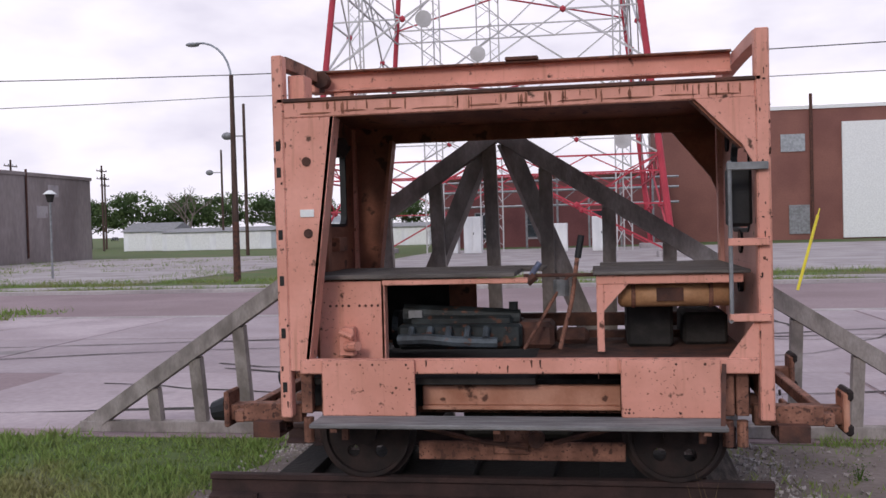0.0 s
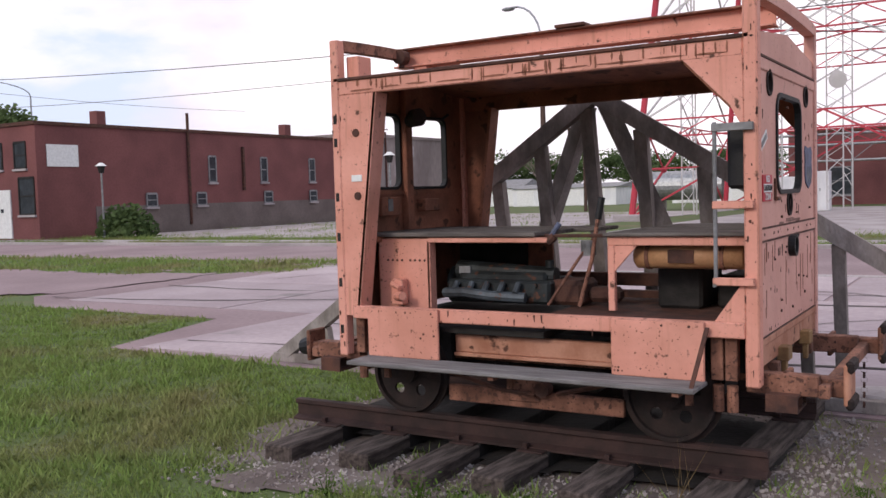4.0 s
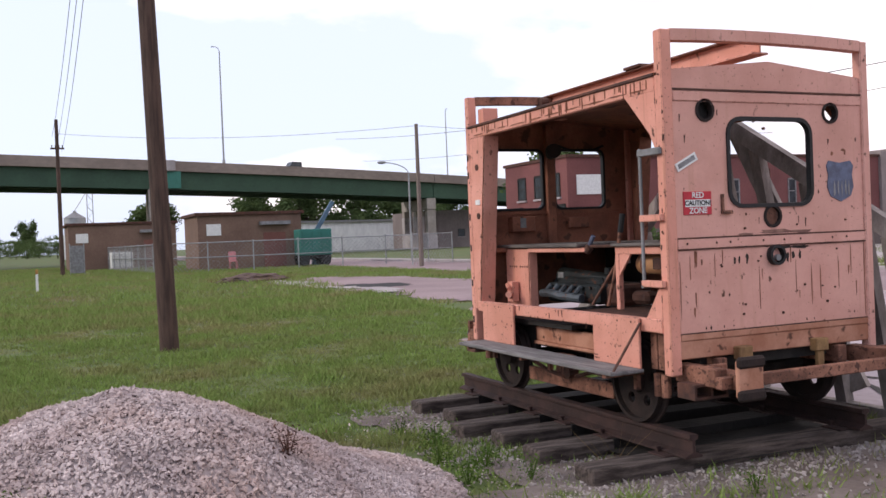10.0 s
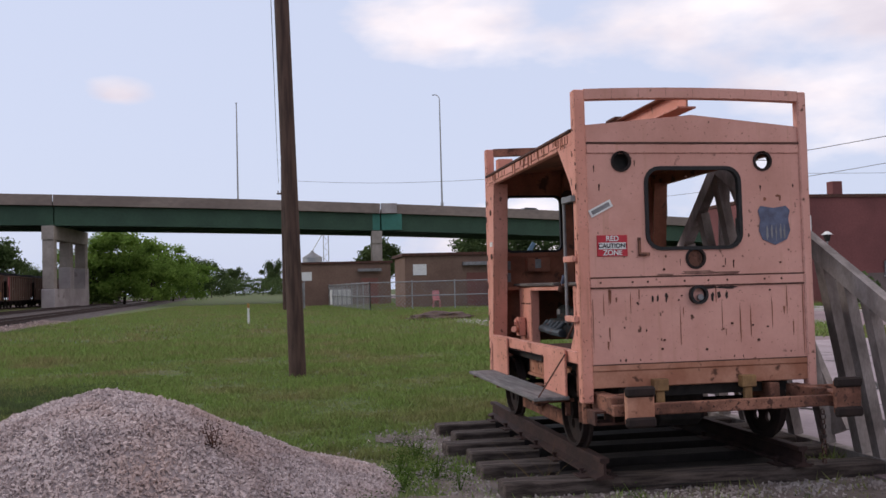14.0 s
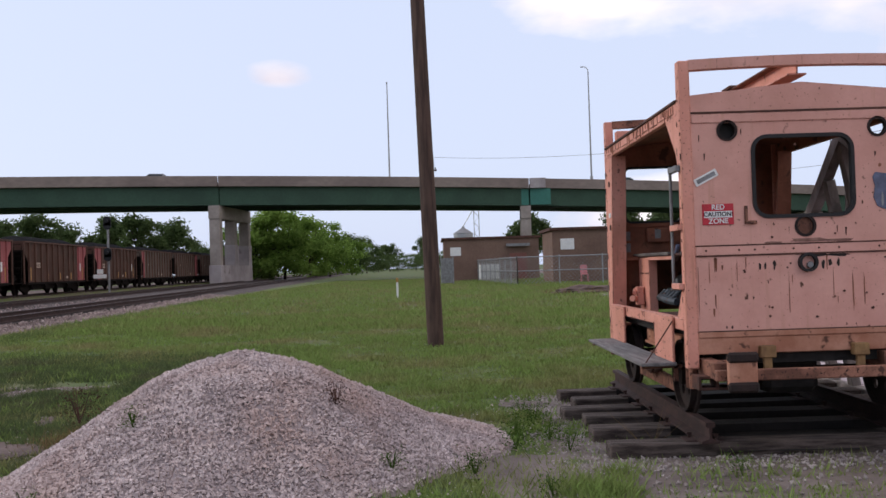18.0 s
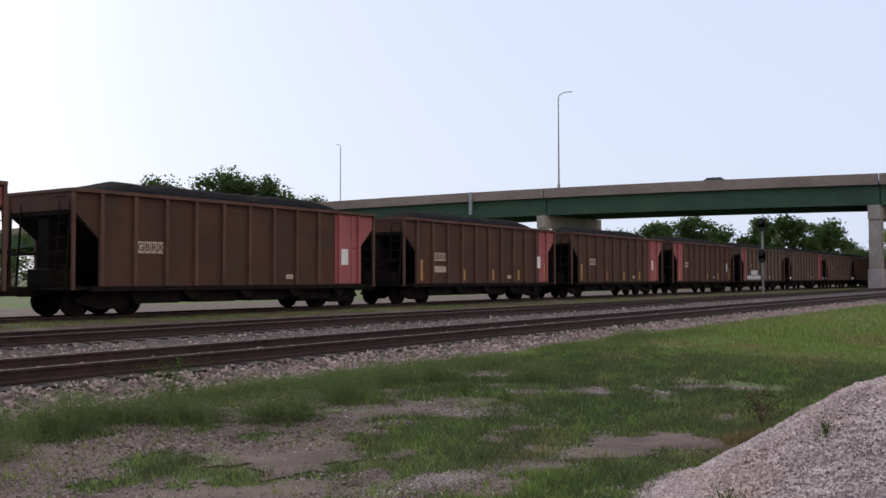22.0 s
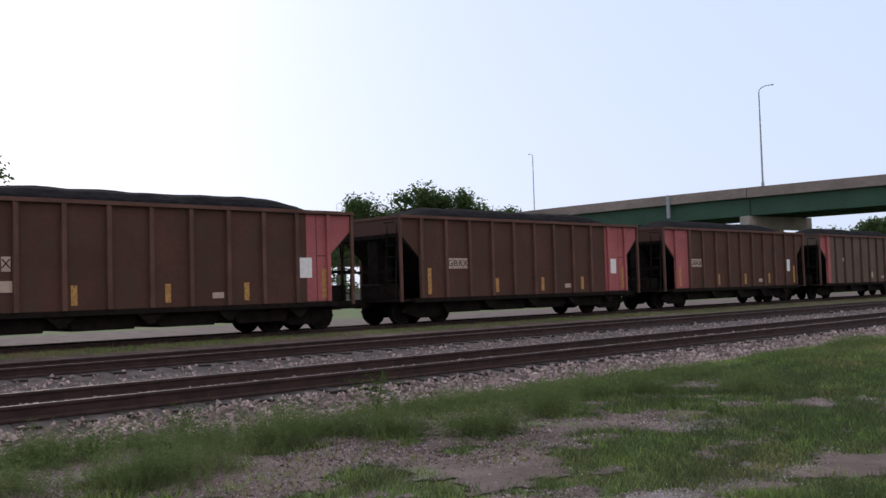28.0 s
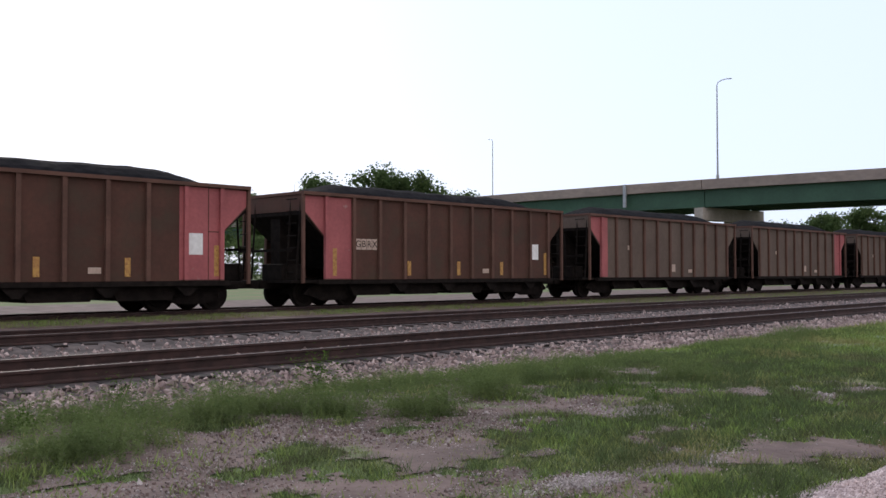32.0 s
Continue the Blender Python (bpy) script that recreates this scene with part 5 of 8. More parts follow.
add("drive_shaft", "dark", lambda bm: rod(bm, (0.28, 0.06, 0.3), (0.8, 0.06, 0.32), 0.05, 10), "added black bar under the car")
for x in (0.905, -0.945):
    add("axle_housing", "dark", lambda bm: box(bm, x - 0.16, -0.12, 0.18, x + 0.16, 0.3, 0.46, 0.05), "added black box round the axle to block light")
add("brake_beam", "rusty", lambda bm: (box(bm, -0.62, -0.69, 0.16, 0.62, -0.65, 0.27, 0.006), box(bm, -0.16, -0.70, 0.20, 0.06, -0.64, 0.42, 0.006)), "rusty orange brake beam")
add("brake_rod", "rust", lambda bm: (tube(bm, [(-0.6, -0.74, 0.37), (-0.2, -0.74, 0.28), (0.05, -0.74, 0.26)], 0.016, 6), tube(bm, [(0.55, -0.74, 0.37), (0.2, -0.74, 0.28)], 0.016, 6), rod(bm, (0.1, -0.76, 0.3), (0.1, -0.68, 0.3), 0.05, 10)), "rusty brake rod")
for x in (1.2, 1.28, -1.3):
    add("suspension_strut", "rusty", lambda bm: (rod(bm, (x, YF + 0.08, 0.27), (x, YF + 0.08, 0.42), 0.032, 10), box(bm, x - 0.035, YF + 0.05, 0.45, x + 0.035, YF + 0.11, 0.74, 0.004)), "rusty suspension strut")


def wheel(bm):
    prof = [(0.275, -0.05), (0.275, -0.005), (0.305, 0.0), (0.305, 0.02), (0.25, 0.03), (0.25, -0.05)]
    n = 28
    rings = [[bm.verts.new((r * math.cos(2 * math.pi * k / n), w, r * math.sin(2 * math.pi * k / n))) for r, w in prof] for k in range(n)]
    for k in range(n):
        a, b = rings[k], rings[(k + 1) % n]
        for i in range(len(prof)):
            j = (i + 1) % len(prof)
            bm.faces.new((a[i], a[j], b[j], b[i]))
    bmesh.ops.recalc_face_normals(bm, faces=bm.faces)
    holes = [ring(0.15 * math.cos(a), 0.15 * math.sin(a), 0.04, 10) for a in [2 * math.pi * q / 5 + 0.3 for q in range(5)]]
    bm2 = B()
    holed(bm2, ring(0, 0, 0.252, 28), holes, "y", -0.012, 0.012)
    tmp = bpy.data.meshes.new("t")
    bm2.to_mesh(tmp)
    bm2.free()
    bm.from_mesh(tmp)
    bpy.data.meshes.remove(tmp)
    rod(bm, (0, -0.06, 0), (0, 0.05, 0), 0.07, 14)


for x in (-0.945, 0.905):
    for yy, fl in ((YC - 0.7525, 0), (YC + 0.7525, 180)):
        w = add("wheel", "wheelrust", wheel, "dark rusty steel wheel with round holes")
        w.matrix_basis = pose(x, yy, RT + 0.275, 0, 0, fl)
    add("axle", "dark", lambda bm: rod(bm, (x, YC - 0.7, RT + 0.275), (x, YC + 0.7, RT + 0.275), 0.045, 12), "greasy axle")
    add("wheel_guard", "dark", lambda bm: box(bm, x - 0.3, -0.6, 0.40, x + 0.3, -0.55, 0.66), "dark wheel guard")

# ---------------- wooden truss behind ----------------
truss = thing("timber_truss", -0.3, 1.5, -0.21, "weathered grey timber A-frame truss leaning behind the motor car", "truss")
truss.matrix_basis = Matrix()
TY = 1.6


def tilt(x, z, back=0.0):
    """A point of the truss, which leans towards the motor car."""
    return (x, 1.58 - 0.185 * z + back, z)


def chord_z(x):
    return 2.33 - 0.645 * abs(x + 0.28)


for x1 in (-4.3, 3.4):
    add("top_chord", "trusswood", lambda bm: beam(bm, tilt(-0.28, 2.32), tilt(x1, chord_z(x1)), 0.09, 0.135), parent=truss)
add("bottom_chord", "trusswood", lambda bm: box(bm, -4.2, TY - 0.05, -0.2, 3.4, TY + 0.05, -0.1, 0.006), parent=truss)
for x in (-3.46, -3.03, -2.6, -2.15, -1.7, -1.24, -0.8, -0.35, 0.09, 0.58, 1.05, 1.28, 1.53, 2.02, 2.49, 2.95):
    add("truss_post", "trusswood", lambda bm: beam(bm, tilt(x, -0.1), tilt(x, chord_z(x) - 0.07), 0.105 if x < 1.2 else 0.09, 0.085, up=(0, 1, 0)), parent=truss)
for x0, z0, x1, z1 in ((-0.38, 2.25, -1.42, 0.0), (-0.22, 2.25, 0.68, 0.0)):
    add("truss_brace", "trusswood", lambda bm: beam(bm, tilt(x0, z0, 0.09), tilt(x1, z1, 0.09), 0.09, 0.14), parent=truss)
add("shoe_bag", "concrete", lambda bm: [bmesh.ops.create_icosphere(bm, subdivisions=2, radius=0.2, matrix=Matrix.Translation((x, TY + 0.2, -0.13)) @ Matrix.Diagonal((1.4, 0.8, 0.5, 1))) for x in (1.75, 2.1)], "grey lump of hardened cement", parent=truss)

# ---------------- gravel pile ----------------
def pile_h(x, y):
    """Height of the heap over the ground: a broad blunt mound with a long tail and a low apron."""
    dx, dy = x - 1.0, y + 4.07
    r = math.hypot(dx / 1.85, dy / 1.64)
    a = 1.04 * max(0.0, 1 - r)
    a = a if a < 0.66 else 0.66 + (a - 0.66) * 0.45
    b = 0.29 * max(0.0, 1 - math.hypot((x - 0.55) / 1.3, (y + 2.95) / 1.0))
    c = 0.10 * max(0.0, 1 - math.hypot((x - 1.8) / 1.4, (y + 4.9) / 1.0))
    return (a ** 2.5 + b ** 2.5 + c ** 2.5) ** 0.4


pv, pf, n = [], [], 110
for j in range(n + 1):
    for i in range(n + 1):
        x, y = -1.6 + 6.0 * i / n, -7.4 + 6.0 * j / n
        h = pile_h(x, y)
        k = noise.fractal(Vector((x * 3, y * 3, 0)), 1.0, 2.0, 4) * 0.018 + noise.noise((x * 13, y * 13, 1)) * 0.012
        pv.append((x, y, ground_z(x, y) + (h + k * min(1, h * 5) if h > 0.005 else -0.05)))
pf = [(j * (n + 1) + i, j * (n + 1) + i + 1, (j + 1) * (n + 1) + i + 1, (j + 1) * (n + 1) + i) for j in range(n) for i in range(n)]
pile = thing("gravel_pile", 1.15, -4.35, -0.2, "heap of pale grey crushed stone with sparse weeds", "gravel pile")
pile.matrix_basis = Matrix()
raw("mound", pv, pf, M["gravel"], pile)


def pebbles(name, places, material, parent=None, lo=0.012, hi=0.035):
    """Many small uneven tumbled stones in one mesh, eight facets each."""
    rs = np.random.RandomState(len(places))
    p = np.array(places, dtype=float)
    m = len(p)
    base = np.array([(1, 0, 0), (-1, 0, 0), (0, 1, 0), (0, -1, 0), (0, 0, 1), (0, 0, -1)], dtype=float)
    v = base[None] * np.array((1.0, 0.8, 0.62)) + rs.normal(0, 0.2, (m, 6, 3))
    q = rs.normal(0, 1, (m, 4))
    q /= np.linalg.norm(q, axis=1)[:, None]
    w, x, y, z = q.T
    turn = np.stack((1 - 2 * (y * y + z * z), 2 * (x * y - z * w), 2 * (x * z + y * w), 2 * (x * y + z * w), 1 - 2 * (x * x + z * z), 2 * (y * z - x * w), 2 * (x * z - y * w), 2 * (y * z + x * w), 1 - 2 * (x * x + y * y)), 1).reshape(m, 3, 3)
    size = lo * (hi / lo) ** (rs.rand(m) ** 1.5)
    v = np.einsum("mij,mkj->mki", turn, v) * size[:, None, None]
    v += p[:, None, :]
    tri = np.array([(0, 2, 4), (2, 1, 4), (1, 3, 4), (3, 0, 4), (2, 0, 5), (1, 2, 5), (3, 1, 5), (0, 3, 5)])
    f = (np.arange(m) * 6)[:, None, None] + tri[None]
    ob = raw(name, v.reshape(-1, 3).tolist(), f.reshape(-1, 3).tolist(), material, parent)
    ob["kind"] = "stuff"
    return ob


random.seed(21)
pts = []
while len(pts) < 64000:
    x, y = random.uniform(-1.4, 4.2), random.uniform(-7.2, -1.6)
    h = pile_h(x, y)
    if h > 0.02 or random.random() < 0.02:
        k = noise.fractal(Vector((x * 3, y * 3, 0)), 1.0, 2.0, 4) * 0.018 + noise.noise((x * 13, y * 13, 1)) * 0.012
        pts.append((x, y, ground_z(x, y) + (h + k * min(1, h * 5) + 0.012 if h > 0.02 else 0.005)))
pebbles("gravel_layer", pts, M["pilestone"], pile, 0.006, 0.022)

# stones beside the display track and along the main line
pts = []
for _ in range(48000):
    x = random.uniform(-3.2, 5.5) if random.random() < 0.8 else random.uniform(5, 10)
    y = random.uniform(-2.6, 1.35)
    d = math.hypot(max(-1.95 - x, 0, x - 12), max(-1.6 - y, 0))
    if -1.6 < x < 1.35 and -0.8 < y < 1.0:
        continue
    if random.random() < max(0, 0.6 - d * 1.5) * (0.12 if x > 1.8 else 1):
        pts.append((x, y, ground_z(x, y) + 0.012))
tagged(pebbles("track_gravel", pts, M["stone"], None, 0.009, 0.026), "loose pale gravel round the display track", "gravel", "", "stuff")
pts = []
for _ in range(52000):
    x = 13 - 62 * random.random() ** 1.6
    off = (random.uniform(1.0, 3.3) if random.random() < 0.5 else random.uniform(-1.9, 0.62)) if random.random() < 0.76 else random.uniform(-8.9, -1.9)
    y = track_y(RAIL_A, x) + off
    if abs(abs(off) - 0.75) < 0.09 or abs(abs(off + 6.1) - 0.75) < 0.09:
        continue
    o = off if off > -3.05 else off + 6.1
    if 0.62 < o < 1.22:
        continue
    z = -0.015 if -1.6 < o < 0.66 else (-0.025 - min(0.08, (o - 1.22) * 0.19) - max(0, o - 1.65) * 0.04 if o > 0 else -0.015 + (o + 1.6) * 0.1)
    pts.append((x, y, z + random.uniform(0.0, 0.03)))
tagged(pebbles("ballast_gravel", pts, M["ballaststone"], None, 0.028, 0.062), "pale broken ballast stones of the main line", "ballast", "", "stuff")
# bare ground with ragged edges
def ragged(name, x0, x1, y0, y1, step, keep, material, label, lift=0.012):
    nxr, nyr = int((x1 - x0) / step), int((y1 - y0) / step)
    vs, idx, fs = [], {}, []

    def vert(i, j):
        if (i, j) not in idx:
            idx[i, j] = len(vs)
            x = x0 + (i + 0.45 * noise.noise((i * 3.1, j * 1.7, 2))) * step
            y = y0 + (j + 0.45 * noise.noise((i * 1.3, j * 2.9, 8))) * step
            vs.append((x, y, ground_z(x, y) + 0.02 * (noise.noise((x * 0.7, y * 0.7, 0)) if y > -13 else 0) + lift))
        return idx[i, j]

    for j in range(nyr):
        for i in range(nxr):
            if keep(x0 + (i + 0.5) * step, y0 + (j + 0.5) * step):
                fs.append((vert(i, j), vert(i + 1, j), vert(i + 1, j + 1), vert(i, j + 1)))
    return tagged(raw(name, vs, fs, material), label, "dirt", "", "structure")


TURF = ((1.7, -7.8, 1.5, 1.05), (2.3, -6.15, 1.3, 0.55), (4.7, -7.8, 0.6, 0.35), (3.8, -10.7, 0.9, 0.4), (5.6, -11.3, 0.9, 0.35), (-0.6, -8.0, 1.4, 1.4), (7.2, -9.3, 0.7, 0.4), (6.4, -8.2, 0.4, 0.3))


def turf(x, y):
    """Above zero inside the patches of growth in the bare strip."""
    return max(1 - math.hypot((x - cx) / rx, (y - cy) / ry) for cx, cy, rx, ry in TURF) + 0.35 * noise.noise((x * 2.2, y * 2.2, 40))


def dirt_field(x, y):
    """Above zero where the ground beside the line is bare."""
    e = max(-3.0, 1 - ((x - 4.5) / 8.5) ** 4 - ((y + 8.9) / 3.2) ** 4)
    return 0.3 * e - 0.2 + 0.32 * min(1.0, max(0.0, (x - 1.0) / 4.0)) + 0.75 * noise.noise((x * 0.6, y * 0.95, 3)) + 0.55 * noise.noise((x * 1.7, y * 2.4, 6)) + 0.3 * noise.noise((x * 4.2, y * 5.0, 7)) - 0.6 * max(0, turf(x, y))


pts, big = [], []
for _ in range(48000):
    x, y = random.uniform(-4, 11), random.uniform(-12.4, -6)
    if dirt_field(x, y) > 0.02:
        (big if random.random() < 0.012 else pts).append((x, y, ground_z(x, y) + 0.014))
for _ in range(5000):
    cx, cy, rx, ry = random.choice(((1.9, -6.75, 0.55, 0.16), (1.9, -5.45, 0.5, 0.25), (0.1, -8.45, 0.5, 0.25), (2.9, -6.9, 0.35, 0.15)))
    x, y = cx + random.gauss(0, rx * 0.6), cy + random.gauss(0, ry * 0.6)
    pts.append((x, y, ground_z(x, y) + 0.02))
clods = []
for _ in range(34000):
    x, y = random.uniform(-2, 11), random.uniform(-12.2, -6)
    if dirt_field(x, y) > 0.05:
        clods.append((x, y, ground_z(x, y) + 0.012))
tagged(pebbles("dirt_clods", clods, M["clod"], None, 0.006, 0.022), "crumbly brown dirt and dark gravel", "dirt", "", "stuff")
tagged(pebbles("scattered_gravel", pts, M["stone"], None, 0.005, 0.016), "small pale stones scattered on bare dirt", "gravel", "", "stuff")
tagged(pebbles("scattered_rocks", big, M["stone"], None, 0.016, 0.04), "larger pale stones lying on bare dirt", "gravel", "", "stuff")
ragged("bare_dirt", -4, 13, -12.4, -5.6, 0.09, lambda x, y: dirt_field(x, y) > 0.1, M["dirt"], "bare gravelly dirt strip beside the railway")


def yard_field(x, y):
    d = math.hypot(max(-1.9 - x, 0, x - 12), max(-1.55 - (0.5 if x > 1.2 else 0) - y, 0, y - 1.25))
    return 0.2 - d * 1.25 + 0.5 * noise.noise((x * 1.1, y * 1.1, 4)) * (1 if d > 0 or y < -1.2 else 0)


ragged("gravel_strip", -4, 13, -3.4, 1.42, 0.12, lambda x, y: yard_field(x, y) > 0, M["yard"], "packed gravel and dirt round the display track")
# the motor car's shadow, laid on the ground as a black sheet
ragged("oily_ground", -1.8, 1.5, -1.0, 1.2, 0.1, lambda x, y: 1 - ((x + 0.1) / 1.55) ** 4 - ((y - 0.1) / 0.95) ** 4 + 0.4 * noise.noise((x * 2, y * 2, 70)) > 0.1, M["undershade"], "gravel blackened as the shadow under the motor car", 0.045)
def old_lot(x, y):
    """Above zero where the grass west of the lot still shows its old paving."""
    mid = 7.7 + 0.03 * (x + 14)
    return 1 - ((y - mid) / 3.1) ** 2 - max(0, (-30 - x) / 6) ** 2 - max(0, x + 13.8) * 2 + 0.75 * noise.noise((x * 0.22, y * 0.55, 60)) + 0.4 * noise.noise((x * 0.9, y * 1.3, 64))


ragged("asphalt_patch", -38, -12.5, 3.6, 12, 0.25, lambda x, y: old_lot(x, y) > 0.3, M["asphalt"], "patch of old grey paving in the grass", 0.022)
ragged("tar_patch", -30, -20, 3.5, 9, 0.25, lambda x, y: 1 - ((x + 24.6) / 2.0) ** 2 - ((y - 6.2) / 1.7) ** 2 + 0.6 * noise.noise((x * 0.9, y * 1.1, 61)) > 0.2, M["tarblack"], "black tar patch on the old paving", 0.03)
ragged("concrete_patch", -40, -20, 3.4, 16, 0.4, lambda x, y: abs((y - 5.0) - (x + 35.0) * 0.02 - 0.9 * noise.noise((x * 0.2, 0, 62))) < 0.42 + 0.3 * noise.noise((x * 0.8, y, 63)), M["concrete"], "broken pale concrete strip in the grass", 0.036)
gg = thing("guy_guard", 5.4, 18.0, -0.2, "yellow plastic guard on a pole guy wire", "guy guard")
bm = B()
rod(bm, (0, 0, 0), (0.62, 0.5, 1.85), 0.038, 8)
part("guard", bm, M["sunyellow"], gg)
bm = B()
rod(bm, (0.61, 0.49, 1.82), (0.68, 0.55, 2.02), 0.016, 6)
part("cap", bm, M["sunyellow"], gg)


# ---------------- grass ----------------
def tufts(name, places, material, label, category, h_lo, h_hi, blades, spread, width=0.008, parent=None, grow=0.0):
    """Leaning grass blades in one mesh, one triangle each; blades widen with the distance from the footway by grow."""
    rs = np.random.RandomState(len(places) + blades)
    p = np.repeat(np.array(places, dtype=float), blades, axis=0)
    m = len(p)
    px, py = p[:, 0] + rs.normal(0, spread, m), p[:, 1] + rs.normal(0, spread, m)
    h = rs.uniform(h_lo, h_hi, m) * p[:, 3]
    w = (width + grow * np.hypot(p[:, 0] - 6, p[:, 1] + 4)) * rs.uniform(0.6, 1.4, m)
    a, b = rs.uniform(0, 6.283, m), rs.uniform(0, 6.283, m)
    lean = h * rs.uniform(0.25, 1.2, m)
    v = np.empty((m, 3, 3))
    v[:, 0] = np.stack((px - np.cos(a) * w, py - np.sin(a) * w, p[:, 2] - 0.01), 1)
    v[:, 1] = np.stack((px + np.cos(a) * w, py + np.sin(a) * w, p[:, 2] - 0.01), 1)
    v[:, 2] = np.stack((px + np.cos(b) * lean, py + np.sin(b) * lean, p[:, 2] + h), 1)
    ob = raw(name, v.reshape(-1, 3).tolist(), np.arange(m * 3).reshape(-1, 3).tolist(), material, parent)
    return tagged(ob, label, category, "", "stuff") if parent is None else ob


def is_grass(x, y):
    if pile_h(x, y) > 0.01:
        return False
    if y > 1.45 + max(0, (-6.8 - x)) * 3 or y > 4.0 + max(0, -17 - x) * 0.3:
        return False
    if -1.7 < x < 1.4 and -0.85 < y < 1.1:
        return False
    if yard_field(x, y) > 0.05:
        return random.random() < 0.10
    if y < track_y(RAIL_A + 2.5, x):
        return False
    if y < -6 and dirt_field(x, y) > 0.05:
        return random.random() < 0.05
    rough = min((x + 9) / 5, (-5.6 - y) / 1.6) + 0.5 * noise.noise((x * 0.5, y * 0.7, 33))
    if rough > 0 and random.random() < 0.75 * min(1.0, rough):
        return False
    if math.hypot(x - 1.2, y + 4.0) < 2.5:
        return random.random() < 0.3
    return True


random.seed(8)
pl = []
while len(pl) < 62000:
    if random.random() < 0.1:
        r, a = 6 * random.random() ** 0.5, random.uniform(0, 6.283)
    else:
        r = 1.0 + 28 * random.random() ** 1.2
        a = random.uniform(radians(25), radians(178))
    x, y = 6.0 - r * math.sin(a), -4.2 + r * math.cos(a)
    if is_grass(x, y):
        k = 0.72 + 0.6 * noise.noise((x * 0.7, y * 0.7, 17)) + 0.7 * noise.noise((x * 2.4, y * 2.4, 1)) + 0.6 * noise.noise((x * 6.5, y * 6.5, 9))
        pl.append((x, y, ground_z(x, y), max(0.22, k) * random.uniform(0.7, 1.2)))
tufts("grass", pl, M["blade"], "short green and straw-coloured grass", "grass", 0.03, 0.10, 7, 0.055, 0.0046, grow=0.0005)
pl = []
while len(pl) < 14000:
    x, y = -14 - 90 * random.random() ** 1.5, random.uniform(-14, 8)
    if y > track_y(RAIL_A + 3.0, x) and y < 4 + max(0, -17 - x) * 0.15:
        pl.append((x, y, ground_z(x, y), random.uniform(0.7, 1.3)))
for _ in range(7000):
    x, y = -12.5 - 48 * random.random() ** 1.3, random.uniform(3.6, 14.2)
    if (y > 10.4 or old_lot(x, y) < random.uniform(-0.1, 0.35)) and (x < -14 or y > 11):
        pl.append((x, y, -0.2, random.uniform(0.4, 1.1) * (0.7 + noise.noise((x * 0.6, y * 0.9, 66)))))
tufts("far_grass", pl, M["blade"], "green grass towards the overpass", "grass", 0.06, 0.18, 8, 0.3, 0.02)
# fine pale weeds along the ballast, low turf in the bare strip, grass before the train
pl = []
for _ in range(6800):
    x = 12 - 50 * random.random() ** 1.25
    lean = 1.0 if x < 1.5 else 0.55
    y = track_y(RAIL_A + 2.75, x) + abs(random.gauss(0, 0.55)) * lean
    k = noise.noise((x * 0.45, y * 0.6, 2)) + 0.5 * noise.noise((x * 1.7, y * 1.7, 3))
    if k > (0.03 if x > 1.5 else -0.12) - 0.2 * (x < -2):
        pl.append((x, y, ground_z(x, y) if y > track_y(RAIL_A + 2.9, x) else -0.14, random.uniform(0.5, 1.0) * (0.75 + k)))
for _ in range(1500):
    cx, cy = random.choice(((1.9, -9.7), (0.6, -10.1), (2.6, -10.3), (6.3, -10.2), (7.0, -10.9), (-2.6, -9.6), (4.9, -10.0), (3.75, -10.6), (4.4, -11.0), (3.2, -10.9), (5.3, -9.75), (5.4, -11.3), (-1.6, -10.4), (-0.6, -10.8)))
    x, y = random.gauss(cx, 0.26), random.gauss(cy, 0.2)
    pl.append((x, y, ground_z(x, y), random.uniform(0.7, 1.7)))


def leafy(name, places, material, label):
    """Low feathery weeds: thin stalks with many tiny leaves, in one mesh."""
    vs, fs = [], []
    for x, y, z, s in places:
        for _ in range(4):
            a, h = random.uniform(0, 6.283), random.uniform(0.07, 0.24) * s
            bx, by = x + random.gauss(0, 0.05), y + random.gauss(0, 0.05)
            tx, ty = bx + math.cos(a) * h * 0.35, by + math.sin(a) * h * 0.35
            k = len(vs)
            vs += [(bx - 0.0015, by, z), (bx + 0.0015, by, z), (tx, ty, z + h)]
            fs.append((k, k + 1, k + 2))
            for _ in range(int(9 + 55 * h)):
                q = random.uniform(0.1, 1.05)
                c = Vector((bx + (tx - bx) * q + random.gauss(0, 0.018), by + (ty - by) * q + random.gauss(0, 0.018), z + h * q))
                u = Vector((random.gauss(0, 1), random.gauss(0, 1), random.gauss(0, 0.8))).normalized()
                v = u.orthogonal() * 0.4
                r = random.uniform(0.005, 0.014)
                k = len(vs)
                vs += [tuple(c - u * r - v * r), tuple(c - u * r + v * r), tuple(c + u * r * 1.3)]
                fs.append((k, k + 1, k + 2))
    return tagged(raw(name, vs, fs, material), label, "weeds", "", "stuff")


leafy("trackside_weeds", [p for p in pl if p[0] > -14], M["finegreen"], "fine pale green weeds along the ballast")
tufts("far_weeds", [p for p in pl if p[0] <= -14], M["finegreen"], "pale green weeds farther along the ballast", "weeds", 0.05, 0.18, 10, 0.07, 0.004)
pl = []
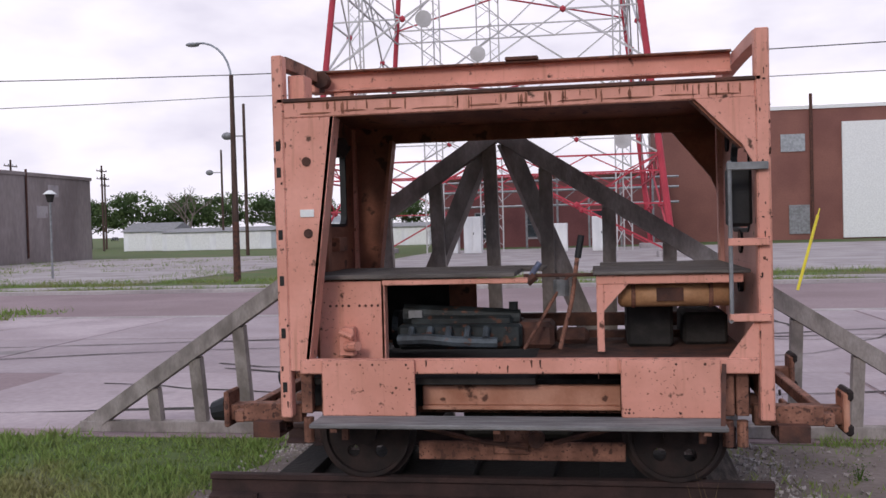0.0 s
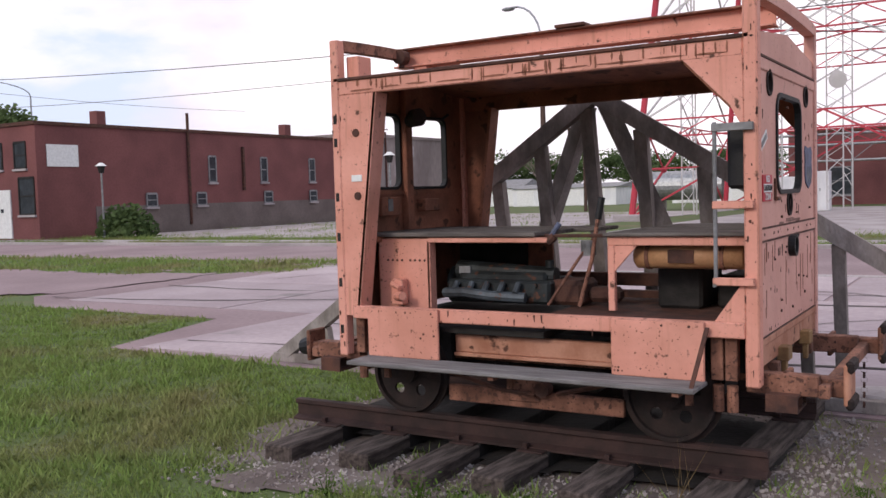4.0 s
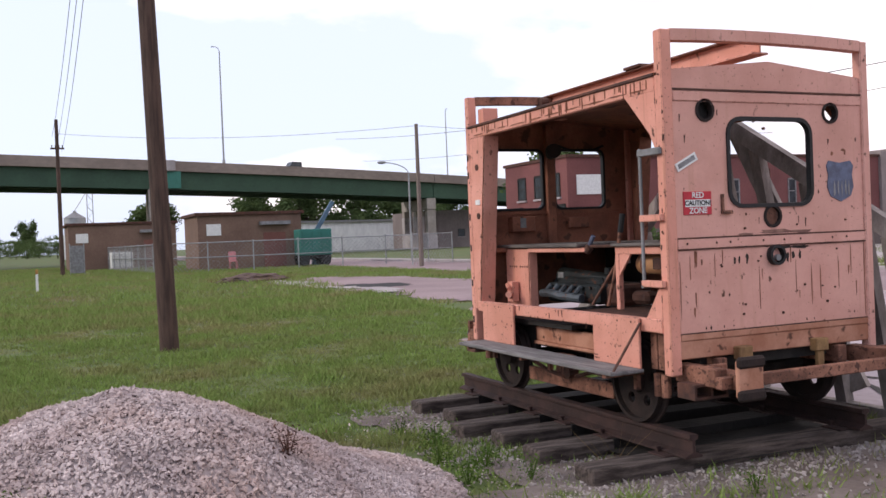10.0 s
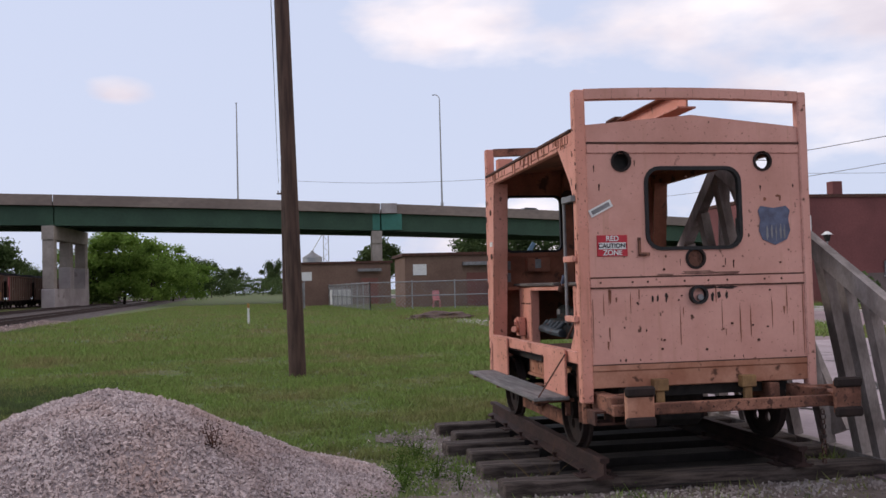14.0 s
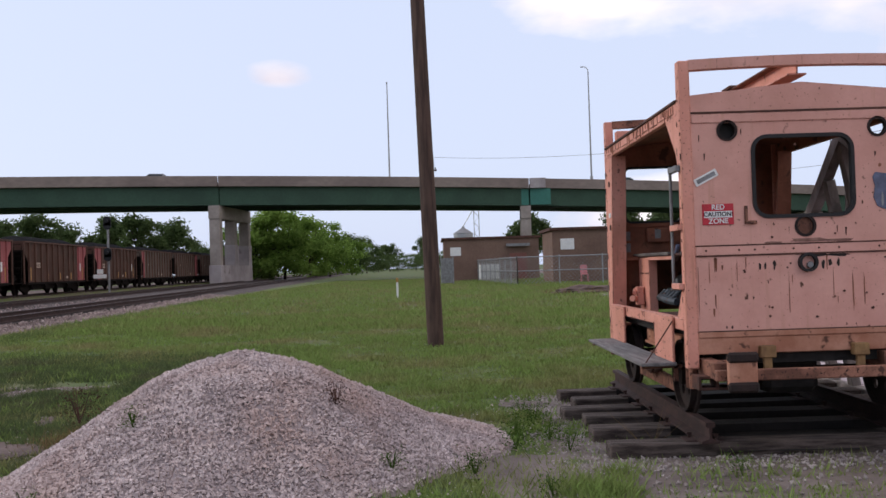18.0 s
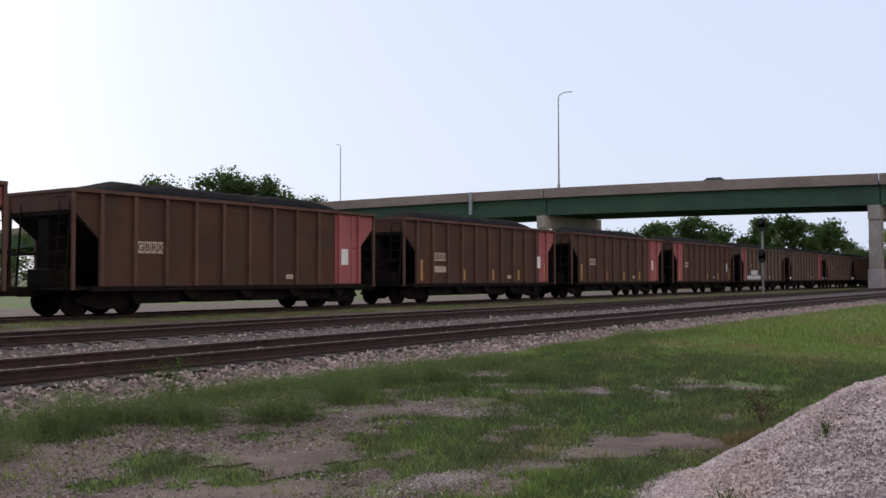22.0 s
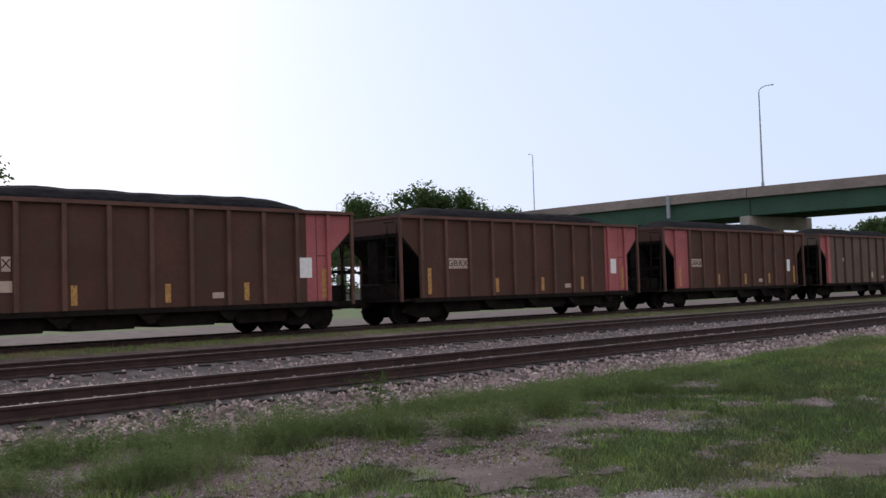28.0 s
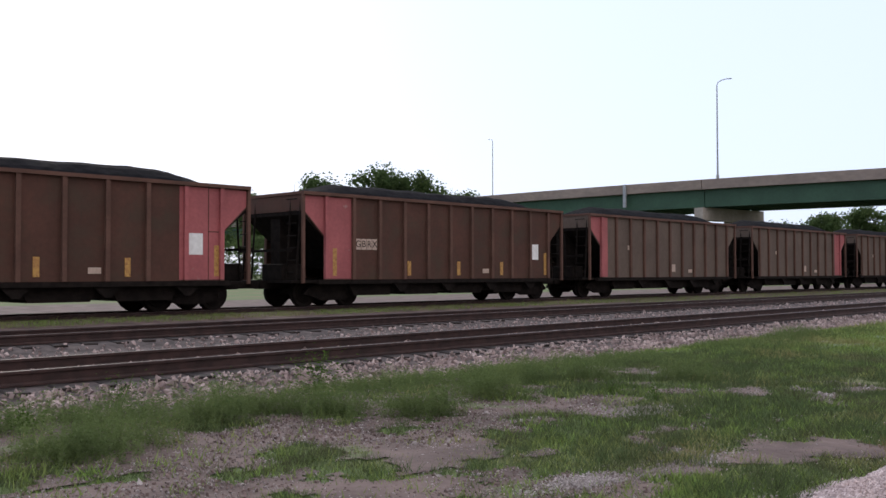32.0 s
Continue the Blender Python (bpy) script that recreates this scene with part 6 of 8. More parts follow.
for _ in range(40000):
    x, y = random.uniform(-9, 9), random.uniform(-11.6, -5.4)
    k = 0.12 - dirt_field(x, y)
    if k > random.uniform(-0.08, 0.14) and pile_h(x, y) < 0.01 and random.random() < (x + 9) / 4:
        c = 0.55 + 0.8 * max(0, noise.noise((x * 1.3, y * 1.9, 77))) + 0.5 * noise.noise((x * 3.5, y * 4.1, 78))
        pl.append((x, y, ground_z(x, y), random.uniform(0.6, 1.1) * max(0.3, min(1.2, c + 0.3 * k))))
tufts("turf_patch", pl, M["turfblade"], "low dark green grass patches in bare dirt", "grass", 0.04, 0.135, 9, 0.05, 0.0036)
pl = []
for _ in range(150):
    x, y = random.choice(((0.1, -5.75), (-0.25, -5.5), (-0.1, -5.6)))
    pl.append((random.gauss(x, 0.12), random.gauss(y, 0.12), ground_z(x, y), random.uniform(0.6, 1.1)))
tufts("dry_grass", pl, M["straw"], "dry straw-coloured grass tufts", "grass", 0.06, 0.2, 10, 0.05, 0.003)
pl = [(1.02 + 0.03 * k, -0.98 - 0.02 * k, -0.22, 1.0) for k in range(3)]
tufts("dry_stalks", pl, M["straw"], "thin dry grass stalks beside the display rail", "grass", 0.2, 0.42, 3, 0.03, 0.0035)
pl = []
for _ in range(9000):
    x = 12 - 190 * random.random() ** 1.5
    off = random.uniform(1.0, 2.3) if x > -25 else random.uniform(0.95, 3.6)
    z = 0.05 if off < 1.0 else (0.05 - (off - 1.0) * 0.06 if off < 2.2 else -0.04)
    pl.append((x, track_y(RAIL_C + off, x), z, random.uniform(0.5, 1.2)))
tufts("railside_grass", pl, M["blade"], "ragged green grass before the coal train", "grass", 0.03, 0.1, 6, 0.16, 0.009)
# verge beyond the street
pl = []
for _ in range(7000):
    x = random.uniform(-42, 25)
    y = random.uniform(20.7, 22.5) if random.random() < 0.6 else random.uniform(24.1, 27.3)
    if noise.noise((x * 0.3, y * 0.5, 21)) > -0.1:
        pl.append((x, y, -0.2, random.uniform(0.6, 1.3)))
for _ in range(2500):
    x, y = random.uniform(-39, -15), random.uniform(27, 60)
    if noise.noise((x * 0.22, y * 0.6, 31)) > 0.2:
        pl.append((x, y, -0.19, random.uniform(0.6, 1.5)))
tufts("verge_grass", pl, M["blade"], "ragged green grass on the street verge", "grass", 0.08, 0.22, 6, 0.16, 0.012)


def weed_plant(x, y, z, h, label, dry=False):
    t = thing("weed", x, y, z, label, "weed", "weeds")
    random.seed(int(x * 100) + int(y * 31))
    stems = []
    for _ in range(6):
        a, l = random.uniform(0, 6.28), random.uniform(0.6, 1.0) * h
        top = (math.cos(a) * l * 0.35, math.sin(a) * l * 0.35, l)
        stems.append(top)
        bm = B()
        rod(bm, (0, 0, 0), top, 0.005, 4, 0.002)
        part("stem", bm, M["rust"] if dry else M["weed"], t)
    vs, fs = [], []
    for _ in range(int(420 * (h / 0.4))):
        p = random.choice(stems)
        k = random.uniform(0.15, 1.05)
        c = Vector((p[0] * k + random.gauss(0, 0.08 * h / 0.3), p[1] * k + random.gauss(0, 0.08 * h / 0.3), max(0.01, p[2] * k + random.gauss(0, 0.03))))
        u = Vector((random.gauss(0, 1), random.gauss(0, 1), random.gauss(0, 0.6))).normalized()
        v = u.orthogonal().normalized()
        s = random.uniform(0.009, 0.022) * (h / 0.4) ** 0.5
        q = len(vs)
        vs += [tuple(c - u * s), tuple(c + v * s * 0.45), tuple(c + u * s), tuple(c - v * s * 0.45)]
        fs.append((q, q + 1, q + 2, q + 3))
    raw("foliage", vs, fs, M["rust"] if dry else M["weed"], t)


for x, y, h in ((1.87, -11.5, 0.55), (-0.57, -8.7, 0.22), (6.2, -11.3, 0.5), (5.2, -10.9, 0.3), (3.1, -11.4, 0.35), (4.1, -11.6, 0.38), (0.9, -2.0, 0.25), (0.3, -1.95, 0.22), (1.75, -2.35, 0.2), (2.0, -2.9, 0.16), (2.35, -1.9, 0.15), (1.9, -4.6, 0.14), (2.6, -5.0, 0.16), (-0.6, -9.3, 0.2), (6.9, -10.4, 0.25), (1.95, -0.6, 0.14), (-0.2, -1.75, 0.24), (0.55, -1.7, 0.2), (-0.8, -1.8, 0.15), (1.0, -1.6, 0.18), (2.2, 0.4, 0.12), (2.9, -1.2, 0.14), (3.4, -0.9, 0.16), (2.6, 0.9, 0.12)):
    weed_plant(x, y, ground_z(x, y) + (pile_h(x, y) if h < 0.18 else 0), h, "leafy green weed growing from gravel")
weed_plant(1.5, -3.3, ground_z(1.5, -3.3) + pile_h(1.5, -3.3) - 0.02, 0.2, "dry brown weed on the gravel heap", True)
weed_plant(0.2, -5.6, 0.0, 0.3, "dry straw-coloured weed beside the gravel heap", True)


# ---------------- poles and cables ----------------
def wood_pole(x, y, z, h, r, label, lean=0.0, arms=()):
    t = thing("utility_pole", x, y, z, label, "utility pole", "utility poles")
    bm = B()
    rod(bm, (0, 0, -0.2), (0, lean, h), r, 14, r * 0.72)
    part("pole", bm, M["pole"], t, smooth=False)
    for za, w in arms:
        bm = B()
        box(bm, -0.06, -w / 2, za, 0.06, w / 2, za + 0.12)
        part("crossarm", bm, M["pole"], t)
        for q in np.linspace(-w / 2 + 0.1, w / 2 - 0.1, 4):
            bm = B()
            rod(bm, (0, q, za + 0.12), (0, q, za + 0.3), 0.04, 6)
            part("insulator", bm, M["greypost"], t)
    return t


wood_pole(-8.61, -2.58, -0.18, 11.5, 0.148, "tall brown wooden utility pole in the grass", lean=-0.27)
p2 = wood_pole(-64.5, -2.5, -0.2, 11.0, 0.16, "dark utility pole with hanging cables", arms=((8.9, 0.9),))
gp = wood_pole(-44, 16.35, -0.2, 8.3, 0.14, "pale grey utility pole by the fence")
gp.children[0].data.materials[0] = M["greypole"]


def cable(a, b, sag, r=0.012, label="thin black overhead cable"):
    bm = B()
    a, b = Vector(a), Vector(b)
    pts = [a.lerp(b, k / 12) - Vector((0, 0, sag * 4 * (k / 12) * (1 - k / 12))) for k in range(13)]
    tube(bm, pts, r, 5)
    ob = link("overhead_cable", bm, M["cable"])
    return tagged(ob, label, "cable", "overhead cables")


for k, dy in enumerate((-0.3, 0.0, 0.3)):
    cable((-8.61, -2.95 + dy * 0.2, 11.0 - 0.4 * k), (-64.5, -2.5 + dy, 9.6 - 0.5 * k), 0.8)
cable((-64.5, -2.5, 9.8), (-44, 16.35, 8.0), 0.5)
cable((-44, 16.35, 8.0), (-40.5, 40, 7.4), 0.3)
cable((-90, 26, 12.5), (-12.6, 26.4, 7.4), 0.9, 0.02)
cable((-12.6, 26.4, 7.4), (60, 26, 9.5), 0.9, 0.02)
cable((-80, 25.5, 9.2), (-12.6, 26.4, 6.6), 0.8, 0.015)
cable((-12.6, 26.4, 6.6), (60, 26, 8.0), 0.8, 0.015)

lp = thing("street_lamp", -12.6, 26.4, -0.2, "rusty-based curved street lamp by the street", "street lamp")
bm = B()
rod(bm, (0, 0, 0), (0, 0, 2.2), 0.14, 10, 0.12)
part("lamp_base", bm, M["rust"], lp, "rusty lower pole")
bm = B()
rod(bm, (0, 0, 2.2), (0, 0, 7.6), 0.12, 10, 0.075)
part("pole", bm, M["pole"], lp, "brown weathered upper pole")
bm = B()
tube(bm, [(-2.2 * (1 - math.cos(a)), 1.6 * (1 - math.cos(a)), 7.4 + 1.75 * math.sin(a)) for a in np.linspace(0, 1.45, 8)], 0.04, 8)
part("arm", bm, M["lampgrey"], lp)
bm = B()
bmesh.ops.create_icosphere(bm, subdivisions=2, radius=0.22, matrix=Matrix.Translation((-2.15, 1.55, 9.12)) @ Matrix.Diagonal((1.3, 0.9, 0.4, 1)))
part("lamp_head", bm, M["lampgrey"], lp)


def arm_lamp(x, y, h, reach, dirv, name="street_lamp", label="grey street lamp with a long curved arm"):
    t = thing(name, x, y, -0.2, label, "street lamp", "street lamps")
    bm = B()
    rod(bm, (0, 0, 0), (0, 0, h - 0.9), 0.09, 8, 0.06)
    part("pole", bm, M["lampgrey"], t)
    bm = B()
    tube(bm, [(dirv[0] * reach * (1 - math.cos(a)), dirv[1] * reach * (1 - math.cos(a)), h - 0.9 + 0.9 * math.sin(a)) for a in np.linspace(0, 1.5, 7)], 0.04, 6)
    part("arm", bm, M["lampgrey"], t)
    bm = B()
    bmesh.ops.create_icosphere(bm, subdivisions=2, radius=0.3, matrix=Matrix.Translation((dirv[0] * reach, dirv[1] * reach, h)) @ Matrix.Diagonal((1.2, 1.2, 0.4, 1)))
    part("lamp_head", bm, M["lampgrey"], t)


arm_lamp(-60, 37.9, 10.9, 3.6, (-0.1, -0.99))
arm_lamp(-60, 22.2, 7.5, 2.1, (-0.1, -0.99))
for x, y, h in ((-27.5, 66, 12.3), (-42, 96, 11.5)):
    t = thing("floodlight_pole", x, y, -0.2, "brown pole with a floodlight on a short arm", "floodlight", "floodlight poles")
    bm = B()
    rod(bm, (0, 0, 0), (0, 0, h), 0.16, 8, 0.12)
    part("pole", bm, M["pole"], t)
    bm = B()
    rod(bm, (0, 0, h - 2.6), (-1.0, -0.3, h - 2.6), 0.05, 6)
    part("arm", bm, M["greypost"], t)
    bm = B()
    bmesh.ops.create_icosphere(bm, subdivisions=2, radius=0.4, matrix=Matrix.Translation((-1.3, -0.4, h - 2.6)) @ Matrix.Diagonal((1.2, 0.8, 0.8, 1)))
    part("lamp_head", bm, M["greypost"], t)
for x, y in ((-66, 92), (-62, 105), (-70, 120)):
    wood_pole(x, y, -0.2, 11, 0.15, "distant wooden utility pole with crossarms", arms=((10.2, 2.4), (9.2, 2.4)))
tk = thing("storage_tank", -19.5, 67, -0.2, "horizontal silver storage tank on saddles", "tank")
bm = B()
rod(bm, (-3.2, 0, 1.9), (3.2, 0, 1.9), 1.15, 24)
part("shell", bm, M["steel"], tk)
for dx in (-2, 2):
    bm = B()
    box(bm, dx - 0.2, -1.0, 0, dx + 0.2, 1.0, 1.0)
    part("saddle", bm, M["concrete"], tk)


def globe_lamp(x, y, h):
    t = thing("post_lamp", x, y, -0.2, "slim dark post lamp with a white cap", "street lamp", "post lamps")
    bm = B()
    rod(bm, (0, 0, 0), (0, 0, h - 0.4), 0.05, 8)
    part("post", bm, M["greypost"], t)
    bm = B()
    rod(bm, (0, 0, h - 0.4), (0, 0, h - 0.05), 0.12, 10, 0.2)
    part("lantern", bm, M["dark"], t)
    bm = B()
    rod(bm, (0, 0, h - 0.05), (0, 0, h + 0.12), 0.3, 12, 0.08)
    part("cap", bm, M["white"], t, "white lamp cap")


globe_lamp(-22.9, 31.0, 3.75)
globe_lamp(-36.9, 25.5, 3.75)


# ---------------- buildings ----------------
def window(parent, x, y, z, w, h, axis, frame_m="white", sill=True, out=1):
    """A framed window on a wall that faces along axis ('x' or 'y'), out = +1 or -1."""
    def bx(bm, a0, a1, d0, d1, z0, z1):
        d0, d1 = sorted((d0 * out, d1 * out))
        if axis == "x":
            box(bm, x + d0, y + a0, z + z0, x + d1, y + a1, z + z1)
        else:
            box(bm, x + a0, y + d0, z + z0, x + a1, y + d1, z + z1)
    bm = B()
    bx(bm, -w / 2, w / 2, -0.12, 0.012, 0, h)
    g = part("window", bm, M["glass"], parent)
    bm = B()
    for a0, a1, z0, z1 in ((-w / 2 - 0.05, -w / 2 + 0.04, 0, h), (w / 2 - 0.04, w / 2 + 0.05, 0, h), (-w / 2, w / 2, h - 0.06, h + 0.05), (-w / 2, w / 2, -0.03, 0.05), (-w / 2, w / 2, h * 0.5 - 0.03, h * 0.5 + 0.03)):
        bx(bm, a0, a1, 0.0, 0.05, z0, z1)
    part("window_frame", bm, M[frame_m], g)
    if sill:
        bm = B()
        bx(bm, -w / 2 - 0.1, w / 2 + 0.1, 0.0, 0.12, -0.14, -0.03)
        part("window_sill", bm, M["concrete"], g)
    return g


bb = thing("brick_building", -40, 24, -0.2, "long two-storey red brick building with small windows", "building")
bb.matrix_basis = Matrix()
bm = B()
box(bm, -47.6, 24, -0.4, -40, 48.85, 5.75)
part("wall", bm, M["brick"], bb)
bm = B()
box(bm, -47.7, 23.9, 5.75, -39.9, 48.85, 5.93)
part("coping", bm, M["rust"], bb, "dark coping")
bm = B()
box(bm, -40.02, 27.5, -0.3, -39.95, 48.84, 1.45)
part("plinth", bm, M["brickbase"], bb, "grey painted plinth")
for y in (28.7, 44.4):
    bm = B()
    box(bm, -41.3, y - 0.3, 5.7, -40.7, y + 0.3, 6.75)
    part("chimney", bm, M["brick"], bb)
for y in (36.3, 41.0, 46.0):
    window(bb, -40, y, 2.75, 0.6, 1.6, "x", "greypost")
for y in (31.35, 35.25, 41.3, 46.0):
    window(bb, -39.95, y, 1.35, 0.75, 0.75, "x", "greypost")
bm = B()
box(bm, -39.98, 24.6, 3.6, -39.93, 26.5, 4.75)
part("wall_panel", bm, M["white"], bb, "blank white sign panel")
bm = B()
rod(bm, (-39.9, 34.3, 0.2), (-39.9, 34.3, 6.9), 0.09, 8)
part("flue_pipe", bm, M["rust"], bb, "tall brown flue pipe")
bm = B()
box(bm, -39.98, 38.9, 2.2, -39.82, 39.05, 5.0)
part("downpipe", bm, M["rust"], bb)
for x in (-41.3, -43.3, -45.4):
    window(bb, x, 24, 3.55, 0.95, 1.35, "y", "dark", out=-1)
for x in (-40.9, -46.0):
    window(bb, x, 24, 1.15, 1.25, 1.9, "y", "dark", out=-1)
bm = B()
box(bm, -44.25, 23.93, -0.1, -42.25, 24.02, 2.45)
part("door", bm, M["white"], bb, "white double door")
for x in (-43.6, -43.1):
    bm = B()
    box(bm, x, 23.92, 1.25, x + 0.25, 23.93, 1.45)
    part("door_window", bm, M["glass"], bb)
gb = thing("grey_building", -40, 56, -0.2, "plain grey rendered building with stained walls", "building")
gb.matrix_basis = Matrix()
bm = B()
box(bm, -52, 48.9, -0.4, -39.8, 63.6, 6.15)
part("wall", bm, M["greywall"], gb)
bm = B()
box(bm, -52.1, 50.9, 6.15, -39.7, 63.7, 6.4)
part("coping", bm, M["greywall"], gb)
bm = B()
rod(bm, (-39.72, 54.9, 0.2), (-39.72, 54.9, 6.6), 0.08, 8)
part("downpipe", bm, M["rust"], gb)
for z, dy in ((3.1, 0), (4.7, 1.5)):
    bm = B()
    box(bm, -39.82, 56.2 + dy, z, -39.79, 57.6 + dy, z + 0.9, 0.01)
    part("mortar_patch", bm, M["concrete"], gb, "paler patched render")

hall = thing("brown_brick_building", 7, 78, -0.2, "large brown brick industrial building with a white door", "building")
hall.matrix_basis = Matrix()
bm = B()
box(bm, 6.5, 78, -0.4, 70, 100, 11.0)
part("wall", bm, M["brownbrick"], hall)
bm = B()
box(bm, 6.4, 77.9, 11.0, 70, 100, 11.3)
part("coping", bm, M["white"], hall, "pale coping")
bm = B()
box(bm, 21.4, 77.8, -0.1, 31, 78.02, 9.8)
part("loading_door", bm, M["white"], hall, "large white loading door")
bm = B()
box(bm, 16.4, 77.9, 7.4, 18.4, 78.02, 8.9)
part("louvre", bm, M["steel"], hall, "pale louvre")
bm = B()
box(bm, 17.0, 77.9, 0.3, 18.7, 78.02, 2.8)
part("door", bm, M["greypost"], hall, "grey door")
for x in (18.9,):
    bm = B()
    rod(bm, (x, 77.85, 0.2), (x, 77.85, 12.3), 0.14, 8)
    part("downpipe", bm, M["rust"], hall)
low = thing("red_plant_building", -3, 74, -0.2, "low dark red brick plant building behind the tower", "building")
low.matrix_basis = Matrix()
bm = B()
box(bm, -13, 74, -0.4, 6.4, 84, 5.6)
part("wall", bm, M["brick"], low)
bm = B()
box(bm, -13.1, 73.9, 5.6, 6.4, 84, 5.8)
part("coping", bm, M["rust"], low)
for x in (-9, -4.5, 1):
    window(low, x, 74, 0.6, 1.6, 2.2, "y", "greypost", out=-1)
# pipe rack before it
rack = thing("pipe_rack", -3, 69, -0.2, "grey steel pipe rack with several pipes", "pipe rack")
rack.matrix_basis = Matrix()
for z in (3.2, 4.4, 5.2):
    bm = B()
    rod(bm, (-13, 69, z), (7, 69, z), 0.09, 8)
    part("pipe", bm, M["steel"], rack)
for x in np.arange(-12.5, 7.5, 2.5):
    bm = B()
    box(bm, x - 0.08, 68.9, -0.2, x + 0.08, 69.1, 5.4)
    part("rack_post", bm, M["greypost"], rack)
for x in np.arange(-12.5, 5, 2.5):
    bm = B()
    beam(bm, (x, 68.95, 3.2), (x + 2.5, 68.95, 5.2), 0.06, 0.06)
    part("rack_brace", bm, M["greypost"], rack)
for x, w, h in ((-9.6, 1.5, 2.2), (-7.8, 1.2, 2.5), (-2.2, 1.6, 1.9), (0.8, 1.1, 2.3)):
    t = thing("switch_cabinet", x, 56 + w, -0.18, "pale grey outdoor switch cabinet", "cabinet", "switch cabinets")
    bm = B()
    box(bm, -w / 2, -0.5, 0, w / 2, 0.5, h, 0.03)
    part("body", bm, M["metalroof"], t)
    bm = B()
    box(bm, -w / 2 + 0.08, -0.53, 0.15, -0.02, -0.5, h - 0.1, 0.01)
    box(bm, 0.02, -0.53, 0.15, w / 2 - 0.08, -0.5, h - 0.1, 0.01)
    part("door", bm, M["metalroof"], t)
    bm = B()
    box(bm, 0.05, -0.57, h * 0.5, 0.09, -0.53, h * 0.5 + 0.18)
    part("handle", bm, M["dark"], t)

# lattice tower
tw = thing("lattice_tower", -5.2, 52.3, -0.2, "red and white steel lattice radio tower", "tower")
tw.matrix_basis = Matrix()
TC, HALF = (-5.35, 52.5), 9.75


def leg(z, sx, sy):
    k = HALF - 0.1 * z
    return (TC[0] + sx * k, TC[1] + sy * k, z)


LV = [0, 5.2, 10.2, 16, 23, 31]
for sx, sy in ((-1, -1), (1, -1), (1, 1), (-1, 1)):
    for z0, z1 in zip(LV, LV[1:]):
        bm = B()
        rod(bm, leg(z0, sx, sy), leg(z1, sx, sy), 0.18, 8)
        part("tower_leg", bm, M["towerred"], tw)
    bm = B()
    box(bm, TC[0] + sx * HALF - 0.8, TC[1] + sy * HALF - 0.8, -0.3, TC[0] + sx * HALF + 0.8, TC[1] + sy * HALF + 0.8, 0.15, 0.05)
    part("footing", bm, M["concrete"], tw)
sides = (((-1, -1), (1, -1)), ((1, -1), (1, 1)), ((1, 1), (-1, 1)), ((-1, 1), (-1, -1)))
for a, b in sides:
    for i, (z0, z1) in enumerate(zip(LV, LV[1:])):
        mm = M["towerred"] if i < 1 else M["towerwhite"]
        A0, B0, A1, B1 = (Vector(v) for v in (leg(z0, *a), leg(z0, *b), leg(z1, *a), leg(z1, *b)))
        mid0, mid1 = (A0 + B0) / 2, (A1 + B1) / 2
        bm = B()
        for off in (0, 0.9):
            beam(bm, A1 + Vector((0, 0, off * -1)), B1 + Vector((0, 0, off * -1)), 0.09, 0.09)
        for k in range(10):
            p, q = A1.lerp(B1, k / 10), A1.lerp(B1, (k + 1) / 10)
            beam(bm, p - Vector((0, 0, 0.9 * (k % 2))), q - Vector((0, 0, 0.9 * ((k + 1) % 2))), 0.06, 0.06)
        part("tower_girt", bm, M["towerred"] if i < 2 else M["towerwhite"], tw)
        for p, q in ((A0, mid1), (B0, mid1)):
            bm = B()
            beam(bm, p, q, 0.10, 0.10)
            part("tower_brace", bm, mm, tw)
            c = p.lerp(q, 0.5)
            edge = (A0.lerp(A1, 0.5) if p == A0 else B0.lerp(B1, 0.5))
            low_c = p.lerp(mid0, 0.5) if i == 0 else p.lerp(mid0, 0.5)
            bm = B()
            beam(bm, edge, c, 0.08, 0.08)
            beam(bm, c, (A1 if p == A0 else B1), 0.08, 0.08)
            if i:
                beam(bm, c, mid0, 0.07, 0.07)
            part("tower_substrut", bm, mm, tw)
            bm = B()
            bmesh.ops.create_icosphere(bm, subdivisions=1, radius=0.2, matrix=Matrix.Translation(c))
            part("node_plate", bm, M["towerred"], tw)
# slim masts and hangers inside the tower
for mx, my, s in ((-9.0, 49.5, 0.55), (-6.0, 53.5, 0.7), (-12.6, 45.5, 0.4), (2.2, 51.0, 0.45)):
    bm = B()
    for dx, dy in ((-s, -s), (s, -s), (0, s)):
        rod(bm, (mx + dx, my + dy, 0), (mx + dx, my + dy, 31), 0.045, 5)
    for k, z in enumerate(np.arange(0.4, 30.5, 0.9)):
        e = s if k % 2 else -s
        beam(bm, (mx - e, my - s, z), (mx + e, my - s, z + 0.9), 0.035, 0.035)
        beam(bm, (mx + e, my - s, z), (mx, my + s, z + 0.9), 0.035, 0.035)
    part("inner_mast", bm, M["towerwhite"], tw, "slim pale lattice mast")
for a, b in sides:
    for z in (10.2, 16):
        A1, B1 = Vector(leg(z, *a)), Vector(leg(z, *b))
        for q in (0.2, 0.35, 0.65, 0.8):
            p = A1.lerp(B1, q)
            bm = B()
            beam(bm, p + Vector((0, 0, 0.2)), p - Vector((0, 0, 2.4)), 0.05, 0.05)
            part("hanger", bm, M["towerwhite"], tw)
        bm = B()
        beam(bm, A1, Vector((TC[0], TC[1], z)), 0.09, 0.09)
        part("plan_brace", bm, M["towerred"], tw)
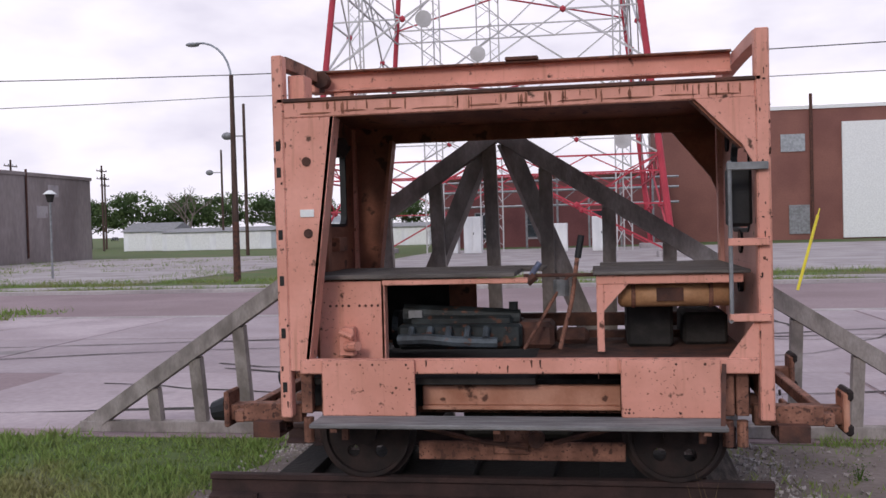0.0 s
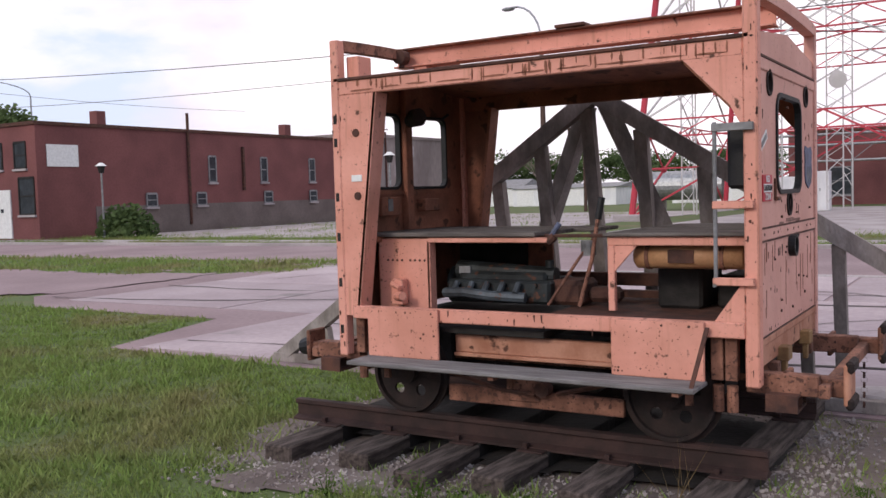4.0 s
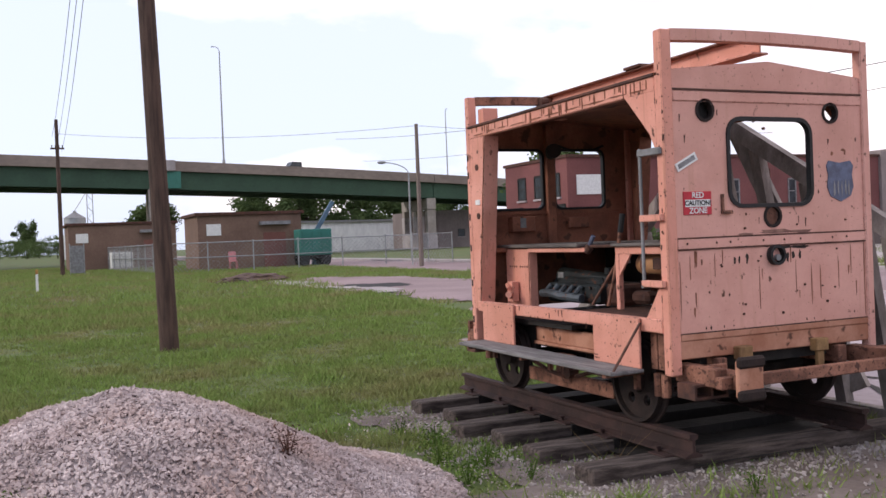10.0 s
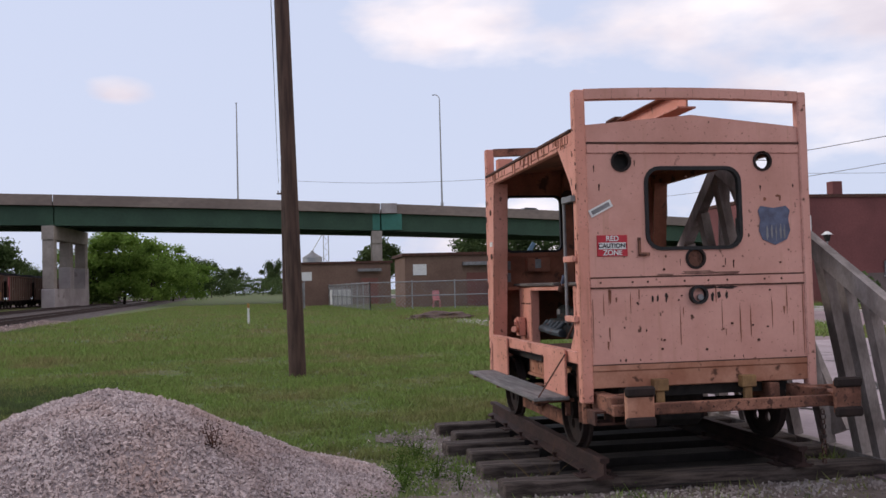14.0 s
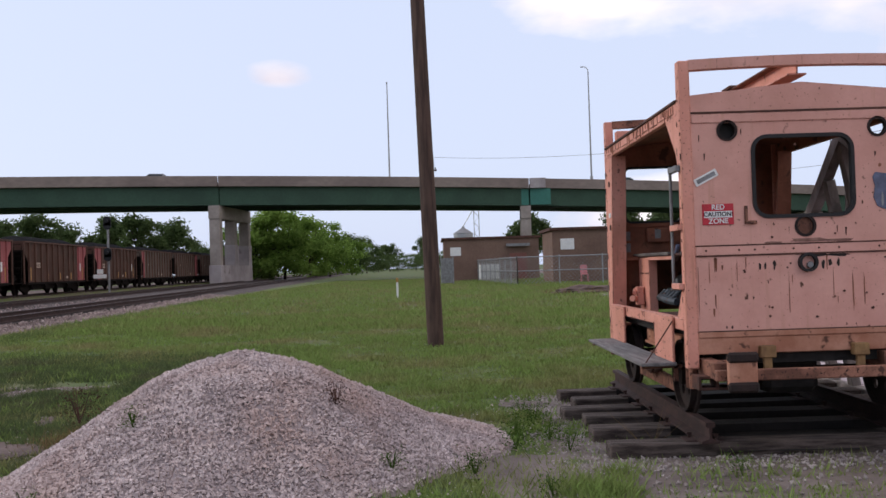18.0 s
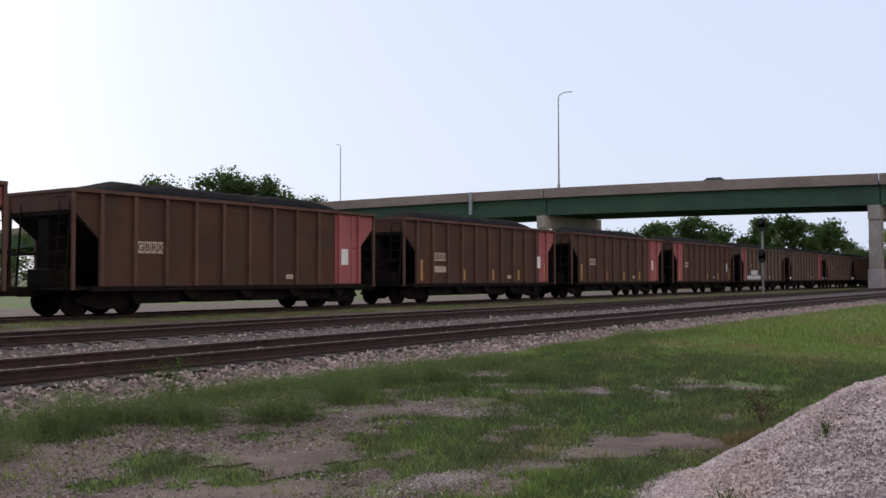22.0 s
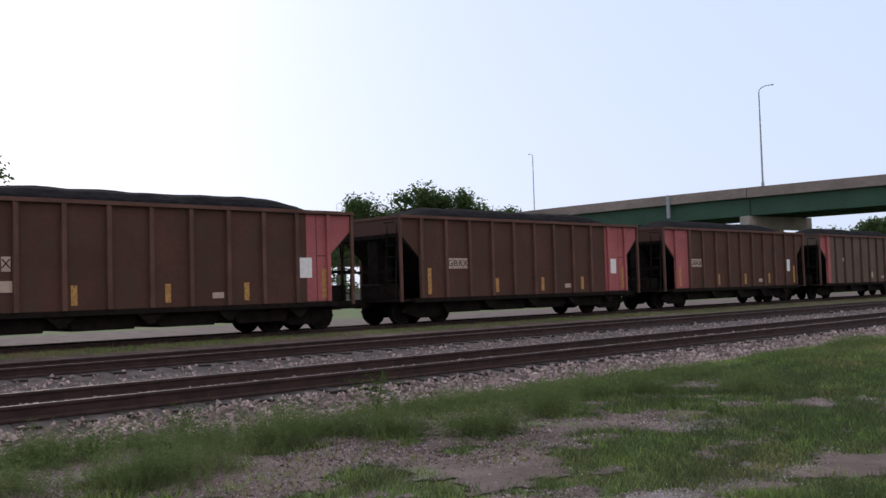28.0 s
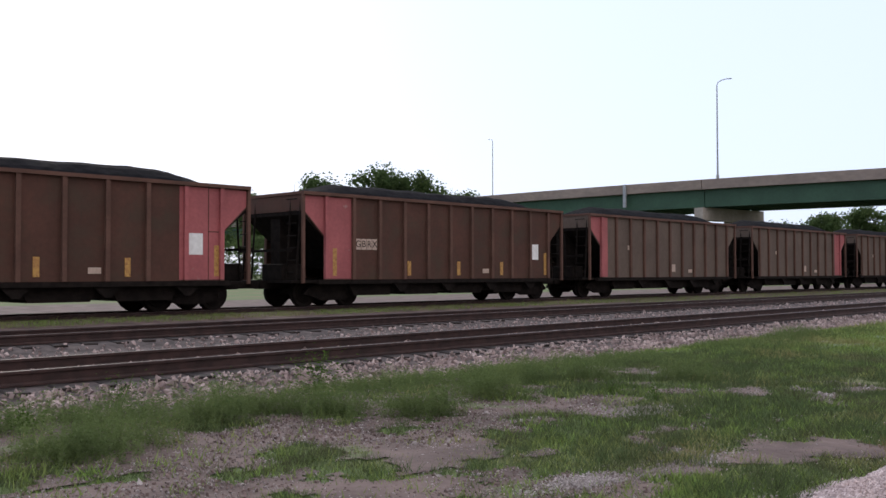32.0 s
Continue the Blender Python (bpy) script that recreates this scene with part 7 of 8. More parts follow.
for k, (px, py, z) in enumerate(((-6, 52.6, 7.5), (-6.6, 52.6, 12.5), (2.2, 50.2, 6.5), (-9.3, 48.6, 14.0))):
    bm = B()
    rod(bm, (px, py, z), (px, py - 0.35, z), 0.45, 16, 0.5)
    part("dish", bm, M["towerwhite"], tw, "small pale dish antenna")

# sheds and fence by the overpass
for x0, y0, x1, y1, h in ((-66, 6.2, -60, 13.6, 3.6), (-88, -1.5, -80, 7.5, 3.7)):
    t = thing("equipment_shed", (x0 + x1) / 2, (y0 + y1) / 2, -0.2, "small brown masonry shed with a flat roof", "shed", "sheds by the fence")
    t.matrix_basis = Matrix()
    bm = B()
    box(bm, x0, y0, -0.3, x1, y1, h)
    part("wall", bm, M["shed"], t)
    bm = B()
    box(bm, x0 - 0.2, y0 - 0.2, h, x1 + 0.2, y1 + 0.2, h + 0.22, 0.02)
    part("roof", bm, M["rust"], t)
    bm = B()
    box(bm, x1, y1 - 2.8, -0.2, x1 + 0.05, y1 - 1.2, 2.3)
    part("door", bm, M["brownbrick"], t)
    bm = B()
    box(bm, x1, y1 - 3.1, h - 0.75, x1 + 0.5, y1 - 0.9, h - 0.5)
    part("awning", bm, M["greypost"], t)
    bm = B()
    box(bm, x1, y0 + 0.6, 2.2, x1 + 0.06, y0 + 1.6, 3.0)
    part("vent", bm, M["white"], t)


def fence_run(a, b, h=1.9, step=3.0):
    t = thing("chain_link_fence", a[0], a[1], -0.2, "grey chain-link fence with steel posts", "fence", "fences")
    t.matrix_basis = Matrix()
    a, b = Vector((*a, -0.2)), Vector((*b, -0.2))
    L = (b - a).length
    n = max(1, round(L / step))
    for k in range(n + 1):
        bm = B()
        p = a.lerp(b, k / n)
        rod(bm, p, p + Vector((0, 0, h + 0.1)), 0.045, 6)
        part("post", bm, M["steel"], t)
    for z in (h, h * 0.5):
        bm = B()
        rod(bm, a + Vector((0, 0, z)), b + Vector((0, 0, z)), 0.035, 6)
        part("rail", bm, M["steel"], t)
    bm = B()
    d = (b - a) / L
    pit = 0.28
    m = int((L + h) / pit)
    for k in range(m):
        s = k * pit
        for sg in (1, -1):
            u0, z0, u1, z1 = (s, 0, s - h, h) if sg > 0 else (s - h, 0, s, h)
            if sg > 0:
                if u1 < 0:
                    z1, u1 = z1 + u1, 0
                if u0 > L:
                    z0, u0 = u0 - L, L
            else:
                if u0 < 0:
                    z0, u0 = -u0, 0
                if u1 > L:
                    z1, u1 = h - (u1 - L), L
            if z1 - z0 > 0.05:
                beam(bm, a + d * u0 + Vector((0, 0, z0)), a + d * u1 + Vector((0, 0, z1)), 0.012, 0.012, up=(d.y, -d.x, 0.001))
    part("mesh", bm, M["steel"], t, "fine diamond wire mesh")


fence_run((-56, 3.2), (-52, 20.2))
fence_run((-56, 3.2), (-82, 1.5))
fence_run((-48.5, 20.4), (-46.5, 16.8))
tb = thing("work_machine", -58.4, 13.95, -0.2, "teal boxy machine with a raised blue boom behind the fence", "machine")
bm = B()
box(bm, -0.8, -1.15, 0.75, 0.8, 1.2, 2.6, 0.06)
part("body", bm, M["tealbox"], tb)
bm = B()
box(bm, -0.7, -1.2, 0.45, 0.7, 1.15, 0.74, 0.03)
part("skid", bm, M["chassis"], tb)
for y in (-0.8, 0.75):
    for x in (-0.72, 0.5):
        bm = B()
        rod(bm, (x, y, 0.36), (x + 0.22, y, 0.36), 0.36, 16)
        part("wheel", bm, M["black"], tb)
for k in range(3):
    bm = B()
    box(bm, 0.8, -0.95 + k * 0.7, 0.95, 0.84, -0.4 + k * 0.7, 2.4, 0.01)
    part("access_panel", bm, M["tealbox"], tb)
bm = B()
beam(bm, (-1.3, 0.55, 2.3), (-1.3, 2.0, 4.6), 0.22, 0.3)
part("boom", bm, M["boomblue"], tb, "raised blue-grey boom")
bm = B()
box(bm, -1.55, 0.3, 0.0, -1.05, 0.8, 2.4, 0.03)
part("boom_base", bm, M["boomblue"], tb)

# odds and ends by the fence
wb = thing("utility_cabinet", -78, 2.6, -0.2, "white metal utility cabinet beside the brown shed", "cabinet")
bm = B()
box(bm, -0.6, -0.9, 0.15, 0.6, 0.9, 1.5, 0.06)
part("body", bm, M["white"], wb)
bm = B()
box(bm, -0.65, -0.95, 0.0, 0.65, 0.95, 0.15, 0.02)
part("plinth", bm, M["concrete"], wb)
for y in (-0.42, 0.42):
    bm = B()
    box(bm, 0.6, y - 0.38, 0.25, 0.63, y + 0.38, 1.4, 0.01)
    part("door", bm, M["white"], wb)
pn = thing("gate_panel", -66, -1.45, -0.2, "dark grey screened gate panel at the fence corner", "gate")
bm = B()
box(bm, -0.03, -0.45, 0.1, 0.03, 0.45, 2.1, 0.01)
part("panel", bm, M["greypost"], pn)
for y in (-0.48, 0.48):
    bm = B()
    rod(bm, (0, y, 0), (0, y, 2.25), 0.04, 8)
    part("post", bm, M["steel"], pn)
M["pinkplastic"] = mat("faded_pink_plastic", (0.62, 0.24, 0.25), (0.5, 0.19, 0.2), 4, 40, 0.5, bump=0.02)
ch = thing("plastic_chair", -57.6, 8.1, -0.2, "faded pink plastic chair behind the fence", "chair")
bm = B()
box(bm, -0.25, -0.25, 0.55, 0.25, 0.25, 0.6, 0.02)
part("seat", bm, M["pinkplastic"], ch)
bm = B()
beam(bm, (-0.24, 0, 0.58), (-0.36, 0, 1.25), 0.5, 0.04, up=(1, 0, 0.2))
part("backrest", bm, M["pinkplastic"], ch)
for x in (-0.22, 0.22):
    for y in (-0.22, 0.22):
        bm = B()
        rod(bm, (x, y, 0.56), (x * 1.15, y * 1.15, 0), 0.025, 6)
        part("leg", bm, M["pinkplastic"], ch)
dh = thing("dirt_heap", -34.4, 4.4, -0.2, "low heap of dry dirt and straw in the grass", "dirt heap")
bm = B()
bmesh.ops.create_icosphere(bm, subdivisions=4, radius=1.0)
for v in bm.verts:
    k = 1 + 0.35 * noise.noise(v.co * 2.3) + 0.15 * noise.noise(v.co * 7)
    v.co = Vector((v.co.x * 0.7 * k, v.co.y * 1.5 * k, max(v.co.z, -0.15) * 0.34 * k))
part("mound", bm, M["clod"], dh)
dh2 = [(-34.4 + random.gauss(0, 0.5), 4.4 + random.gauss(0, 0.9), 0.0, random.uniform(0.5, 1.0)) for _ in range(90)]
tufts("heap_straw", [(x, y, -0.12, s) for x, y, _, s in dh2], M["straw"], "dry straw lying on a dirt heap", "straw", 0.1, 0.4, 8, 0.12, 0.006)
wm = thing("metal_warehouse", -150, 70, 0, "long white metal-sided warehouse beyond the overpass", "building")
wm.matrix_basis = Matrix()
bm = B()
prism(bm, [(30, -0.3), (30, 5.2), (60, 5.0), (108, 4.6), (108, -0.3)], "x", -175, -158)
part("wall", bm, M["metalroof"], wm)
bm = B()
prism(bm, [(30, 5.2), (108, 4.6), (108, 4.9), (30, 5.6)], "x", -175.4, -157.6)
part("roof", bm, M["greypost"], wm)
g2 = thing("grey_block_building", -135, 84, 0, "pale grey block building with a white roller door", "building")
g2.matrix_basis = Matrix()
bm = B()
box(bm, -150, 55, -0.3, -135, 99, 6.0)
part("wall", bm, M["greywall"], g2)
bm = B()
box(bm, -135, 66.6, -0.2, -134.9, 72.0, 5.0)
part("roller_door", bm, M["white"], g2, "white roller door")
for y in (61.5,):
    window(g2, -135, y, 1.6, 1.2, 1.2, "x", "dark")
silo = thing("grain_silo", -252, 6.2, -0.2, "distant grey grain silo with a lattice mast", "silo")
bm = B()
rod(bm, (0, 0, 0), (0, 0, 10.5), 2.7, 24)
part("bin", bm, M["steel"], silo)
bm = B()
rod(bm, (0, 0, 10.5), (0, 0, 12.1), 2.85, 24, 0.4)
rod(bm, (0, 0, 12.1), (0, 0, 12.5), 0.4, 10)
part("roof", bm, M["greypost"], silo)
bm = B()
for sx, sy in ((-1, -1), (1, -1), (1, 1), (-1, 1)):
    rod(bm, (sx * 0.7, 3.8 + sy * 0.7, 0), (sx * 0.7, 3.8 + sy * 0.7, 19), 0.08, 5)
for k in range(12):
    s = 1 if k % 2 else -1
    for dx in (-0.7, 0.7):
        beam(bm, (dx, 3.8 - s * 0.7, 1.5 * k), (dx, 3.8 + s * 0.7, 1.5 * k + 1.5), 0.07, 0.07)
rod(bm, (0, 3.8, 18.6), (0, 0, 12.4), 0.12, 5)
part("mast", bm, M["steel"], silo)
bm = B()
box(bm, 3.2, -3.2, 0, 7.5, 1.8, 6.2, 0.05)
part("annex", bm, M["metalroof"], silo, "white metal annex before the bin")

# signal beside the line
sg = thing("railway_signal", -64.6, track_y(-23.8, -64.6), -0.1, "black railway signal on a grey mast", "signal")
bm = B()
rod(bm, (0, 0, 0), (0, 0, 5.5), 0.09, 8)
part("mast", bm, M["greypost"], sg)
for z in (5.75, 3.3):
    bm = B()
    rod(bm, (0.12, 0, z), (0.2, 0, z), 0.3, 16)
    box(bm, 0.12, -0.3, z - 0.45, 0.2, 0.3, z, 0.02)
    rod(bm, (0.12, 0, z - 0.45), (0.2, 0, z - 0.45), 0.3, 16)
    part("signal_head", bm, M["black"], sg, "black signal backboard with rounded ends")
    bm = B()
    rod(bm, (0.2, 0, z - 0.1), (0.45, 0, z - 0.1), 0.13, 10)
    part("hood", bm, M["black"], sg)
bm = B()
box(bm, -0.05, -1.2, 1.25, 0.05, -0.2, 1.55)
box(bm, -0.05, -0.9, 1.6, 0.05, -0.45, 1.95)
part("marker_plate", bm, M["white"], sg, "white marker plates")
mk = thing("marker_post", -36, -4.3, -0.2, "short white marker post with a red band", "post")
bm = B()
box(bm, -0.05, -0.05, 0, 0.05, 0.05, 0.75, 0.01)
part("post", bm, M["white"], mk)
bm = B()
box(bm, -0.055, -0.055, 0.75, 0.055, 0.055, 0.95, 0.01)
part("cap", bm, M["yellow"], mk)
sgb = thing("signal_gantry", -180, track_y(-24, -180), 0, "grey lattice signal gantry over the tracks", "signal gantry")
bm = B()
rod(bm, (0, -12, 0), (0, -12, 10.5), 0.25, 8)
part("mast", bm, M["greypost"], sgb)
bm = B()
for z in (9.2, 10.4):
    rod(bm, (0, -12, z), (0, 5, z), 0.09, 6)
for k in range(11):
    beam(bm, (0, -12 + k * 1.5, 9.2 + 1.2 * (k % 2)), (0, -10.5 + k * 1.5, 9.2 + 1.2 * ((k + 1) % 2)), 0.08, 0.08)
part("boom", bm, M["greypost"], sgb)


# ---------------- trees ----------------
def tree(x, y, z, h, w, seed, label, leafm="leafA", n=6500, leaf=0.5, group="trees", low=0.38):
    rnd = random.Random(seed)
    t = thing("tree", x, y, z, label, "tree", group)
    bm = B()
    rod(bm, (0, 0, -0.3), (0, 0, h * 0.5), 0.02 * h, 8, 0.012 * h)
    blobs = [(Vector((0, 0, h * (0.45 + 0.5 * low))), 0.30 * w, 0.30 * h)]
    for k in range(30):
        a = rnd.uniform(0, 6.28)
        zz = rnd.uniform(low, 0.88)
        taper = 1.0 - 0.55 * max(0.0, (zz - 0.55) / 0.33)
        rr = rnd.uniform(0.12, 0.42) * w * taper
        c = Vector((rr * math.cos(a), rr * math.sin(a), h * zz))
        if k % 2 == 0:
            rod(bm, (0, 0, h * rnd.uniform(0.2, 0.42)), c, 0.008 * h, 5, 0.003 * h)
        blobs.append((c, rnd.uniform(0.09, 0.19) * w, rnd.uniform(0.07, 0.13) * h))
    part("trunk", bm, M["bark"], t)
    vs, fs = [], []
    for i in range(n):
        inner = i % 4 == 0
        c, r, q = blobs[0] if i % 9 == 0 else rnd.choice(blobs)
        d = Vector((rnd.gauss(0, 1), rnd.gauss(0, 1), rnd.gauss(0, 1))).normalized() * (rnd.uniform(0.1, 0.7) if inner else rnd.uniform(0.55, 1.12))
        p = c + Vector((d.x * r, d.y * r, d.z * q))
        u = Vector((rnd.gauss(0, 1), rnd.gauss(0, 1), rnd.gauss(0, 0.6))).normalized()
        v = u.orthogonal().normalized()
        s = leaf * (rnd.uniform(1.5, 2.2) if inner else rnd.uniform(0.6, 1.25))
        k = len(vs)
        vs += [tuple(p - u * s), tuple(p + v * s * 0.7), tuple(p + u * s * 0.9), tuple(p - v * s * 0.65)]
        fs.append((k, k + 1, k + 2, k + 3))
    raw("crown", vs, fs, M[leafm], t)
    return t


def place(yaw, dist):
    """A spot by bearing (degrees left of +y) and distance from the middle of the camera's last stand."""
    return 8 - dist * math.sin(radians(yaw)), -2.9 + dist * math.cos(radians(yaw))


S = 100
for yaw, dist, h, w, lm, low in ((100.7, 150, 11, 15, "leafB", 0.06), (98.9, 150, 12.5, 16, "leafB", 0.06), (97.4, 165, 11.5, 16, "leafB", 0.06), (96.2, 190, 11.5, 16, "leafB", 0.06), (94.9, 230, 11, 16, "leafA", 0.1), (94.0, 300, 11, 18, "leafA", 0.1), (92.6, 420, 13, 14, "leafA", 0.2), (90.4, 430, 17, 14, "leafA", 0.2),
                                 (105.6, 190, 13, 13, "leafA", 0.3), (107.3, 170, 13, 10, "leafA", 0.3), (109, 180, 14, 9, "leafA", 0.3), (111.5, 200, 13, 13, "leafA", 0.25), (113, 190, 15, 13, "leafA", 0.25), (115, 200, 14, 14, "leafA", 0.25), (117.5, 210, 13, 14, "leafA", 0.25), (104, 240, 11, 14, "leafA", 0.25), (102.5, 240, 10, 14, "leafA", 0.25),
                                 (138.4, 150, 18.5, 19, "leafA", 0.3), (141.4, 150, 19.5, 20, "leafA", 0.3), (144.4, 150, 18, 20, "leafA", 0.3), (149, 170, 17, 12, "leafA", 0.35), (136.3, 170, 17.8, 15, "leafA", 0.3),
                                 (168.4, 85, 16.8, 12.5, "leafA", 0.3), (173.6, 85, 18.6, 13, "leafA", 0.25), (178, 90, 18, 14, "leafA", 0.25),
                                 (148, 118, 6.5, 18, "leafA", 0.06), (153, 112, 7.2, 19, "leafA", 0.06), (158.5, 108, 7, 19, "leafA", 0.06), (164, 105, 7.2, 19, "leafA", 0.06), (170, 105, 7, 19, "leafA", 0.06), (176, 108, 7.2, 19, "leafA", 0.06), (83.8, 170, 11, 10, "leafA", 0.3), (78.2, 175, 13, 11, "leafA", 0.3), (75, 185, 15, 16, "leafA", 0.25), (72.3, 190, 15, 16, "leafA", 0.25), (69.5, 200, 15, 14, "leafA", 0.25), (66.5, 210, 13, 14, "leafA", 0.25), (86.5, 300, 9, 14, "leafA", 0.1), (88.9, 330, 8, 22, "leafA", 0.08), (93.3, 360, 9, 22, "leafA", 0.08), (92.1, 380, 8, 24, "leafA", 0.08), (91.0, 400, 8, 26, "leafA", 0.08), (89.8, 390, 8, 24, "leafA", 0.08), (87.6, 340, 8.5, 20, "leafA", 0.08), (85.2, 300, 9, 18, "leafA", 0.1)):
    S += 1
    x, y = place(yaw, dist)
    tree(x, y, -0.2, h, w, S, "leafy green tree beyond the railway", lm, 7500 if lm == "leafB" else 9500 if 136 <= yaw and h > 12 else 5200, (0.0125 if 136 <= yaw and h > 12 else 0.02) * h, low=low)
for x, y, h, w in ((-84, 122, 8.5, 15), (-70, 128, 9, 16), (-57, 133, 8.5, 15), (-44, 138, 8, 16), (-30, 140, 8, 15), (-15, 145, 8, 15), (-64, 133, 8.8, 12), (-50.5, 139, 9.2, 13), (-77, 128, 8, 12), (-37, 150, 9, 13), (-92, 118, 8.5, 13), (-56.5, 33.5, 9.4, 9)):
    S += 1
    tree(x, y, -0.2, h, w, S, "dark leafy tree behind the buildings", "leafA", 3500, 0.021 * h)
bt = thing("bare_tree", -56, 118, -0.2, "leafless pale grey tree with fine branches", "tree", "trees")
rnd = random.Random(12)


def limb(bm, a, d, length, r, depth):
    b = a + d * length
    rod(bm, a, b, r, 5, r * 0.65)
    if depth:
        for _ in range(3):
            turned = (d + Vector((rnd.gauss(0, 0.42), rnd.gauss(0, 0.42), rnd.gauss(0.1, 0.25)))).normalized()
            limb(bm, a.lerp(b, rnd.uniform(0.6, 1.0)), turned, length * rnd.uniform(0.6, 0.8), r * 0.6, depth - 1)


bm = B()
limb(bm, Vector((0, 0, 0)), Vector((0, 0, 1)), 3.6, 0.2, 4)
part("crown", bm, M["greypole"], bt)
t = thing("shrub", -36.5, 26.6, -0.2, "low dense green shrub by the building", "shrub")
vs, fs = [], []
rnd = random.Random(4)
for _ in range(1100):
    d = Vector((rnd.gauss(0, 1), rnd.gauss(0, 1), abs(rnd.gauss(0, 1)))).normalized() * rnd.uniform(0.6, 1.05)
    p = Vector((d.x * 1.7, d.y * 1.4, d.z * 1.75))
    u = Vector((rnd.gauss(0, 1), rnd.gauss(0, 1), rnd.gauss(0, 1))).normalized()
    v = u.orthogonal().normalized()
    k = len(vs)
    vs += [tuple(p - u * 0.16), tuple(p + v * 0.09), tuple(p + u * 0.16), tuple(p - v * 0.09)]
    fs.append((k, k + 1, k + 2, k + 3))
raw("foliage", vs, fs, M["leafA"], t)

# far white sheds past the street
for x, y, w, d, h, lab in ((-42.5, 99, 13.2, 8, 2.1, "long low white shed with a pale roof"), (-24, 101, 12, 8, 2.1, "low white shed with roller doors"), (-52.5, 101, 6, 6, 2.3, "small white gabled house")):
    t = thing("storage_shed", x, y, -0.2, lab, "shed", "far sheds")
    bm = B()
    box(bm, -w / 2, -d / 2, 0, w / 2, d / 2, h)
    part("wall", bm, M["metalroof"], t)
    bm = B()
    prism(bm, [(-d / 2 - 0.3, h), (d / 2 + 0.3, h), (0, h + (0.5 if w > 7 else 1.1))], "x", -w / 2 - 0.3, w / 2 + 0.3)
    part("roof", bm, M["greypost"], t)
    for k in range(int(w // 3)):
        bm = B()
        box(bm, -w / 2 + 0.6 + k * 3, -d / 2 - 0.04, 0.05, -w / 2 + 2.8 + k * 3, -d / 2 + 0.02, h - 0.4)
        part("door", bm, M["white"], t)


# ---------------- coal train ----------------
PITCH, SPEED, S32 = 15.24, 4.325, 11.35
ANG = math.degrees(math.atan(SLOPE)) + 180
DIRV = Vector((-math.cos(math.atan(SLOPE)), -math.sin(math.atan(SLOPE)), 0))
HALFW = 1.55
LO, HI = 0.87, 3.57                        # side sheet, above the rail


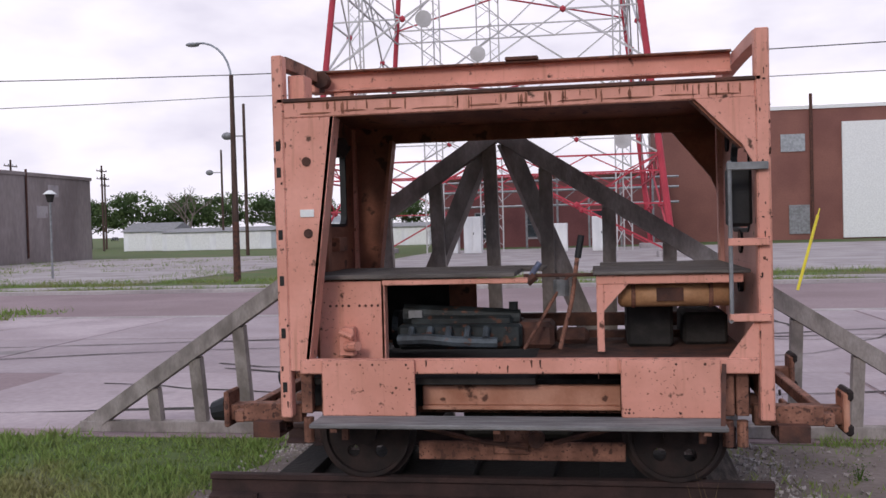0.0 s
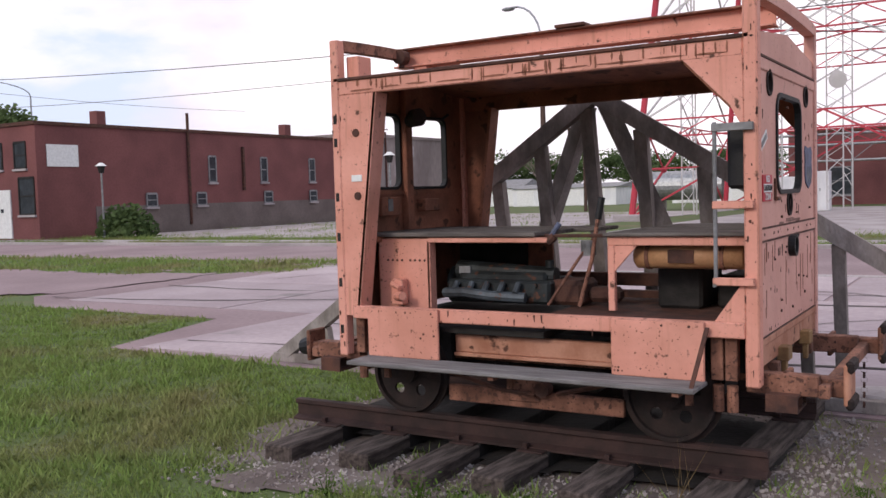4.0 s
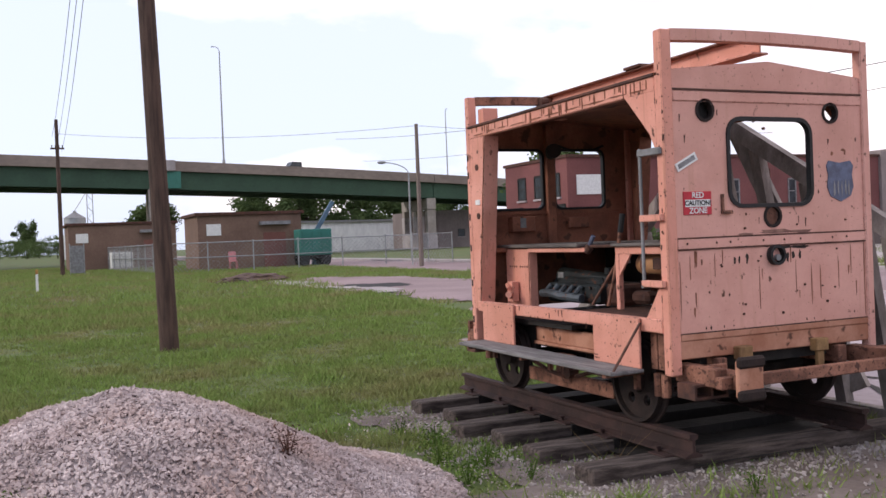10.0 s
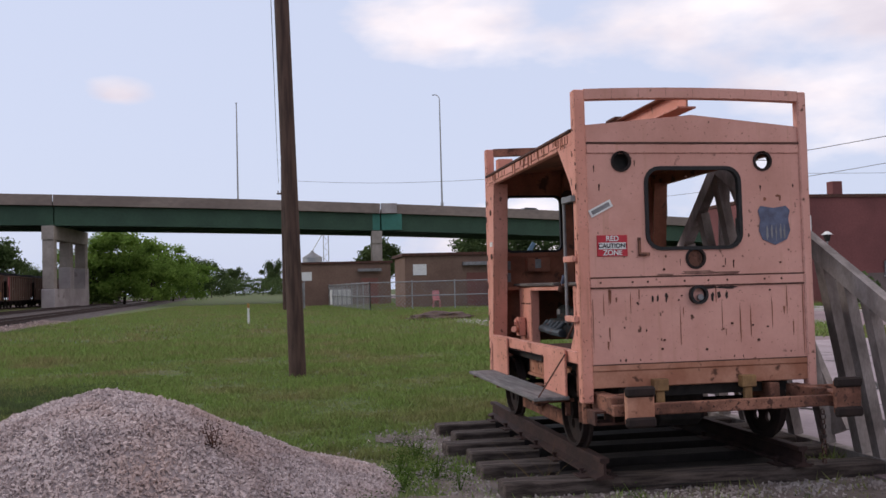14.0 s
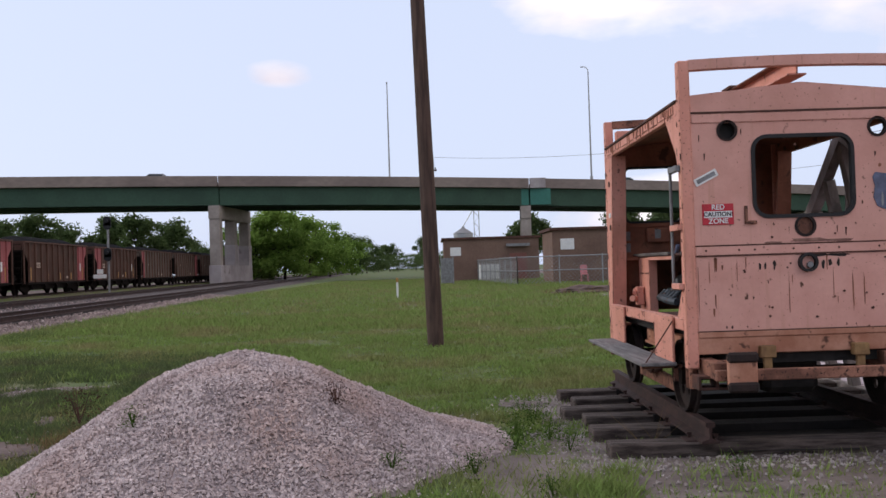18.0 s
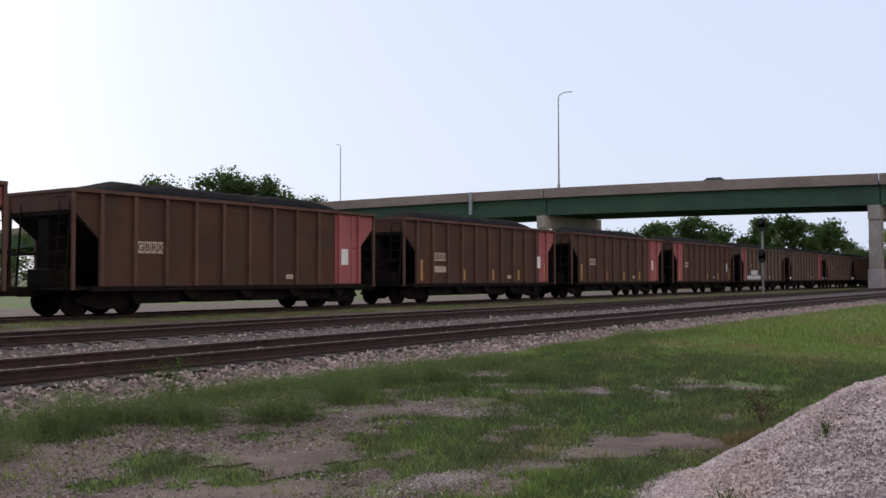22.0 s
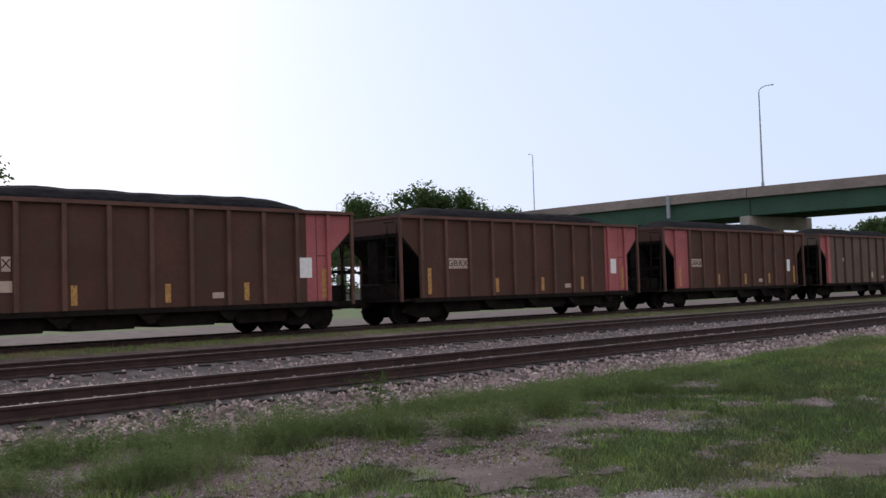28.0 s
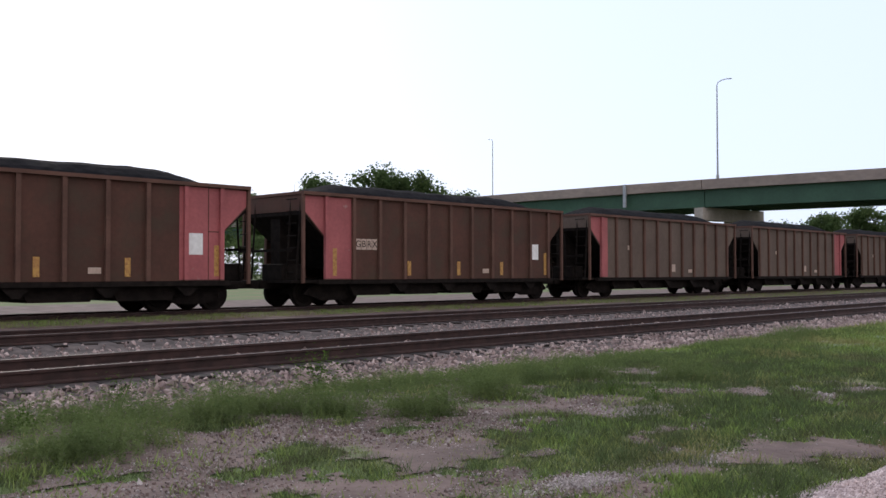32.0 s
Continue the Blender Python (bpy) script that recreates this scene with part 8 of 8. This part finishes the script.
def hopper(body, x0, y0):
    t = thing("hopper_car", x0, y0, TOP, "dusty brown coal hopper car heaped with coal", "hopper car", "coal train")
    P = lambda name, bm, m, lab="", par=None: part(name, bm, M[m], par or t, lab)
    for sgn in (-1, 1):
        y = sgn * HALFW
        bm = B()
        prism(bm, [(1.85, LO), (13.39, LO), (13.39, 2.22), (14.24, 3.03), (14.24, HI), (1.0, HI), (1.0, 3.03), (1.85, 2.22)], "y", y - 0.03 * sgn, y)
        side = P("side_sheet", bm, body)
        for k in range(11):
            x = 1.9 + k * 1.142
            bm = B()
            box(bm, x - 0.06, min(y, y + 0.1 * sgn), LO, x + 0.06, max(y, y + 0.1 * sgn), HI - 0.05)
            P("side_rib", bm, "car_rib", par=side)
        bm = B()
        box(bm, 0.96, min(y - 0.05 * sgn, y + 0.12 * sgn), HI - 0.05, 14.28, max(y - 0.05 * sgn, y + 0.12 * sgn), HI + 0.05)
        P("top_rail", bm, "car_rib")
        for x in (1.0, 14.24):
            bm = B()
            box(bm, x - 0.05, min(y, y + 0.08 * sgn), LO - 0.1, x + 0.05, max(y, y + 0.08 * sgn), HI - 0.05)
            P("corner_post", bm, "car_rib")
        bm = B()
        box(bm, 1.6, min(y - 0.1 * sgn, y + 0.06 * sgn), LO - 0.14, 13.64, max(y - 0.1 * sgn, y + 0.06 * sgn), LO)
        P("side_sill", bm, "chassis")
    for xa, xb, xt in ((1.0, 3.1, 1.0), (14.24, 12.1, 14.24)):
        # shade below the sloping sheet is put into its near-black colour
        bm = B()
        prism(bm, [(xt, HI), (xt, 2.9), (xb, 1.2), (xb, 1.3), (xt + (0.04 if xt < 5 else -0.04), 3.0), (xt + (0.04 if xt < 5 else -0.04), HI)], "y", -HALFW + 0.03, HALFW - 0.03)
        P("slope_sheet", bm, "chassis", "sloping end sheet, its shade set as near-black colour")
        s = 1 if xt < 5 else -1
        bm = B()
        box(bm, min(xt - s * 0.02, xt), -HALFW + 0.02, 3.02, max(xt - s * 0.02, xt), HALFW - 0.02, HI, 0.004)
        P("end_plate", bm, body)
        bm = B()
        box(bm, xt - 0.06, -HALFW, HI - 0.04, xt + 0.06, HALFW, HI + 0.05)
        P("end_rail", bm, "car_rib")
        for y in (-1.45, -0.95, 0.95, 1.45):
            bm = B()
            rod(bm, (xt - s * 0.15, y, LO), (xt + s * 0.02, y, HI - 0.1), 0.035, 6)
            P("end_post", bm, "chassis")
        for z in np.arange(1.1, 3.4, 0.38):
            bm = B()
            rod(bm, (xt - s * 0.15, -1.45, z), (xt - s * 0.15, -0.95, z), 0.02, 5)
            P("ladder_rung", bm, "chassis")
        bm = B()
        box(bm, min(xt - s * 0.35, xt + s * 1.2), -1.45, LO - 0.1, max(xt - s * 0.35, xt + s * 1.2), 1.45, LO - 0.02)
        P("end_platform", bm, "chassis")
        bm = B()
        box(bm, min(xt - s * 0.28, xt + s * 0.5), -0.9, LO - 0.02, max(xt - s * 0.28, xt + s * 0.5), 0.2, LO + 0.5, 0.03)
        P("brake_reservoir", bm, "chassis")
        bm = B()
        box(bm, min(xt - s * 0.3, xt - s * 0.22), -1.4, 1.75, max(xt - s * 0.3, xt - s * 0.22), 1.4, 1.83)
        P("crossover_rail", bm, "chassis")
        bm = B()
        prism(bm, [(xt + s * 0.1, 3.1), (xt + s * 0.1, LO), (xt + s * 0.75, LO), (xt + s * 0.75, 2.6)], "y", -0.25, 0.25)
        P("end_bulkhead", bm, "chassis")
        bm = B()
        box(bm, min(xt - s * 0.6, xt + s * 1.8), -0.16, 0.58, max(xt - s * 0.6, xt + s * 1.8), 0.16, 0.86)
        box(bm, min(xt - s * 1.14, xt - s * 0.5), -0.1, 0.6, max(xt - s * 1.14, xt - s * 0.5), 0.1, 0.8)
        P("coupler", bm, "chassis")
    # heaped coal
    vs, fs = [], []
    nxx, nyy = 30, 8
    for j in range(nyy + 1):
        for i in range(nxx + 1):
            u, v = i / nxx, j / nyy * 2 - 1
            x = 1.2 + 12.84 * u
            e = min(1.0, min(u, 1 - u) * 6.5)
            z = HI - 0.12 + 0.62 * (e ** 0.8) * (1 - abs(v) ** 2.2) + 0.05 * noise.noise((x * 1.3, v * 2, 4))
            vs.append((x, v * (HALFW - 0.04), z))
    fs = [(j * (nxx + 1) + i, j * (nxx + 1) + i + 1, (j + 1) * (nxx + 1) + i + 1, (j + 1) * (nxx + 1) + i) for j in range(nyy) for i in range(nxx)]
    raw("coal_load", vs, fs, M["coal"], t)
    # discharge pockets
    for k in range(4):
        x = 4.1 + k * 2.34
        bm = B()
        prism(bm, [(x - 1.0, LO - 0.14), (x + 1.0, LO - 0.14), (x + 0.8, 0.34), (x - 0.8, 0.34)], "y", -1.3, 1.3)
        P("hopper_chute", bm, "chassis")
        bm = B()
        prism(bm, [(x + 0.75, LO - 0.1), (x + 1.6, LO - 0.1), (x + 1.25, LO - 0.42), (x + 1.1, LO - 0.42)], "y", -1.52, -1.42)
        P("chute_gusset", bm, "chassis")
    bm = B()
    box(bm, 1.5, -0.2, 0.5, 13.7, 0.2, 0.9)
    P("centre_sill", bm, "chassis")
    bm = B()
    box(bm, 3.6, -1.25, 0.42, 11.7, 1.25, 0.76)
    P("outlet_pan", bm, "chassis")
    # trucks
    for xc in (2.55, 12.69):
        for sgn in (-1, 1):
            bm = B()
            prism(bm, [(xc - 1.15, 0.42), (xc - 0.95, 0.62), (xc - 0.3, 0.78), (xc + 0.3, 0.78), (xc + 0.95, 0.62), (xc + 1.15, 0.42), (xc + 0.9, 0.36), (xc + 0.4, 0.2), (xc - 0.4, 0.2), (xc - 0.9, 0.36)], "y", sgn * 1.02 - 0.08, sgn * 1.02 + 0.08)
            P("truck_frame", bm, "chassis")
        for dx in (-0.88, 0.88):
            bm = B()
            for sgn in (-1, 1):
                rod(bm, (0, sgn * 0.68, 0), (0, sgn * 0.80, 0), 0.46, 20)
                rod(bm, (0, sgn * 0.64, 0), (0, sgn * 0.69, 0), 0.49, 20)
                rod(bm, (0, sgn * 0.80, 0), (0, sgn * 0.83, 0), 0.36, 16, 0.34)
            rod(bm, (0, -1.12, 0), (0, 1.12, 0), 0.08, 8)
            w = P("wheelset", bm, "chassis", "dark steel wheelset")
            w.matrix_basis = pose(xc + dx, 0, 0.46)
    return t


def plate(t, x0, x1, z0, z1, m, name="panel", lab="", d=0.0):
    bm = B()
    box(bm, x0, -HALFW - 0.012 - d, z0, x1, -HALFW + 0.0, z1)
    return part(name, bm, M[m], t, lab)


def gore(t, pts):
    """A red corner panel over the sloping end of a side sheet."""
    bm = B()
    prism(bm, pts, "y", -HALFW - 0.012, -HALFW)
    return part("red_panel", bm, M["car_red"], t, "faded red painted end panel")


def mark(t, x, z, size, text):
    bm = B()
    w = size * len(text) * 0.70
    for k in range(len(text)):
        box(bm, x - w / 2 + k * w / len(text) + 0.02, -HALFW - 0.016, z - size * 0.52, x - w / 2 + (k + 1) * w / len(text) - 0.012, -HALFW, z + size * 0.52)
    p = part("mark_plate", bm, M["markpale"], t, "pale lettering panel")
    for k, ch in enumerate(text):
        cu = bpy.data.curves.new("lettering", "FONT")
        cu.body, cu.size, cu.align_x, cu.align_y, cu.extrude = ch, size * 0.92, "CENTER", "CENTER", 0.002
        tmp = new("lettering_source", cu)
        me = bpy.data.meshes.new_from_object(tmp.evaluated_get(bpy.context.evaluated_depsgraph_get()))
        bpy.data.objects.remove(tmp)
        me.materials.clear()
        me.materials.append(M["chassis"])
        ob = new("lettering", me)
        ob.parent = p
        ob.matrix_basis = pose(x - w / 2 + (k + 0.5) * w / len(text), -HALFW - 0.019, z, 90, 0, 0)


M["markpale"] = mat("pale_lettering", (0.55, 0.43, 0.35), (0.44, 0.34, 0.28), 3, 30, 0.8)
train_cars = {}
masters = {}
LOOK = {  # car: body, red panels at (left, right), lettered, yellow marks, square
    -6: ("car_brown", 0, 1, 1, 0, 1), -5: ("car_brown", 1, 1, 0, 0, 1), -4: ("car_brown", 0, 2, 1, 0, 1), -3: ("car_brown", 0, 2, 0, 0, 1), -2: ("car_brown", 0, 2, 1, 0, 1), -1: ("car_brown", 0, 1, 2, 1, 1), 0: ("car_brown", 0, 2, 1, 1, 1),
    1: ("car_brown", 2, 0, 1, 1, 1), 2: ("car_grey", 1, 0, 0, 0, 0), 3: ("car_grey", 0, 1, 0, 0, 0), 4: ("car_grey", 0, 0, 0, 0, 0), 5: ("car_brown", 0, 1, 0, 0, 1), 6: ("car_grey", 0, 0, 0, 0, 0), 7: ("car_brown", 0, 0, 0, 0, 0), 8: ("car_brown", 1, 0, 0, 0, 0), 9: ("car_grey", 0, 0, 0, 0, 0)}
for body in ("car_brown", "car_grey"):
    masters[body] = hopper(body, 0, 0)
used = set()
for k, (body, rl, rr, text, yl, sq) in LOOK.items():
    m = pose(0, 0, 0)
    if body in used:
        t = copy_thing(masters[body], m)
    else:
        t = masters[body]
        used.add(body)
    train_cars[k] = t
for k, (body, rl, rr, text, yl, sq) in LOOK.items():
    t = train_cars[k]
    if rr:
        a = 12.0 if rr > 1 else 12.55
        plate(t, a, 12.9, LO + 0.03, HI - 0.08, "car_red", "red_panel", "faded red painted end panel")
        plate(t, 12.93, 13.36, LO + 0.03, 2.24, "car_red", "red_panel", "faded red painted end panel")
        plate(t, 12.93, 13.36, 2.27, HI - 0.08, "car_red", "red_panel", "faded red painted end panel")
        gore(t, [(13.4, 2.28), (14.18, 3.03), (14.18, HI - 0.08), (13.4, HI - 0.08)])
        for x in (12.178, 13.32) if rr > 1 else (13.32,):
            plate(t, x - 0.063, x + 0.063, LO + 0.03, HI - 0.08, "car_red", "red_rib", "faded red painted rib", 0.092)
    if rl:
        plate(t, 1.97, 2.97 if rl > 1 else 2.4, LO + 0.03, HI - 0.08, "car_red", "red_panel", "faded red painted end panel")
        gore(t, [(1.06, 3.03), (1.83, 2.28), (1.83, HI - 0.08), (1.06, HI - 0.08)])
        plate(t, 1.837, 1.963, LO + 0.03, HI - 0.08, "car_red", "red_rib", "faded red painted rib", 0.092)
    if sq:
        plate(t, 12.13, 12.73, 1.6, 2.2, "white", "white_square", "white painted square", 0.006)
    if yl:
        for x in (2.2, 5.5, 8.0, 10.4, 13.1):
            plate(t, x, x + 0.16, LO + 0.12, LO + (1.0 if x < 3 or x > 12 else 0.62), "yellow", "reflector_stripe", "yellow reflective stripe", 0.004)
    plate(t, 9.4, 9.75, LO + 0.2, LO + 0.36, "markpale", "stencil")
    if text:
        mark(t, 3.62, 2.02, 0.34, "GBRX")
        if text > 1:
            plate(t, 3.1, 4.15, 1.35, 1.62, "markpale", "number_bar", "pale bar of worn lettering")
    elif body == "car_grey":
        plate(t, 4.0, 4.3, 2.1, 2.3, "markpale", "stencil")
        plate(t, 7.8, 8.15, LO + 0.25, LO + 0.6, "markpale", "stencil")


# ---------------- vehicles on the overpass ----------------
def vehicle(kind, paint, label):
    """Local x is ahead."""
    t = thing(kind, 0, 0, 0, label, "car", "vehicles on the overpass")
    L, W = (5.4, 1.9) if kind == "pickup_truck" else (4.7, 1.8)
    bm = B()
    box(bm, -L / 2, -W / 2, 0.45, L / 2, W / 2, 1.0, 0.12)
    part("body", bm, M[paint], t)
    bm = B()
    if kind == "pickup_truck":
        prism(bm, [(-0.7, 0.98), (1.35, 0.98), (0.8, 1.8), (-0.55, 1.8)], "y", -W / 2 + 0.1, W / 2 - 0.1)
    elif kind == "van":
        prism(bm, [(-2.3, 0.98), (1.6, 0.98), (0.9, 1.85), (-2.2, 1.85)], "y", -W / 2 + 0.1, W / 2 - 0.1)
    else:
        prism(bm, [(-2.0, 0.98), (1.3, 0.98), (0.5, 1.5), (-1.2, 1.5)], "y", -W / 2 + 0.12, W / 2 - 0.12)
    cabin = part("cabin", bm, M[paint], t)
    for sgn in (-1, 1):
        bm = B()
        x0, x1, zt = {"pickup_truck": (-0.4, 0.75, 1.68), "van": (-1.9, 0.95, 1.72)}.get(kind, (-1.1, 0.55, 1.42))
        prism(bm, [(x0, 1.08), (x1 + 0.3, 1.08), (x1, zt), (x0, zt)], "y", sgn * (W / 2 - 0.13) - 0.04, sgn * (W / 2 - 0.13) + 0.045)
        part("side_window", bm, M["glass"], cabin)
    for dx in (-L * 0.3, L * 0.31):
        for sgn in (-1, 1):
            bm = B()
            rod(bm, (dx, sgn * (W / 2 - 0.22), 0.34), (dx, sgn * (W / 2 + 0.01), 0.34), 0.34, 16)
            w = part("wheel", bm, M["black"], t)
            bm = B()
            rod(bm, (dx, sgn * (W / 2 - 0.0), 0.34), (dx, sgn * (W / 2 + 0.02), 0.34), 0.2, 12)
            part("rim", bm, M["steel"], w)
    for sgn in (-1, 1):
        bm = B()
        box(bm, L / 2 - 0.05, sgn * 0.6 - 0.15, 0.65, L / 2 + 0.02, sgn * 0.6 + 0.15, 0.8)
        part("headlight", bm, M["white"], t)
    return t


cars = [(vehicle("pickup_truck", "carpaint", "dark pickup truck driving over the overpass"), ((0, 258), (4, 166), (9, 54), (10, 31), (10.5, 19.4), (12, -12.6), (13, -31), (16, -86), (24, -225), (32, -345))),
        (vehicle("sedan", "silverpaint", "silver car driving over the overpass"), ((0, 285), (8, 142), (15, 15.6), (17.5, -29), (24, -150), (32, -290))),
        (vehicle("sedan", "carpaint", "dark sedan driving over the overpass"), ((0, 335), (10, 162), (19, 5.2), (20, -14.5), (23, -66), (24, -82), (25, -96.5), (32, -195)))]


# ---------------- what moves ----------------
def train_pose(k, t):
    s = S32 + PITCH * (k - 1) + SPEED * (32.0 - t)
    p = Vector((4, RAIL_C, TOP)) + DIRV * s
    return pose(p.x, p.y, p.z, 0, 0, ANG)


def motions():
    for k, t in train_cars.items():
        walk(t, [(q, train_pose(k, q)) for q in range(0, 33, 4)])
        for w in t.children:
            if w.name.startswith("wheelset"):
                x = w.location.x
                turn = math.degrees(SPEED / 0.46)
                walk(w, [(q * 0.15, pose(x, 0, 0.46, 0, -turn * 0.15 * q, 0)) for q in range(214)])
    for t, ys in cars:
        rows = []
        for q, y in ys:
            z = max(deck_top(y) - 1.2, 0.0)
            a, b = deck_top(y - 2), deck_top(y + 2)
            tilt = math.degrees(math.atan((a - b) / 4)) if z > 0 else 0
            rows.append((q, pose(deck_x(y) - 4.0, y, z, 0, -tilt, -90 + 11.3)))
        walk(t, rows)


motions()
